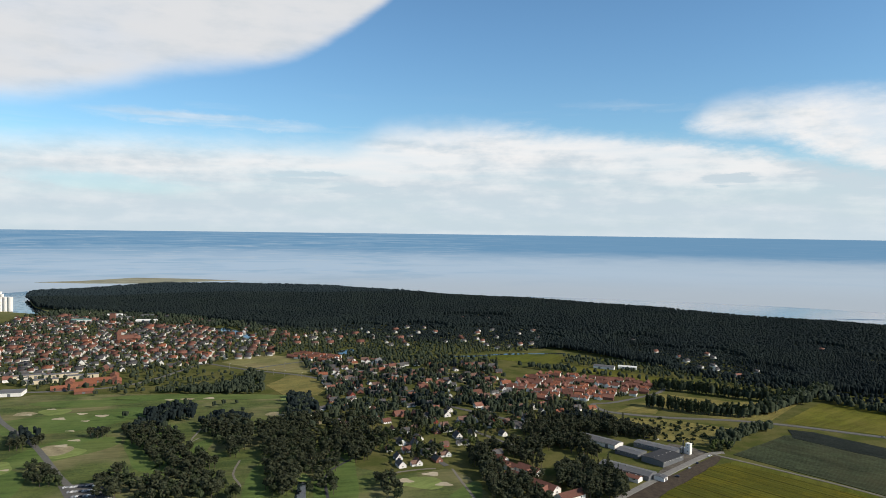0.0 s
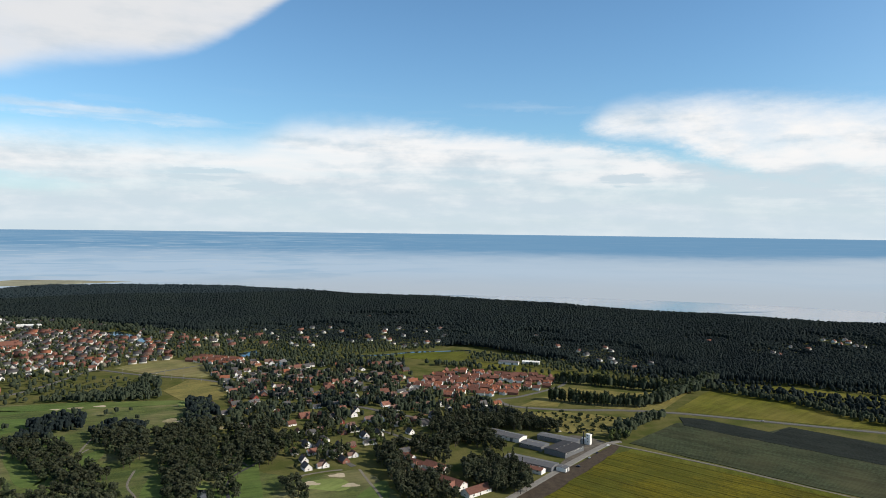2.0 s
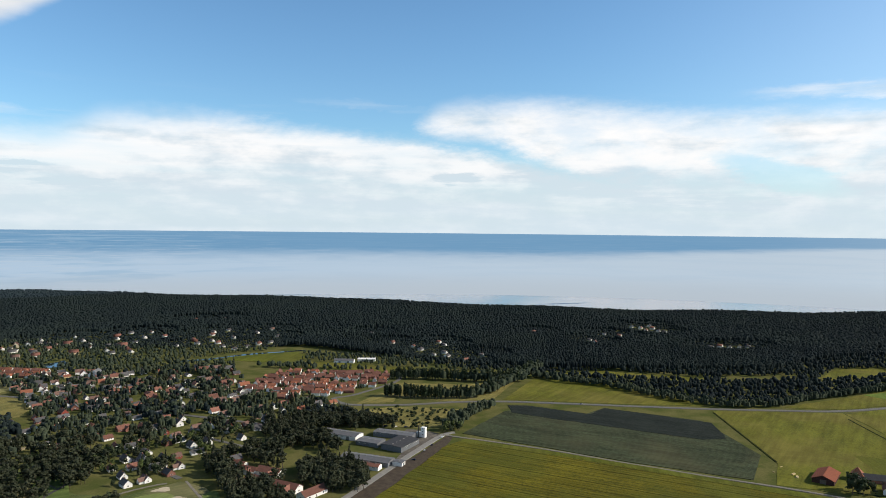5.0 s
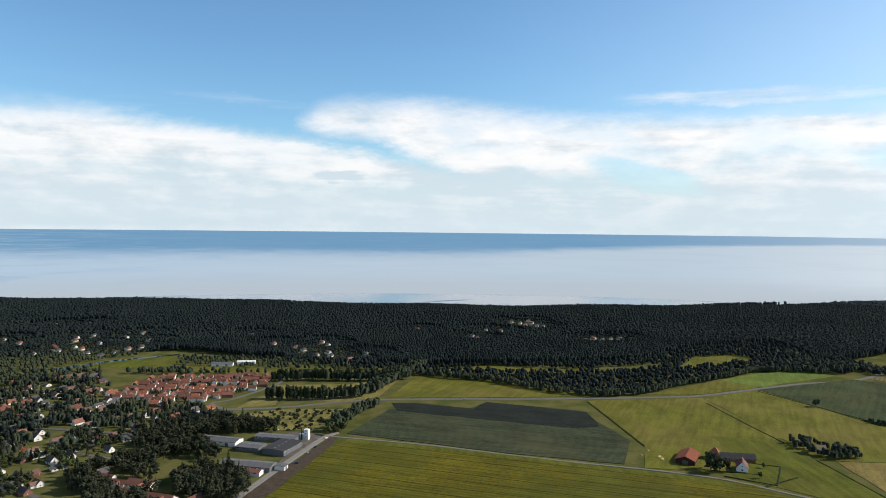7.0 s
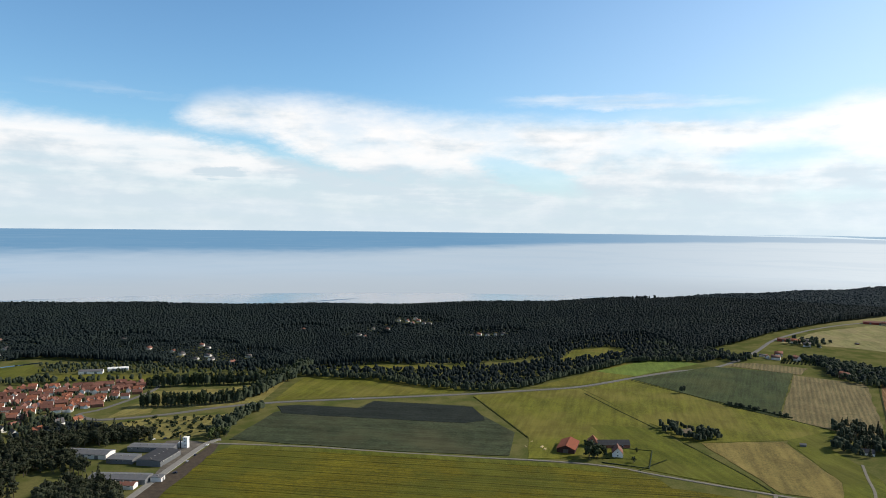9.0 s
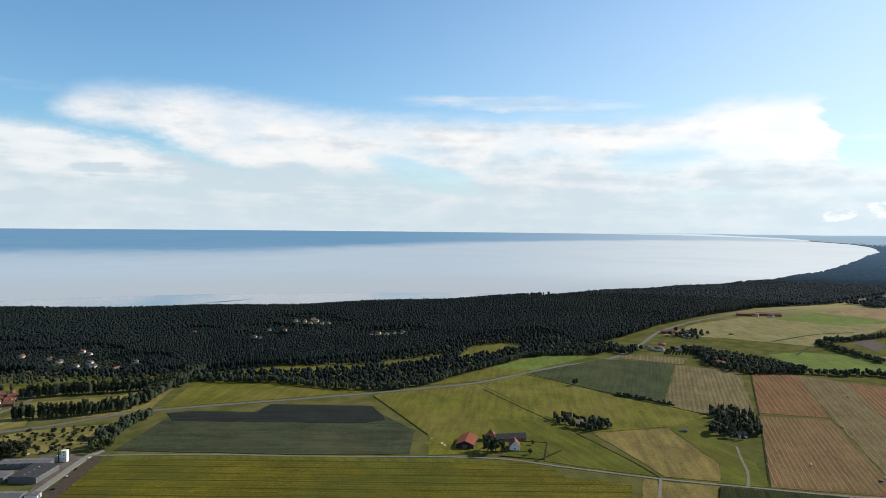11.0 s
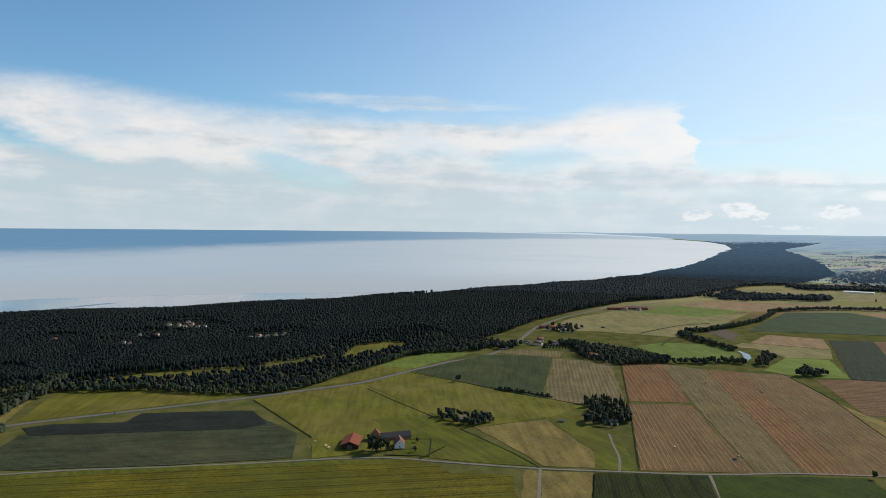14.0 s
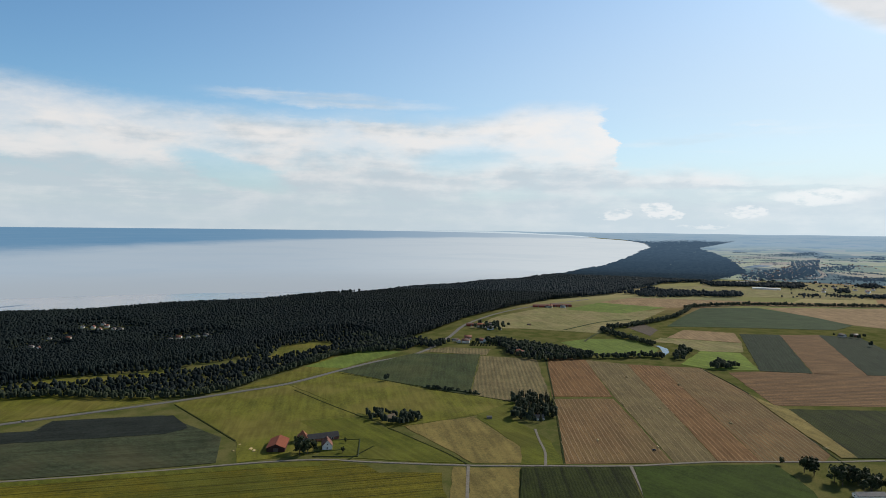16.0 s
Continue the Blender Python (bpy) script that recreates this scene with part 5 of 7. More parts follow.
def place_houses(kind, spots, angle, seed):
    rng = random.Random(seed)
    for x, y in spots:
        a = angle + rng.choice((0, 90, 180, 270)) + rng.uniform(-9, 9)
        kind.put(rng, x, y, rng.uniform(0.82, 0.96) if math.hypot(x, y) < 1250 else rng.uniform(0.7, 0.9), a)
        TAKEN.append((x, y, 7.0))


def settle(poly, spacing, kinds, angle, seed, keep=0.85, streets=0):
    """Houses along imagined streets in a quarter."""
    rng = random.Random(seed)
    c, s = math.cos(radians(angle)), math.sin(radians(angle))
    cx, cy = sum(p[0] for p in poly) / len(poly), sum(p[1] for p in poly) / len(poly)
    n = 60
    for i in range(-n, n):
        for j in range(-n, n):
            u, v = i * spacing + rng.uniform(-0.2, 0.2) * spacing, j * spacing * 1.12 + (spacing * 0.3 if j % 2 else 0) + rng.uniform(-0.15, 0.15) * spacing
            x, y = cx + u * c - v * s, cy + u * s + v * c
            if rng.random() < keep and inside(poly, [x], [y])[0] and free(x, y, 6.0)[0]:
                rng.choice(kinds).put(rng, x, y, rng.choice((0.75, 0.85, 0.95, 1.1)) * rng.uniform(0.92, 1.08), angle + rng.choice((0, 0, 180, 90)) + rng.uniform(-8, 8))
                TAKEN.append((x, y, 6.5))


# quarters of the town
OLD_TOWN = [(-634, 986), (-949, 1385), (-1026, 1675), (-944, 1742), (-786, 1647), (-598, 1606), (-371, 1432), (-290, 1249), (-417, 1148), (-478, 1100), (-594, 1080)]
SUBURB = [(-225, 1145), (-161, 1224), (-78, 1179), (96, 1189), (97, 1000), (197, 894), (126, 849), (31, 734), (-11, 679), (-47, 653), (-73, 749), (-148, 825), (-155, 952)]
UPPER_SUBURB = [(-225, 1145), (-161, 1224), (-78, 1179), (96, 1189), (97, 1013), (27, 932), (-81, 945), (-155, 979)]
place_houses(NEAR_HOUSES["white"], [(-170, 914), (-153, 848), (-143, 886), (-124, 984), (-117, 913), (-78, 913), (-40, 780), (-24, 757), (7, 703), (-38, 668), (-22, 675), (24, 741), (26, 830), (35, 771), (57, 807), (11, 876), (-138, 1122), (-66, 1017), (23, 1133), (70, 1023)], 20, 1)
place_houses(NEAR_HOUSES["red"], [(-97, 986), (-94, 825), (-31, 853), (-7, 882), (-35, 713), (-84, 872), (-53, 716), (-122, 1060), (-84, 1126), (-51, 1035), (-30, 1018), (-1, 1108), (89, 996), (0, 1042), (147, 856), (-100, 1061)], 20, 2)
place_houses(NEAR_HOUSES["dark"], [(-150, 933), (-78, 840), (-7, 824), (40, 830), (61, 832), (-5, 782), (-8, 730), (4, 732), (19, 764), (70, 775), (90, 805), (-42, 738), (-42, 690), (-3, 686), (58, 706), (77, 945), (111, 973), (134, 964), (120, 895), (128, 873), (165, 918)], 20, 3)
settle(SUBURB, 27.0, [NEAR_HOUSES["white"], NEAR_HOUSES["white"], NEAR_HOUSES["dark"], NEAR_HOUSES["red"]], 25, 14, 0.75)
settle(UPPER_SUBURB, 20.0, [NEAR_HOUSES["red"], FAR_HOUSES["white"], NEAR_HOUSES["dark"], NEAR_HOUSES["white"], FAR_HOUSES["red"]], 15, 4, 0.85)
VILLAS = [(-394, 1551), (-443, 1592), (-342, 1513), (-274, 1519), (-238, 1521), (-163, 1528), (-184, 1588), (-103, 1534), (-53, 1538), (-146, 1473), (-97, 1454), (9, 1411), (45, 1428), (89, 1382), (402, 1457), (436, 1233), (435, 1272), (408, 1322)]
VILLAS += [(1014, 1372), (1021, 1347), (1008, 1310), (1045, 1334), (1026, 1289), (1033, 1276), (1064, 1370), (883, 1291), (902, 1262), (991, 1085), (1013, 1084), (1023, 1069), (1044, 1066), (1065, 1064), (806, 1230), (803, 1206), (751, 1368)]
VILLAS += [(54, 1796), (122, 1782), (498, 1299), (498, 1269), (473, 1102), (459, 1156), (108, 1345), (132, 1365), (157, 1388), (181, 1403), (-101, 1368), (-69, 1370), (-261, 1440), (-289, 1469), (441, 1177), (467, 1189), (522, 1145)]
place_houses(FAR_HOUSES["white"], VILLAS, 30, 5)
def clear_front(x, y):
    """A garden on the landward side of a villa."""
    r = math.hypot(x, y)
    ux, uy = -x / r, -y / r
    OPEN_GROUND.append([(x + ux * a - uy * b, y + uy * a + ux * b) for a, b in ((-4, -6), (22, -5), (22, 5), (-4, 6))])


villa_rng = random.Random(17)
for k in range(74):
    a, r = radians(villa_rng.uniform(-17, 9)), villa_rng.uniform(1330, 1620)
    x, y = r * math.sin(a), r * math.cos(a)
    if inside(FOREST, [x], [y])[0] and free(x, y, 25.0)[0]:
        place_houses(FAR_HOUSES[villa_rng.choice(("white", "white", "white", "white", "red"))], [(x, y)], 30, int(r))
        VILLAS.append((x, y))
for x, y in VILLAS:
    clear_front(x, y)
settle([(-446, 1552), (-162, 1498), (-40, 1404), (-189, 1350), (-351, 1350), (-405, 1431)], 30.0, [FAR_HOUSES["white"], FAR_HOUSES["red"]], 10, 6, 0.7)
settle([(-756, 1080), (-675, 1174), (-417, 1148), (-478, 1100), (-594, 1080), (-634, 986)], 19.0, [FAR_HOUSES["grey"], FAR_HOUSES["grey"], FAR_HOUSES["white"]], 30, 8, 0.8)
settle([(-990, 1720), (-980, 1840), (-856, 1806), (-660, 1745), (-480, 1625), (-598, 1606), (-786, 1650)], 26.0, [FAR_HOUSES["white"], FAR_HOUSES["white"], FAR_HOUSES["grey"]], 20, 9, 0.7)
settle(OLD_TOWN, 17.5, [FAR_HOUSES["red"], FAR_HOUSES["red"], FAR_HOUSES["white"], FAR_HOUSES["white"], FAR_HOUSES["white"], FAR_HOUSES["grey"]], 8, 7, 0.74)

# ---- the brick estate: terraces round courts ----
ESTATE = [(90, 1018), (165, 1123), (239, 1084), (316, 1049), (308, 994), (228, 945), (136, 934)]
TERRACE = Kind(make_house("white-gabled terrace with a red tiled roof", "white", "red_tile", 12.0, 7.0, 4.4, 7.6, False, chimney=True, group="terraces", name="terrace"),
               make_house("red brick terrace with a red tiled roof", "brick", "red_tile", 15.0, 7.5, 4.4, 7.6, False, chimney=True, group="terraces", name="terrace"),
               make_house("pale terrace with an orange tiled roof", "white", "orange_tile", 13.0, 7.5, 4.2, 7.4, False, wing=4.0, chimney=True, group="terraces", name="terrace"))


def build_estate():
    rng = random.Random(11)
    c, s = math.cos(radians(-22)), math.sin(radians(-22))
    for i in range(-10, 11):
        for j in range(-12, 13):
            u, v = i * 14.0 + rng.uniform(-2, 2), j * 13.0 + (i % 3) * 3.0 + (6.0 if j % 3 == 0 else 0.0) + rng.uniform(-1, 1)
            x, y = 203 + u * c - v * s, 1033 + u * s + v * c
            if inside(ESTATE, [x], [y])[0] and rng.random() < 0.86:
                TERRACE.put(rng, x, y, rng.uniform(0.78, 0.95), -22 + rng.choice((0, 0, 90, 180)))
                TAKEN.append((x, y, 7.0))


build_estate()
terrace_rng = random.Random(12)
for row in range(3):
    for k in range(6):
        x, y = -266 + 13.5 * k + 8 * row, 1224 - 6.5 * k + 17 * row
        TERRACE.put(terrace_rng, x, y, 0.9, -26 + terrace_rng.choice((0, 180)), 0.0, 2 if k % 2 else 1)
        TAKEN.append((x, y, 7.0))


# ---- works, school, church, harbour, farms ----
def hall(name, label, category, x, y, l, w, h, turn, wall, roof, rise=1.2, doors=3, group="halls", strips=True):
    """A long low hall with a shallow roof, doors and a band of windows."""
    e = tagged(new(name), label, category, group)
    bm = bmesh.new()
    gable_walls(bm, l, w, h, h + rise)
    part("wall", bm, M[wall], e)
    bm = bmesh.new()
    gable_roof(bm, l, w, h, h + rise, 0.4, 0.3)
    part("roof", bm, M[roof], e)
    for i in range(doors):
        bm = bmesh.new()
        px = -l / 2 + l * (i + 0.7) / (doors + 0.4)
        box(bm, px - 1.8, px + 1.8, -w / 2 - 0.1, -w / 2 + 0.1, 0, min(3.8, h - 0.6))
        part("door", bm, M["grey_wall"], e, "pale sliding loading door")
    if strips:
        for i in range(int(l / 7)):
            window(e, -l / 2 + 3.5 + 7 * i, -w / 2, h - 1.0, 3.2, 0.9, 0)
            bm = bmesh.new()
            box(bm, -l / 2 + 3 + 7 * i, -l / 2 + 4.2 + 7 * i, -0.6, 0.6, h + rise, h + rise + 0.7)
            part("roof_vent", bm, M["concrete"], e)
    e.matrix_basis = pose(x, y, 0, 0, 0, turn)
    TAKEN.extend((x + k * l / 6 * math.cos(radians(turn)), y + k * l / 6 * math.sin(radians(turn)), w * 0.6) for k in (-3, -2, -1, 0, 1, 2, 3))
    return e


hall("warehouse", "long grey warehouse with a white gable end", "warehouse", 173, 751, 48, 17, 4.5, -45, "white", "grey_roof", 1.6)
hall("warehouse", "long warehouse with a grey sheet roof beside the works road", "warehouse", 179, 660, 52, 17, 4.3, -42, "grey_wall", "grey_roof", 1.6)
hall("factory_hall", "large factory hall with a dark felt roof", "factory", 224, 695, 36, 25, 5.4, 40, "grey_wall", "felt", 0.8)
hall("factory_hall", "long factory hall with a patched grey roof", "factory", 229, 730, 46, 14, 4.8, -42, "grey_wall", "grey_roof", 0.7, 2)
hall("factory_hall", "low factory hall with a grey felt roof", "factory", 197, 714, 26, 18, 4.2, -45, "grey_wall", "grey_roof", 0.7, 2)
hall("office", "pale grey office block at the works entrance", "office", 205, 640, 8, 10, 4.0, 48, "white", "grey_roof", 0.5, 1)
hall("workshop", "white workshop with a red roof", "workshop", 176, 641, 22, 9, 3.8, -42, "white", "red_tile", 1.6, 1)


def plant_tower(x, y):
    e = tagged(new("works_tower"), "white concrete works tower with a dark flue", "tower")
    bm = bmesh.new()
    box(bm, -2.2, 2.2, -1.9, 1.9, -0.2, 9.5)
    box(bm, -2.35, 2.35, -2.05, 2.05, 9.5, 9.9)
    part("shaft", bm, M["white"], e)
    bm = bmesh.new()
    box(bm, -7.0, -2.3, -1.9, 1.9, -0.2, 5.0)
    part("annex", bm, M["white"], e)
    bm = bmesh.new()
    bmesh.ops.create_cone(bm, segments=12, radius1=0.5, radius2=0.5, depth=12.0, cap_ends=True, matrix=pose(-3.9, -2.8, 6.0))
    part("flue", bm, M["felt"], e, "dark round flue")
    for z in (3.0, 6.0, 8.6):
        window(e, 0, -1.9, z, 1.4, 1.1, 0)
    e.matrix_basis = pose(x, y, 0, 0, 0, -50)
    e.scale = (1.15, 1.15, 1.15)
    TAKEN.append((x, y, 11))


plant_tower(258, 717)
slab("yard", [(206, 655), (214, 658), (262, 706), (277, 720), (266, 728), (250, 716), (240, 704)], 0.3, M["yard"], "worn grey-brown works yard", "yard", 0.5)
slab("yard", [(240, 738), (254, 722), (280, 722), (268, 742), (250, 752)], 0.26, M["yard"], "cracked works car park", "yard", 0.5)

ROWHOUSE = Kind(make_house("pale rendered row house with a long red-brown tiled roof", "white", "red_tile", 21.0, 9.0, 3.2, 6.0, True, wing=3.5, chimney=False, group="row houses", name="row_house"),
                make_house("white row house with a red-brown roof", "white", "red_tile", 23.0, 9.5, 3.2, 6.2, True, chimney=False, group="row houses", name="row_house"))
for i, (x, y, a, size) in enumerate(((60, 692, -47, 0.75), (67, 670, -47, 0.95), (71, 643, -47, 0.95), (85, 655, -47, 1.2), (93, 611, -47, 1.3), (112, 592, 33, 1.15))):
    ROWHOUSE.put(random.Random(i), x, y, size, a)
    TAKEN.append((x, y, 12))

for x, y, l, a in ((-525, 965, 34, 25), (-510, 991, 30, 25), (-505, 1017, 36, 25), (-494, 1048, 30, -65), (-489, 948, 24, 25), (-475, 1015, 26, -65), (-537, 1002, 20, -65)):
    hall("school_wing", "low school wing with an orange tiled roof", "school", x, y, l, 12, 3.4, a, "brick", "orange_tile", 3.0, 1, "school", False)
for x, y, l, w, m in ((-850, 1640, 44, 20, "copper"), (-775, 1690, 34, 16, "grey_roof"), (-700, 1645, 46, 18, "white"), (-820, 1742, 34, 16, "white"), (-735, 1735, 30, 16, "grey_roof")):
    hall("harbour_hall", "wide pale harbour hall with a shallow roof", "hall", x, y, l, w, 7.0, 12, "white", m, 2.0, 2, "harbour halls", False)
for x, y in ((-616, 1033), (-574, 1046), (-540, 1040), (-580, 1002)):
    hall("apartment_row", "long low apartment row with a grey roof", "apartments", x, y, 46, 10, 5.5, 30, "cream", "grey_roof", 1.0, 2, "apartment rows", False)
hall("shop", "pale flat shop with a grey roof", "shop", -578, 932, 30, 24, 5.0, 15, "white", "grey_roof", 0.6, 1, "shops", False)
hall("stable", "long pale stable with a grey roof", "stable", 274, 1164, 34, 12, 4.0, -25, "white", "grey_roof", 2.4, 2, "stables", False)
hall("stable", "long white stable with a pale roof", "stable", 313, 1164, 30, 10, 4.0, -20, "white", "white", 1.6, 2, "stables", False)
hall("large_villa", "large white gabled house above its garden", "house", -108, 1172, 20, 14, 5.0, 70, "white", "grey_roof", 6.0, 1, "villas", False)


def church(x, y):
    e = tagged(new("church"), "old brick church with a square stepped tower", "church")
    bm = bmesh.new()
    gable_walls(bm, 30, 13, 9.0, 17.0)
    part("nave", bm, M["brick"], e)
    bm = bmesh.new()
    gable_roof(bm, 30, 13, 9.0, 17.0, 0.6, 0.4)
    part("roof", bm, M["red_tile"], e)
    bm = bmesh.new()
    box(bm, -25, -15, -5.5, 5.5, -0.2, 27.0)
    for z in (27.0, 28.2, 29.4):
        k = (z - 27.0) * 1.3
        box(bm, -25 + k, -15 - k, -5.5, 5.5, z, z + 1.2)
    part("tower", bm, M["brick"], e)
    for k in range(4):
        window(e, -9 + 6 * k, -6.5, 5.0, 1.6, 4.5, 0)
    window(e, -20, -5.5, 20.0, 1.6, 3.0, 0)
    e.matrix_basis = pose(x, y, 0, 0, 0, 25)
    e.scale = (0.72, 0.72, 0.78)
    TAKEN.append((x, y, 18))


church(-624, 1377)


def silo(x, y):
    e = tagged(new("grain_silo"), "tall white harbour grain silo of joined bins", "silo")
    for i in range(5):
        bm = bmesh.new()
        bmesh.ops.create_cone(bm, segments=20, radius1=6.2, radius2=6.2, depth=38, cap_ends=True, matrix=pose(-24 + 12 * i, 0, 19))
        part("bin", bm, M["white"], e)
    bm = bmesh.new()
    box(bm, -14, 6, -5, 5, 38, 46)
    box(bm, -6, 2, -4, 4, 46, 52)
    part("head_house", bm, M["white"], e)
    for i in range(4):
        window(e, -12 + 5 * i, -5, 42, 1.8, 1.8, 0)
    e.matrix_basis = pose(x, y, 0, 0, 0, 8)


silo(-1164, 1831)
BLOCK = Kind(make_house("brick apartment tower in the town", "brick", "felt", 12, 12, 20.0, 20.8, True, chimney=False, group="tower blocks", name="tower_block"))
for x, y in ((-790, 1667),):
    BLOCK.put(random.Random(int(-x)), x, y, 1.0, 10)


def barn(x, y, turn):
    e = tagged(new("barn"), "large farm barn with a red tiled roof", "barn")
    bm = bmesh.new()
    gable_walls(bm, 32, 18, 4.4, 8.0)
    part("wall", bm, M["barn_wall"], e)
    for s, name in ((-1, "roof_slope"), (1, "roof_slope")):
        bm = bmesh.new()
        b2 = bmesh.new()
        gable_roof(b2, 32, 18, 4.4, 8.0, 0.8, 0.3)
        tmp = bpy.data.meshes.new("slope")
        b2.to_mesh(tmp)
        b2.free()
        bm.from_mesh(tmp)
        bpy.data.meshes.remove(tmp)
        bmesh.ops.delete(bm, geom=[v for v in bm.verts if v.co.y * s < -1e-3 or (abs(v.co.y) < 1e-3 and not any(o.co.y * s > 1e-3 for ed in v.link_edges for o in ed.verts))], context="VERTS")
        part(name, bm, M["barn_tile"], e)
    bm = bmesh.new()
    box(bm, -16.4, 16.4, -0.35, 0.35, 8.2, 8.45)
    part("ridge_cap", bm, M["barn_tile"], e)
    bm = bmesh.new()
    box(bm, -16.12, -15.9, -2.6, 2.6, 0, 4.2)
    part("door", bm, M["door"], e, "tall dark barn door")
    e.matrix_basis = pose(x, y, 0, 0, 0, turn)


barn(567, 470, 31)
make_farm = make_house("white farmhouse with a red tiled roof and dormer", "white", "red_tile", 13.0, 8.5, 3.6, 8.2, True, name="farmhouse")
make_farm.matrix_basis = pose(590, 425, 0, 0, 0, 218)
make_farm.scale = (1.2, 1.2, 1.2)
long_barn = make_house("long black-roofed farm wing", "brick", "felt", 30.0, 8.0, 3.0, 6.2, True, chimney=False, name="farm_wing")
long_barn.matrix_basis = pose(608, 446, 0, 0, 0, -38)
long_barn.scale = (1.25, 1.2, 1.2)


def pyramid_house(x, y):
    e = tagged(new("garden_house"), "small white garden house with an orange pyramid roof", "garden house")
    bm = bmesh.new()
    box(bm, -3.4, 3.4, -3.4, 3.4, -0.2, 3.2)
    part("wall", bm, M["white"], e)
    bm = bmesh.new()
    bmesh.ops.create_cone(bm, segments=4, radius1=5.6, radius2=0.05, depth=4.4, cap_ends=True, matrix=pose(0, 0, 5.4, 0, 0, 45))
    part("roof", bm, M["orange_tile"], e)
    window(e, 0, -3.4, 1.7, 1.4, 1.2, 0)
    e.matrix_basis = pose(x, y, 0, 0, 0, 35)
    e.scale = (1.45, 1.45, 1.6)


pyramid_house(595, 460)
for x, y, k in ((1472, 624, "red"), (1498, 614, "white"), (1451, 594, "white"), (1937, 608, "red"), (1958, 574, "white"), (1296, 580, "white"), (1222, 446, "white"), (1188, 429, "red"), (1276, 540, "white"), (1256, 567, "red"), (1736, -113, "white"), (1760, -138, "grey")):
    FAR_HOUSES[k].put(random.Random(int(x + y)), x, y, 1.15, 40 + (x * 7) % 90)
    TAKEN.append((x, y, 8))
hall("farm_shed", "long farm shed with a red roof", "shed", 1944, 634, 50, 16, 5, -65, "falu", "red_tile", 2.5, 2, "farm sheds", False)
hall("farm_shed", "long farm shed with a red roof", "shed", 1485, 648, 36, 13, 4.5, -60, "falu", "red_tile", 2.5, 2, "farm sheds", False)
for x, y, kind, size, turn in ((1455, 571, "white", 0.6, 20), (1562, 541, "grey", 0.6, 75), (1255, 582, "white", 0.9, 30), (1268, 596, "grey", 0.9, 110), (1186, 432, "grey", 0.9, 20), (1180, 402, "white", 0.7, 100)):
    FAR_HOUSES[kind].put(random.Random(int(x)), x, y, size, turn)
    TAKEN.append((x, y, 8))
hall("farm_shed", "wide farm shed with a dull red roof", "shed", 1990, 590, 60, 22, 5, -62, "falu", "red_tile", 3.0, 3, "farm sheds", False)
hall("greenhouse", "long white greenhouse on the plain", "greenhouse", 3004, 61, 100, 26, 5, -92, "white", "white", 2.0, 0, "greenhouses", False)
hut = make_house("small grey field hut", "grey_wall", "grey_roof", 6, 4, 2.2, 3.2, False, chimney=False, name="field_hut")
hut.matrix_basis = pose(772, 319, 0, 0, 0, -60)
cottage = make_house("grey cottage with a stone gable in a copse", "concrete", "thatch", 11, 7, 2.8, 6.2, True, name="cottage")
cottage.matrix_basis = pose(713, 421, 0, 0, 0, -20)
cot = make_house("white cottage hidden in a copse", "white", "dark_tile", 12, 7.5, 2.8, 6.0, True, name="cottage")
cot.matrix_basis = pose(796, 265, 0, 0, 0, 120)
south_farm = make_house("long white farm stable under trees", "white", "grey_roof", 26, 8, 2.8, 5.0, True, chimney=False, name="stable")
south_farm.matrix_basis = pose(698, -65, 0, 0, 0, 118)
TAKEN += [(567, 470, 21), (590, 425, 9), (608, 446, 16), (595, 460, 6), (772, 319, 4), (713, 421, 7), (796, 265, 8), (698, -65, 10)]


# ---- tracks, ditches, golf ----
for line in ([(1390, 364), (1520, 366), (1755, 331)], [(1526, 446), (1701, 405), (1796, 351)]):
    road("ditch", line, 5.0, M["beet"], "overgrown ditch along a field edge", 0.8, "ditch")
road("track", [(609, 274), (537, 243), (459, 208), (405, 185)], 3.2, M["gravel"], "pale farm track between fields", 0.42, "track")
road("track", [(680, 134), (585, 100), (524, 84), (459, 68)], 3.2, M["gravel"], "pale farm track beside maize", 0.42, "track")
road("drive", [(644, 208), (683, 221), (717, 238), (756, 256)], 2.8, M["gravel"], "gravel drive to a copse", 0.4, "drive")
road("street", [(-50, 761), (-23, 722), (7, 671)], 6.0, M["asphalt"], "pale suburban street", 0.3, "street")
road("street", [(-392, 1164), (-310, 1116), (-220, 1079), (-142, 1023), (-81, 972), (-27, 932), (54, 864), (101, 824)], 7.0, M["asphalt"], "grey street at the edge of town", 0.4, "street")
road("street", [(-310, 1116), (-270, 1161), (-202, 1202), (-81, 1148), (81, 1080)], 6.0, M["asphalt"], "grey suburban street", 0.4, "street")
road("street", [(-554, 864), (-514, 807), (-421, 716), (-340, 621), (-298, 580), (-256, 533)], 6.5, M["asphalt"], "grey road past the golf course", 0.35, "street")
road("street", [(-648, 945), (-540, 952), (-446, 1006), (-405, 1148), (-392, 1164)], 7.0, M["asphalt"], "grey street by the school", 0.3, "street")
road("street", [(32, 798), (57, 765), (78, 740)], 5.0, M["asphalt"], "short suburban street", 0.3, "street")
road("street", [(212, 884), (202, 921), (236, 934), (317, 999), (338, 1066)], 6.0, M["asphalt"], "street into the brick estate", 0.36, "street")
road("golf_path", [(-40, 624), (-45, 647), (-20, 660), (-4, 663)], 2.6, M["gravel"], "sandy golf path", 0.32, "path")
road("golf_path", [(12, 663), (19, 633), (26, 606), (35, 567)], 2.6, M["gravel"], "sandy golf path", 0.32, "path")
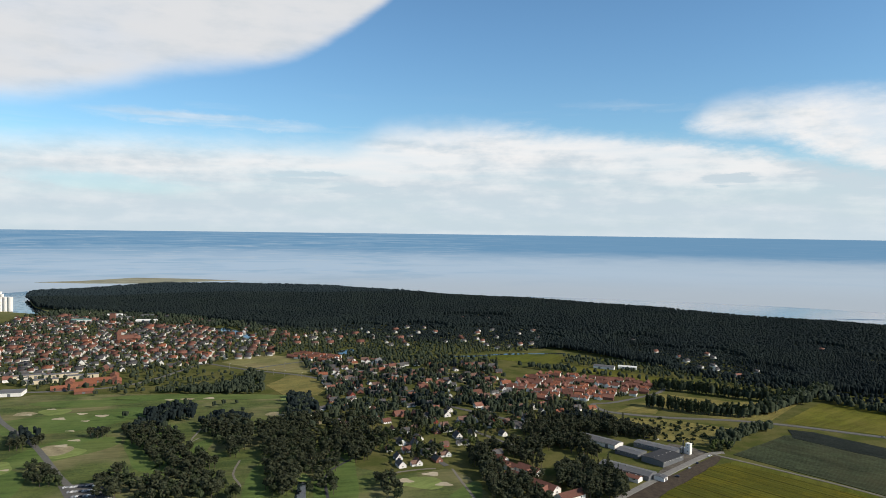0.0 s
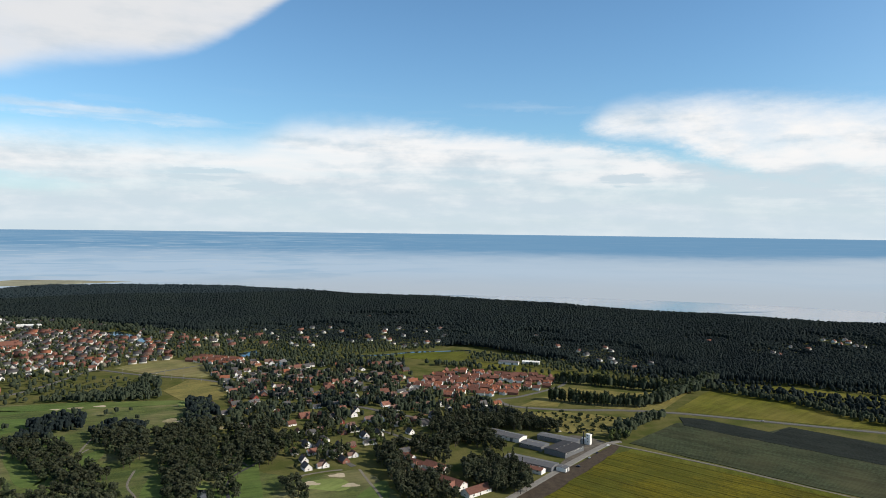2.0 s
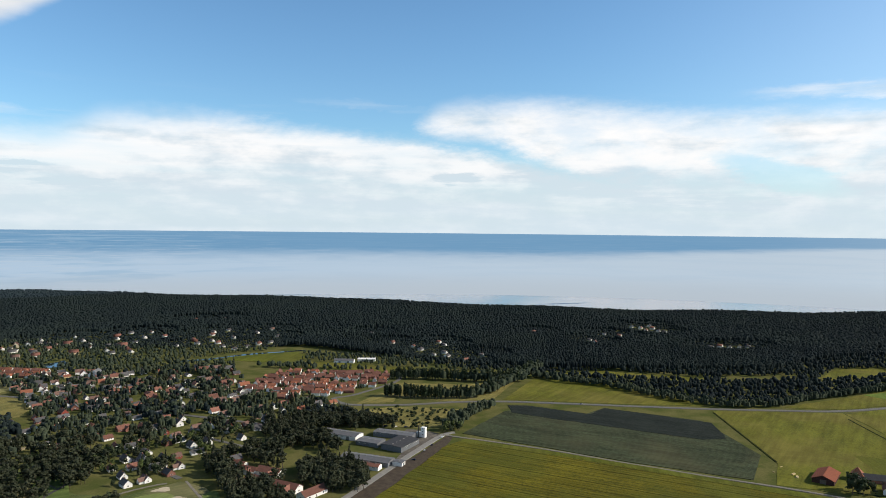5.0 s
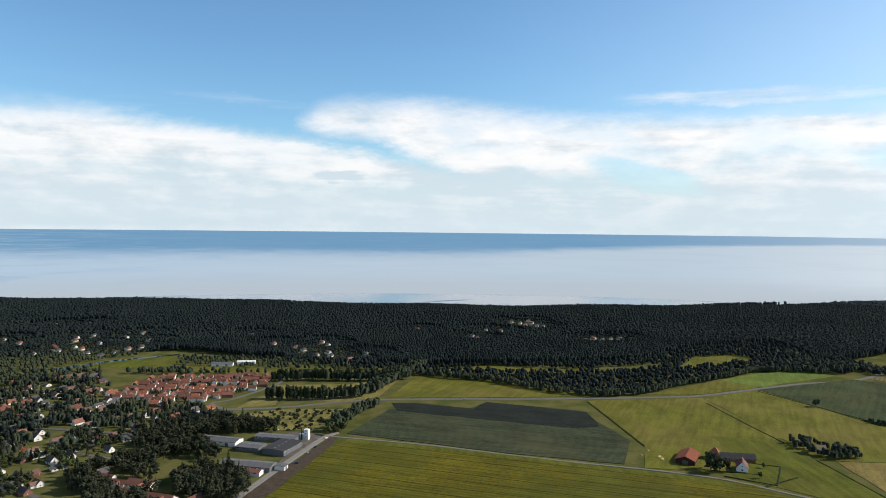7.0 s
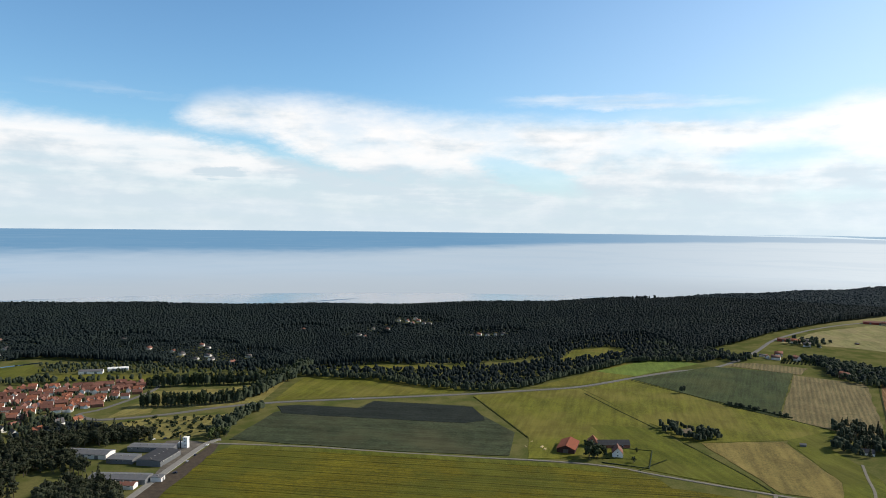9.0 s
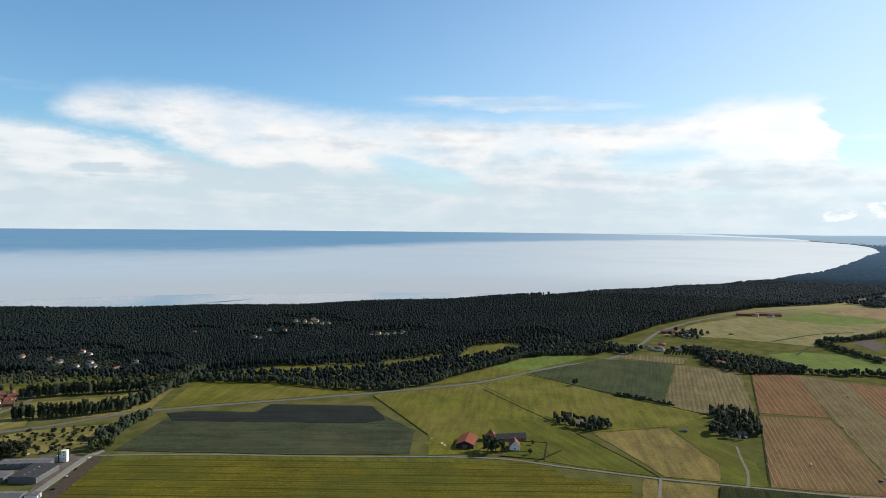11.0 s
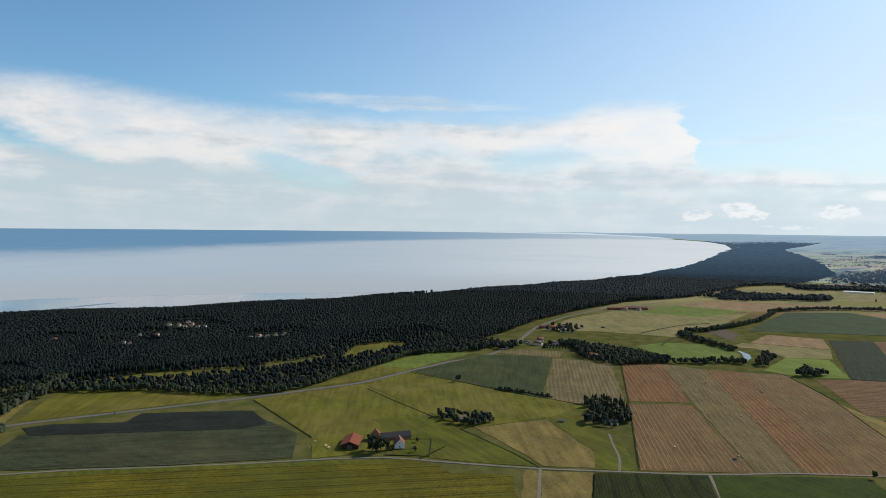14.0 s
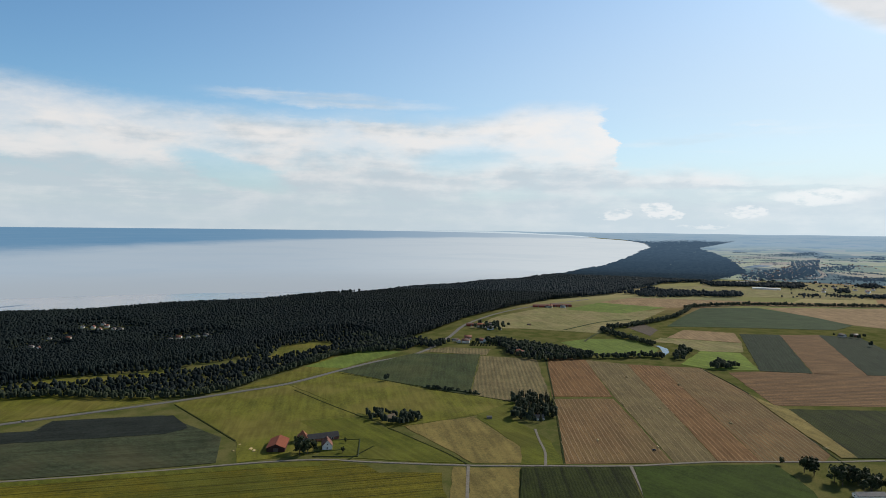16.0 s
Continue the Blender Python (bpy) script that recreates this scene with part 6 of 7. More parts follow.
road("golf_path", [(-94, 756), (-84, 702), (-105, 648), (-97, 594), (-81, 540)], 3.0, M["felt"], "dark golf path", 0.32, "path")
for line in ([(640, 694), (598, 601), (562, 522)], [(776, 614), (736, 528), (705, 456)], [(900, 624), (887, 525), (871, 446), (867, 371), (859, 323)], [(680, 404), (655, 354), (632, 309), (612, 277)],
             [(1200, 386), (921, 285), (657, 193)], [(1222, 126), (1056, 42), (814, -42), (788, -55)], [(617, 385), (567, 385)], [(594, 405), (556, 443)]):
    road("ditch", line, 2.3, M["corn"], "overgrown ditch along a field edge", 0.45, "ditch")


def bunker(x, y, rng):
    pts = []
    n, r = 14, rng.uniform(3.0, 5.2)
    turn, squash = rng.uniform(0, 6.28), rng.uniform(0.45, 0.8)
    for i in range(n):
        a = 6.283 * i / n
        k = r * (1 + 0.28 * math.sin(3 * a + turn) + rng.uniform(-0.08, 0.08))
        u, v = k * math.cos(a) * 1.5, k * math.sin(a) * squash
        pts.append((x + u, y + v * 1.3))
    slab("bunker", pts, 0.36, M["sand"], "pale sand bunker on the golf course", "bunker")


def lawn(name, x, y, rx, ry, turn, h, mat, label, category, seed):
    rng = random.Random(seed)
    c, s = math.cos(radians(turn)), math.sin(radians(turn))
    pts = []
    for i in range(28):
        a = 6.283 * i / 28
        k = 1 + 0.12 * math.sin(2 * a + seed) + 0.1 * math.sin(3 * a + seed * 2)
        u, v = rx * k * math.cos(a), ry * k * math.sin(a)
        pts.append((x + u * c - v * s, y + u * s + v * c))
    slab(name, pts, h, mat, label, category)


for i, (x, y, rx, ry, a) in enumerate(((-432, 810, 70, 32, 25), (-324, 932, 90, 14, 4), (-385, 702, 40, 26, 60), (-304, 729, 20, 60, 15), (-256, 675, 12, 46, -10), (-94, 634, 16, 62, 8), (-459, 891, 50, 14, 5), (-162, 621, 10, 40, 10), (20, 580, 10, 40, -15), (-405, 594, 30, 40, 20))):
    lawn("fairway", x, y, 1.35 * rx, 1.35 * ry, a, 0.27, M["fairway"], "mown green golf fairway", "fairway", i)
for i, (x, y, r) in enumerate(((-16, 625, 15), (-473, 848, 14), (-378, 695, 15), (-202, 932, 14), (-418, 643, 16), (-128, 634, 8))):
    lawn("putting_green", x, y, 1.3 * r, r * 1.1, 20 * i, 0.31, M["putting"], "smooth pale putting green", "putting green", 40 + i)
for i, (x, y, rx, ry) in enumerate(((-391, 703, 16, 9), (-503, 837, 14, 4), (-207, 852, 9, 4), (-180, 839, 14, 4), (-151, 813, 12, 4), (-348, 812, 6, 2), (-337, 920, 9, 3))):
    lawn("bare_patch", x, y, rx, ry * 2, 20, 0.33, M["worn_sand"], "worn sandy patch in golf rough", "bare ground", 60 + i)
for line in ([(-265, 721), (-270, 761), (-272, 794)], [(-176, 596), (-177, 612), (-192, 640), (-197, 679)], [(-103, 696), (-94, 682)], [(-265, 737), (-262, 750)]):
    road("golf_path", line, 2.2, M["gravel"], "sandy golf path", 0.34, "path")
bunker_rng = random.Random(3)
for x, y in ((-483, 860), (-451, 818), (-436, 841), (-408, 833), (-416, 810), (-412, 770), (-393, 717), (-406, 643), (-497, 833), (-359, 915), (-310, 927), (-32, 629), (-8, 648), (4, 622), (-194, 848), (-389, 736), (-182, 842)):
    bunker(x, y, bunker_rng)
slab("parking", [(-335, 605), (-306, 616), (-267, 575), (-300, 559)], 0.3, M["asphalt"], "asphalt golf car park", "car park")


# ---- cars ----
def make_car(label, paint):
    e = tagged(new("car"), label, "car", "parked cars")
    bm = bmesh.new()
    side = [(-2.1, 0.35), (2.1, 0.35), (2.15, 0.8), (1.2, 0.95), (0.5, 1.42), (-1.1, 1.45), (-1.9, 1.0), (-2.15, 0.85)]
    left = [bm.verts.new((x, -0.85, z)) for x, z in side]
    right = [bm.verts.new((x, 0.85, z)) for x, z in side]
    bm.faces.new(left)
    bm.faces.new(right[::-1])
    for i in range(len(side)):
        j = (i + 1) % len(side)
        bm.faces.new((left[j], left[i], right[i], right[j]))
    part("body", bm, paint, e)
    bm = bmesh.new()
    box(bm, -1.3, 0.6, -0.87, 0.87, 1.0, 1.32)
    part("side_windows", bm, M["glass"], e)
    for x in (-1.3, 1.3):
        for y in (-0.8, 0.8):
            bm = bmesh.new()
            bmesh.ops.create_cone(bm, segments=10, radius1=0.33, radius2=0.33, depth=0.22, cap_ends=True, matrix=pose(x, y, 0.33, 90))
            part("wheel", bm, M["tyre"], e)
    return e


CAR = Kind(make_car("dark car parked on asphalt", plain("dark_car_paint", (0.03, 0.035, 0.05), 0.25)), make_car("white car parked on asphalt", plain("white_car_paint", (0.7, 0.7, 0.7), 0.25)), make_car("silver car parked on asphalt", plain("silver_car_paint", (0.30, 0.31, 0.32), 0.25)))
car_rng = random.Random(9)
for row in range(4):
    for k in range(9):
        f = (k + 0.5) / 9.5
        CAR.put(car_rng, -328 + 9 * row + 27 * f, 600 - 10 * row + 8 * f, 1.0, 70, 0.3)
for x, y, a in ((502, 784, -25), (740, 122, -58), (277, 709, 40), (256, 686, 50), (243, 672, 50), (223, 648, 140), (-27, 729, -55), (40, 787, -40), (230, 770, 20), (240, 764, 20), (251, 759, 20)):
    CAR.put(car_rng, x, y, 1.0, a, 0.45)


def street_lamp():
    e = tagged(new("street_lamp"), "slim grey street lamp beside the road", "street lamp", "street lamps")
    bm = bmesh.new()
    bmesh.ops.create_cone(bm, segments=6, radius1=0.17, radius2=0.11, depth=9.0, cap_ends=True, matrix=pose(0, 0, 4.5))
    part("pole", bm, M["concrete"], e)
    bm = bmesh.new()
    box(bm, -0.1, 1.6, -0.07, 0.07, 8.9, 9.05)
    part("arm", bm, M["concrete"], e)
    bm = bmesh.new()
    box(bm, 1.2, 2.1, -0.22, 0.22, 8.74, 8.94)
    part("lamp_head", bm, M["white"], e)
    return e


LAMP = Kind(street_lamp())
for i, (x, y) in enumerate(((-348, 1127), (-316, 1103), (-289, 1087), (-266, 1084), (-247, 1076), (-219, 1065), (-189, 1052), (-162, 1045), (-140, 1034), (-284, 1118), (-262, 1142), (-227, 1154))):
    LAMP.put(random.Random(i), x + 5, y - 5, 1.0, 40)


def timber_stack(label):
    e = tagged(new("timber_stack"), label, "timber", "timber by the barn")
    for i in range(4):
        bm = bmesh.new()
        box(bm, -3.2 + 0.3 * (i % 2), 3.0 + 0.3 * (i % 2), -1.2 + 0.75 * i, -0.55 + 0.75 * i, 0.25, 1.0 + 0.2 * (i % 3))
        part("plank_bundle", bm, M["straw_bale"], e)
    return e


TIMBER = Kind(timber_stack("pale stack of sawn timber on grass"))
for i, (x, y, a) in enumerate(((549, 490, 20), (546, 483, 35), (555, 510, 10), (537, 502, 60))):
    TIMBER.put(random.Random(i), x, y, 0.9 if i < 2 else 0.5, a)
for line in ([(613, 433), (629, 410), (580, 381)], [(580, 381), (559, 421)]):
    road("hedge", line, 1.1, M["broad"], "clipped dark hedge round the farm garden", 0.9, "hedge", False)
road("hedge", [(876, 463), (880, 420), (876, 375)], 2.5, M["broad"], "rough hedge along a field edge", 1.8, "hedge", False)


# ---- straw: bales and swaths ----
def make_bale_stack():
    e = tagged(new("bale_row"), "row of round straw bales on stubble", "straw bales", "straw bales")
    for i in range(4):
        bm = bmesh.new()
        bmesh.ops.create_cone(bm, segments=14, radius1=0.8, radius2=0.8, depth=1.4, cap_ends=True, matrix=pose(1.5 * i - 2.2, 0, 0.78, 0, 90, 0))
        part("bale", bm, M["straw_bale"], e)
    return e


BALES = Kind(make_bale_stack())
for i, (x, y) in enumerate(((747, 182), (753, 120), (915, 189), (919, 144), (888, 58), (1072, 140), (1089, 219), (833, -39))):
    BALES.put(random.Random(i), x, y, 0.95, 18 + 5 * i, 0.2)
def swaths(poly, angle, gap, mat, label, z, wide=1.7, start=0, seed=1, clip=None):
    """Low ridges of cut straw lying in rows over a field."""
    rng = random.Random(seed)
    c, s = math.cos(radians(angle)), math.sin(radians(angle))
    uv = [(x * c + y * s, -x * s + y * c) for x, y in poly]
    v = min(q[1] for q in uv) + gap * 0.5
    verts, tris = [], []
    while v < max(q[1] for q in uv):
        cuts = sorted(a[0] + (v - a[1]) * (b[0] - a[0]) / (b[1] - a[1]) for a, b in zip(uv, uv[1:] + uv[:1]) if (a[1] > v) != (b[1] > v))
        for u0, u1 in zip(cuts[::2], cuts[1::2]):
            u0, u1 = u0 + 4, u1 - 4
            n = max(2, int((u1 - u0) / 9))
            base = len(verts)
            for i in range(n + 1):
                u = u0 + (u1 - u0) * i / n
                vv = v + rng.uniform(-0.25, 0.25)
                hw = wide * rng.uniform(0.35, 0.6)
                for off, hz in ((-hw, 0.0), (rng.uniform(-0.2, 0.2), rng.uniform(0.25, 0.5)), (hw, 0.0)):
                    verts.append((u * c - (vv + off) * s, u * s + (vv + off) * c, z + hz))
            for i in range(n):
                k = base + 3 * i
                for j in (0, 1):
                    tris += [(k + j, k + 3 + j, k + 4 + j), (k + j, k + 4 + j, k + 1 + j)]
        v += gap * rng.uniform(0.92, 1.08)
    big_mesh("straw_swaths", verts, tris, mat, label, "straw")


STRIPS = (
    ([(1212, 386), (1199, 313), (952, 211), (914, 285)], "orange_stubble", "orange stubble with rows of pale straw", 25, 6.4, "swath_orange"),
    ([(1199, 313), (1195, 240), (733, 59), (710, 97), (952, 208)], "olive_stubble", "olive stubble strip with faint straw rows", 22, 6.8, "swath_olive"),
    ([(1195, 240), (1206, 190), (753, 20), (733, 58)], "orange_stubble", "reddish stubble strip with straw rows", 21.5, 5.4, "swath_orange"),
    ([(1206, 190), (1222, 126), (1056, 42), (899, -12), (814, -42), (783, -35), (753, 19)], "stubble", "brown stubble with fine straw rows", 21, 5.2, "swath_olive"),
    ([(902, 279), (942, 208), (710, 99), (657, 193)], "stubble", "tan stubble with bright straw rows", 24, 5.0, "swath_pale"),
)
for i, (poly, mat, label, angle, gap, straw) in enumerate(STRIPS):
    slab("field", poly, 0.2 + 0.01 * i, M[mat], label, "field", 0.4)
    swaths(poly, angle, gap, M[straw], "rows of cut straw lying on stubble", 0.2 + 0.01 * i, 1.4, seed=i)
slab("grass_bank", [(1062, 47), (1008, 12), (995, -4), (813, -66), (805, -51), (899, -12)], 0.9, M["straw"], "dry grass bank between two fields", "bank", 0.6)


# ---- trees, place by place ----
GROVES = [
    ([(-358, 770), (-352, 815), (-313, 782), (-266, 722), (-211, 655), (-212, 633), (-232, 632), (-267, 653), (-309, 702)], 7.4, 1),
    ([(-356, 833), (-340, 868), (-312, 878), (-294, 818), (-339, 799)], 7.4, 2),
    ([(-282, 811), (-262, 845), (-235, 821), (-207, 765), (-196, 706), (-221, 714), (-263, 767)], 7.4, 3),
    ([(-387, 753), (-370, 768), (-358, 748), (-371, 733)], 7.5, 4),
    ([(-462, 744), (-450, 765), (-409, 726), (-405, 698), (-439, 697)], 8.5, 5),
    ([(-401, 672), (-370, 641), (-331, 605), (-348, 591), (-375, 620)], 8.5, 6),
    ([(-308, 608), (-297, 644), (-267, 606), (-266, 571), (-292, 576)], 8.0, 7),
    ([(-208, 782), (-170, 836), (-134, 747), (-136, 699), (-177, 698)], 7.4, 8),
    ([(-167, 664), (-144, 682), (-124, 651), (-132, 582), (-147, 580)], 7.4, 9),
    ([(-130, 757), (-100, 770), (-69, 711), (-74, 657), (-103, 701)], 7.4, 10),
    ([(-192, 840), (-189, 925), (-159, 884), (-154, 784)], 7.4, 11),
    ([(-269, 609), (-244, 624), (-200, 626), (-161, 580), (-250, 566)], 7.4, 12),
    ([(107, 832), (174, 865), (238, 779), (242, 752), (205, 779), (153, 775), (163, 706), (154, 684), (122, 741), (89, 779)], 7.6, 13),
    ([(115, 667), (155, 648), (166, 610), (153, 578), (100, 608)], 7.4, 14),
    ([(23, 694), (54, 736), (72, 717), (57, 690), (72, 621), (104, 571), (47, 570), (42, 620)], 7.6, 15),
    ([(151, 838), (189, 853), (240, 795), (246, 767), (201, 765), (163, 798)], 7.6, 16),
    ([(-47, 645), (-61, 630), (-42, 578), (-27, 579)], 8.0, 17),
    ([(-88, 770), (-57, 771), (-53, 721), (-77, 730)], 8.0, 18),
    ([(111, 796), (158, 819), (189, 736), (151, 736), (81, 702), (97, 749)], 7.6, 19),
]
GROVES += [
    ([(-254, 819), (-231, 833), (-190, 706), (-200, 680), (-213, 688)], 8.0, 53),
    ([(-189, 725), (-176, 767), (-134, 747), (-105, 710), (-92, 629), (-90, 589), (-111, 589), (-122, 643), (-134, 645), (-126, 589), (-148, 587)], 8.6, 54),
    ([(-208, 933), (-182, 950), (-143, 837), (-138, 768), (-167, 788)], 8.6, 55),
    ([(-139, 813), (-84, 828), (-59, 730), (-78, 684), (-104, 710)], 9.0, 56),
    ([(39, 716), (73, 736), (107, 718), (89, 593), (45, 591)], 7.8, 14),
    ([(109, 644), (134, 676), (165, 670), (177, 639), (162, 595), (108, 593)], 7.4, 15),
]
slab("meadow", [(310, 987), (400, 942), (495, 948), (406, 850), (354, 848), (274, 906)], 0.2, M["scrub"], "dry yellow meadow between planted tree rows", "meadow", 0.6)
for poly, gap, seed in GROVES:
    grove(poly, gap * (1.0 if seed in (13, 14, 15, 16, 19) else 1.1), [PINE, PINE, PINE, SPRUCE] if seed in (13, 14, 15, 16, 19) else [PINE, PINE, PINE, BROAD], seed, (0.8, 1.2))
grove(SUBURB, 6.8, [BROAD, BROAD, PINE, BROAD, SPRUCE, PALE], 21, (0.4, 1.1), 0.5, 14.0)
grove([(-62, 957), (0, 960), (30, 900), (-28, 869)], 9.0, [BROAD, PINE], 22)
grove([(-394, 946), (-359, 975), (-269, 998), (-244, 964), (-263, 949)], 8.0, [BROAD], 23)
grove([(-304, 977), (-304, 1095), (-273, 1075), (-250, 1017)], 10.0, [BROAD, PALE], 24)
grove([(699, 458), (718, 448), (737, 452), (730, 425), (742, 404), (734, 381), (690, 394)], 7.5, [BROAD], 25, (0.6, 1.05))
grove([(869, 327), (902, 319), (887, 282), (813, 248), (782, 255), (774, 294), (814, 300)], 8.5, [BROAD, BROAD, SPRUCE], 26)
grove([(728, -48), (745, -48), (750, -70), (722, -84), (712, -66)], 7.4, [BROAD], 28, (0.9, 1.3))
tree_row([(317, 1011), (371, 990), (410, 965), (448, 945), (486, 932)], 4.4, [ROWTREE, ROWTREE, BROAD], 31, (1.15, 1.5), 3, 6)
tree_row([(275, 913), (305, 891), (336, 876), (387, 863)], 4.4, [ROWTREE, ROWTREE, BROAD], 32, (1.15, 1.5), 3, 6)
tree_row([(405, 876), (448, 915), (502, 960), (551, 999)], 4.8, [ROWTREE, BROAD, BROAD], 33, (1.1, 1.5), 4, 6)
tree_row([(294, 726), (320, 765), (348, 788), (374, 807)], 5.5, [BROAD, BROAD, PALE], 34, (0.8, 1.25), 3, 8)
tree_row([(531, 956), (560, 911), (605, 852), (632, 779), (672, 720), (714, 697), (756, 694), (824, 702), (946, 707), (1034, 709), (1120, 648)], 6.5, [BROAD], 35, (0.7, 1.05), 3, 8)
tree_row([(876, 456), (878, 418), (876, 381)], 4.0, [BROAD, BUSH], 36, (0.4, 0.6), 2, 4)
tree_row([(1237, 267), (1278, 227), (1282, 197)], 6.0, [BROAD], 37, (0.5, 1.1), 3, 7)
tree_row([(1161, 371), (1202, 324), (1237, 277)], 7.0, [BROAD], 47, (0.7, 1.0), 2, 8)
tree_row([(1566, 370), (1500, 324), (1447, 267), (1412, 234)], 6.0, [BROAD], 38, (0.5, 1.1), 3, 7)
tree_row([(1600, 364), (1669, 321), (1779, 286), (1928, 252), (2111, 246)], 6.5, [BROAD], 39, (0.55, 1.2), 3, 8)
tree_row([(2111, 246), (2157, 250), (2298, 135), (2377, -19), (2438, -174), (2518, -328)], 7.0, [BROAD], 40, (0.55, 1.2), 3, 8)
grove([(1260, 176), (1418, 186), (1368, 150), (1281, 159)], 10.0, [BROAD], 41)
grove([(1215, 113), (1277, 100), (1258, 68), (1226, 81)], 8.0, [BROAD], 42, (0.9, 1.3))
grove([(1262, 613), (1266, 552), (1322, 526), (1273, 437), (1246, 363), (1238, 298), (1142, 382), (1168, 444), (1270, 506)], 9.5, [BROAD, BROAD, PINE], 43, (0.9, 1.25), 0.5)
grove([(1034, 714), (1174, 734), (1211, 664), (1188, 648), (1120, 664), (1066, 690)], 8.5, [BROAD, PINE], 49, (0.8, 1.15))
grove([(1185, 805), (1378, 768), (1431, 705), (1315, 695), (1202, 709)], 10.0, [BROAD, PINE], 50, (0.8, 1.1))
grove([(1301, 518), (1291, 443), (1264, 367), (1227, 296), (1208, 351), (1220, 420), (1239, 482)], 8.5, [BROAD], 51, (0.9, 1.25))
grove([(1188, 629), (1262, 605), (1215, 587), (1148, 602)], 9.5, [BROAD, PINE], 52, (0.8, 1.1))
for k in range(6):
    x, y = 1228 + 9.5 * k, 545 + 3.2 * k
    tree_row([(x, y), (x + 13, y - 22), (x + 27, y - 45)], 5.0, [BUSH], 80 + k, (0.9, 1.1), 1, 0.6)
grove([(1503, 662), (1539, 580), (1431, 567), (1444, 634)], 13.0, [BROAD], 44, (0.9, 1.2), 2.0)
grove([(1120, 634), (1161, 702), (1249, 702), (1215, 614)], 9.0, [BROAD, PINE], 48)
grove([(198, 853), (271, 852), (346, 811), (364, 818), (293, 751), (248, 759)], 9.5, [BUSH], 45, (0.6, 1.5))
grove([(-406, 945), (-401, 1088), (-321, 1094), (-274, 1015), (-298, 961)], 12.0, [BUSH, BUSH, PALE], 46, (0.5, 0.9))
one = random.Random(77)
for x, y, s in ((-228, 833, 0.7), (-246, 859, 0.7), (-377, 826, 0.9), (-265, 899, 0.6), (-288, 879, 0.8), (-279, 890, 0.8), (888, 531, 1.15), (556, 434, 1.75), (566, 441, 1.6), (573, 430, 1.35), (563, 430, 1.5), (612, 417, 0.55), (583, 401, 0.6), (-466, 932, 0.8), (270, 741, 0.6), (259, 756, 0.7), (1621, -156, 1.1), (1729, -131, 1.0), (1719, -143, 1.1), (1753, -156, 1.0), (1746, -98, 0.7), (741, -16, 1.7), (744, -24, 1.5), (735, -24, 1.4), (724, -40, 1.9), (730, -47, 1.7), (718, -46, 1.5), (738, -56, 1.5), (715, -68, 1.6), (708, -62, 1.2), (756, 3, 0.8)):
    BROAD.put(one, x, y, s)


GLADES = [[(61, 1257), (126, 1291), (215, 1291), (228, 1224), (174, 1195)], [(204, 1197), (266, 1166), (340, 1099), (425, 1044), (500, 987), (412, 1010), (321, 1065), (213, 1145)], [(-1, 1249), (72, 1293), (170, 1318), (232, 1268), (166, 1269), (70, 1249)], [(-209, 1296), (-169, 1330), (-151, 1276), (-186, 1256)], [(-398, 1418), (-486, 1512), (-543, 1565), (-494, 1593), (-412, 1507), (-344, 1389)],
          [(555, 972), (657, 960), (787, 855), (757, 836), (664, 905)], [(932, 794), (1040, 848), (1119, 825), (1116, 776), (1000, 770)], [(810, 864), (932, 824), (891, 796), (783, 824)]]


def far_trees(poly, spacing, seed, mat, label, gap=2.5, h=(6.0, 11.0), wide=3.2):
    """Trees too far off to tell apart one by one."""
    rng = np.random.default_rng(seed)
    x, y = scatter(poly, spacing, rng)
    keep = free(x, y, gap)
    for hole in GLADES + OPEN_GROUND:
        keep &= ~inside(hole, x, y)
    x, y = x[keep], y[keep]
    hh = rng.uniform(*h, len(x))
    v, t = canopy(x, y, hh, wide * rng.uniform(0.6, 1.2, len(x)) * hh / 9, rng, 3)
    big_mesh("tree_belt", far(v), t, mat, label, "trees", smooth=True)


far_trees(OLD_TOWN, 10.0, 61, M["garden_woods"], "garden trees between town houses", 2.0, (3.5, 9.5), 3.4)
far_trees([(-1020, 1690), (-1010, 1850), (-856, 1815), (-647, 1765), (-436, 1618), (-371, 1440), (-598, 1600), (-786, 1645), (-940, 1740)], 8.5, 60, M["garden_woods"], "trees between the town and the wood", 1.0, (6.0, 12.0), 3.8)
far_trees([(-446, 1620), (-162, 1526), (81, 1377), (338, 1202), (446, 1107), (338, 1080), (202, 1215), (-40, 1269), (-243, 1256), (-290, 1249), (-371, 1432)], 8.0, 62, M["garden_woods"], "belt of trees between river and wood", 4.0, (4.5, 9.0))
far_trees([(-594, 1080), (-478, 1100), (-417, 1148), (-378, 1174), (-405, 945), (-446, 932), (-554, 945), (-634, 986)], 13.5, 63, M["garden_woods"], "trees round the school")
far_trees(ESTATE, 8.0, 64, M["garden_woods"], "small trees in the estate courts", 1.0, (4.0, 7.0), 3.0)
far_trees([(-225, 1145), (-270, 1256), (-162, 1296), (81, 1222), (96, 1189), (-78, 1179), (-161, 1224)], 9.0, 65, M["garden_woods"], "trees along the river gardens")
far_trees([(115, 1176), (198, 1162), (258, 1129), (405, 1066), (500, 996), (405, 1019), (242, 1102), (167, 1142)], 7.5, 66, M["garden_woods"], "hedge of trees behind the estate", 1.0)
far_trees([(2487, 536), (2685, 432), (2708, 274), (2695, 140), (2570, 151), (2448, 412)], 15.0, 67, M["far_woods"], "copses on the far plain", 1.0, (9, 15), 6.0)
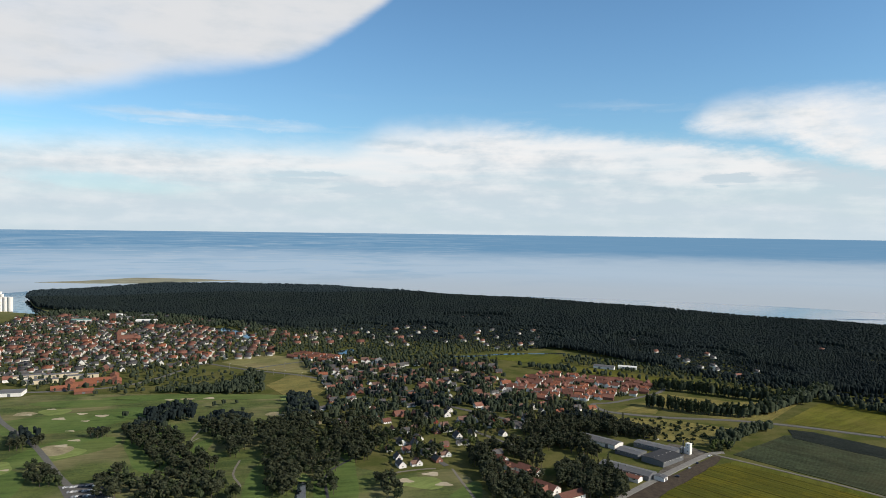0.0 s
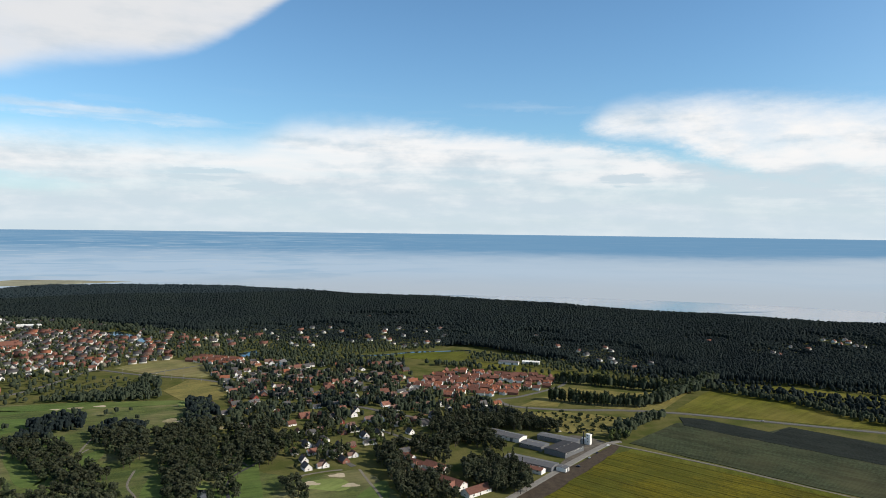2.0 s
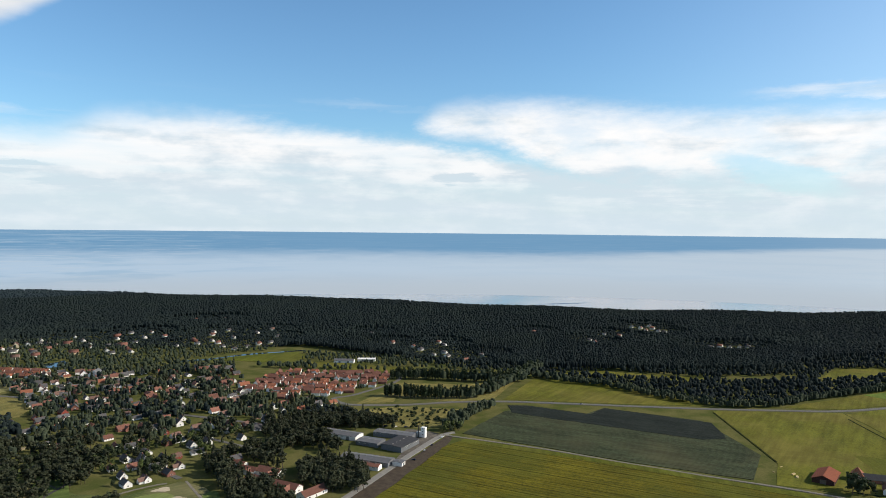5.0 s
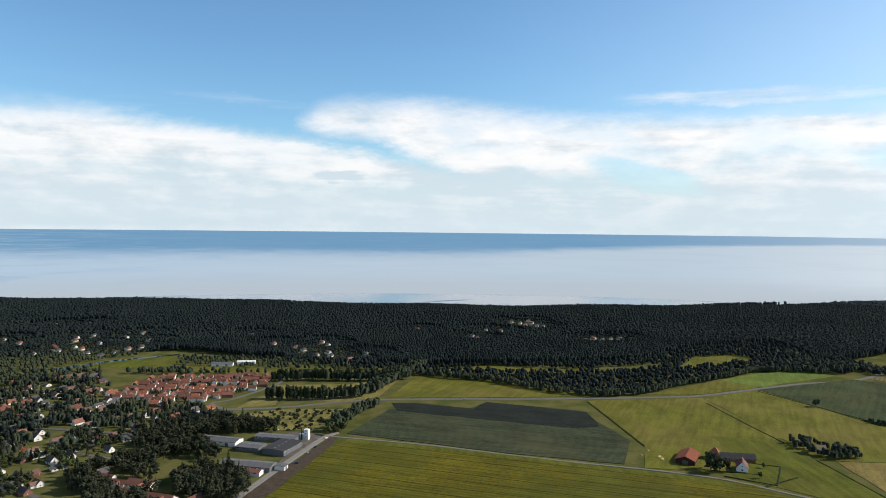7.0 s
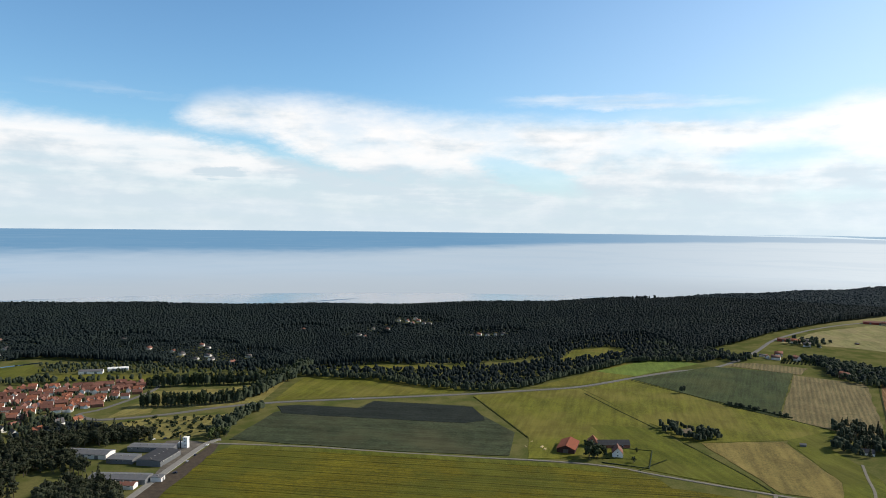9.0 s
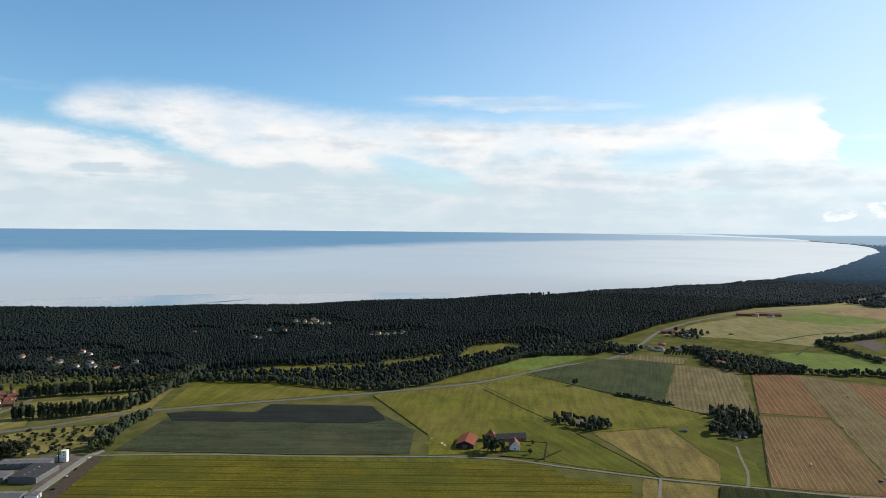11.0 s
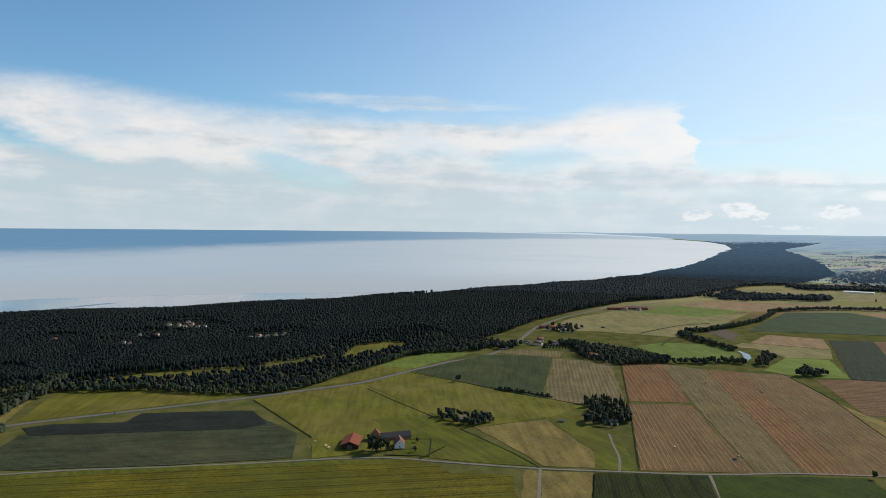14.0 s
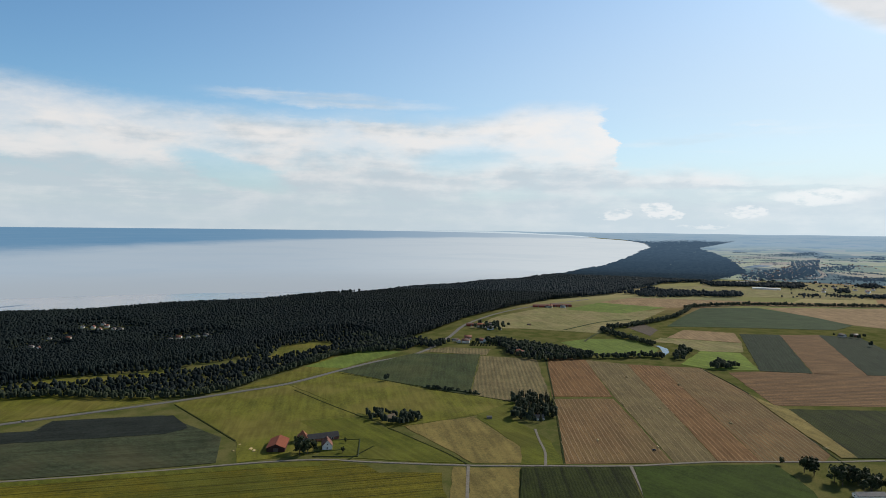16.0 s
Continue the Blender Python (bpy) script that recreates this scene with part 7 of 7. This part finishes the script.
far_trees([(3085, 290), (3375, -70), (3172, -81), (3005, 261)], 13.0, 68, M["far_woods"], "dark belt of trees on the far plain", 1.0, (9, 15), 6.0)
far_trees([(3448, 190), (4136, 19), (4887, -136), (4008, -162), (3602, -31)], 30.0, 69, M["haze_woods"], "trees of a distant village", 1.0, (9, 14), 9.0)
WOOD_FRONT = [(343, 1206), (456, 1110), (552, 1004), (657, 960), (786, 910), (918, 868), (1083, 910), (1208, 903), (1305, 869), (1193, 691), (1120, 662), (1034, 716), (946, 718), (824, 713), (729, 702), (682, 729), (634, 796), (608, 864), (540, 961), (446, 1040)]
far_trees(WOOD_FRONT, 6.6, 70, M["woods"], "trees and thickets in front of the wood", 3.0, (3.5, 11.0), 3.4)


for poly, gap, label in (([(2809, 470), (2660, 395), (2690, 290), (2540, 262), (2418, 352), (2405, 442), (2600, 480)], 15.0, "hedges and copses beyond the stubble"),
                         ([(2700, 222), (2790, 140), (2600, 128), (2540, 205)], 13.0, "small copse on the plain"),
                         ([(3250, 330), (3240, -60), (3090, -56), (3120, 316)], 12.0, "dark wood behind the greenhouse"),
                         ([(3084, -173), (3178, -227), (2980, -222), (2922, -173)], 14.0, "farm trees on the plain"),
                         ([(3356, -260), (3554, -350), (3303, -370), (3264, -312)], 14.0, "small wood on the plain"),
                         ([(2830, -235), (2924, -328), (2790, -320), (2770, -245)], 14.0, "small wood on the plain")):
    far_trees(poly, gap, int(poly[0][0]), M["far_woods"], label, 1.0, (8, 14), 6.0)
# these woods glow in the painted haze colour as well
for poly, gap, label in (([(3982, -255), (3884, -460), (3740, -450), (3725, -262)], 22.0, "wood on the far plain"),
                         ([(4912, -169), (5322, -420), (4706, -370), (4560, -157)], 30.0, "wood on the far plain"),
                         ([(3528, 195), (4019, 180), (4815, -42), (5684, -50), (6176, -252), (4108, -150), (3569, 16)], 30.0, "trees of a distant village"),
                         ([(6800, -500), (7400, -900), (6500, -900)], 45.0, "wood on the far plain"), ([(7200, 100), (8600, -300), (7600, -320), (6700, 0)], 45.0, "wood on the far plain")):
    far_trees(poly, gap, int(poly[0][0]), M["haze_woods"], label, 1.0, (8, 14), 9.0)


def far_strip(name, line, width, z, mat, label, category):
    """A thin sheet along a line on the far plain."""
    left, right = [], []
    line = smooth_line(line, 60.0)
    for i, (x, y) in enumerate(line):
        a, b = line[max(0, i - 1)], line[min(len(line) - 1, i + 1)]
        s = math.hypot(b[0] - a[0], b[1] - a[1]) or 1.0
        nx, ny = -(b[1] - a[1]) / s * width / 2, (b[0] - a[0]) / s * width / 2
        left.append((x + nx, y + ny, z))
        right.append((x - nx, y - ny, z))
    k = len(line)
    tagged(mesh_object(name, far(left + right), [(i, k + i, k + i + 1, i + 1) for i in range(k - 1)], mat), label, category, "", "structure")


far_strip("far_road", [(6410, -245), (4929, -191), (4286, -188), (4023, -183), (3799, -130), (3611, 16), (3328, 195)], 26.0, 3.0, M["pale_asphalt"], "pale country road over the far plain", "road")
far_strip("lake", [(4650, 240), (4760, 170), (5040, 110)], 110.0, 3.0, M["water"], "bright narrow lake on the far plain", "lake")
far_strip("lake", [(5320, 290), (5420, 230)], 120.0, 3.0, M["water"], "small bright lake beside the forest", "lake")


def far_plain():
    """Tree lines, small woods and villages over the plain beyond the fields."""
    rng = np.random.default_rng(91)
    xs, ys = [], []
    for k in range(120):
        r, a = (2630 + 850 * rng.uniform()) if k < 18 else 3500 + 4500 * rng.uniform(), radians(rng.uniform(82.5, 118))
        if r < 3500 and a < radians(88):
            continue
        cx, cy = r * math.sin(a), r * math.cos(a)
        turn = radians(rng.choice((24, -64)) + rng.uniform(-12, 12))
        n = int(rng.uniform(19, 81))
        u, v = rng.uniform(-1, 1, n) * rng.uniform(81, 324), rng.normal(0, 1, n) * rng.choice((4, 6, 26))
        xs.append(cx + u * math.cos(turn) - v * math.sin(turn))
        ys.append(cy + u * math.sin(turn) + v * math.cos(turn))
    x, y = np.concatenate(xs), np.concatenate(ys)
    h = rng.uniform(6, 12, len(x))
    for low, high, mat, label in ((0, 3500, "far_woods", "tree lines and small woods on the plain"), (3500, 1e9, "haze_woods", "tree lines and small woods on the far plain")):
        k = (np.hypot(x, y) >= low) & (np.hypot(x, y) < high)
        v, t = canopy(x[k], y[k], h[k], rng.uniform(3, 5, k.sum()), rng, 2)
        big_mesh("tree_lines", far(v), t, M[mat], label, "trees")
    # villages
    bm_v, bm_t, roofs = [], [], []
    for cx, cy, n in ((3713, 81, 60), (4185, -27, 70), (4725, -81, 50), (3375, 567, 14), (5670, 405, 30), (3240, -243, 12), (5265, -405, 30)):
        for _ in range(n):
            x, y, a = cx + rng.normal(0, 176), cy + rng.normal(0, 81), rng.uniform(0, 3.14)
            l, w, hh = rng.uniform(5, 9), rng.uniform(4, 5), rng.uniform(3.5, 5)
            p = [(-l, -w, 0), (l, -w, 0), (l, w, 0), (-l, w, 0), (-l, -w, hh), (l, -w, hh), (l, w, hh), (-l, w, hh), (-l, 0, hh + 3.5), (l, 0, hh + 3.5)]
            k = len(bm_v)
            bm_v += [(x + q[0] * math.cos(a) - q[1] * math.sin(a), y + q[0] * math.sin(a) + q[1] * math.cos(a), q[2]) for q in p]
            for f in ((0, 1, 5), (0, 5, 4), (2, 3, 7), (2, 7, 6), (1, 2, 6), (1, 6, 5), (5, 6, 9), (3, 0, 4), (3, 4, 7), (4, 8, 7)):
                bm_t.append(tuple(k + i for i in f))
                roofs.append(0)
            for f in ((4, 5, 9), (4, 9, 8), (6, 7, 8), (6, 8, 9)):
                bm_t.append(tuple(k + i for i in f))
                roofs.append(1)
    ob = big_mesh("village_houses", far(bm_v), bm_t, M["white"], "pale houses of distant villages", "houses")
    ob.data.materials.append(M["brown_tile"])
    ob.data.polygons.foreach_set("material_index", np.array(roofs, np.int32))


far_plain()
grow_wood()
set_all()
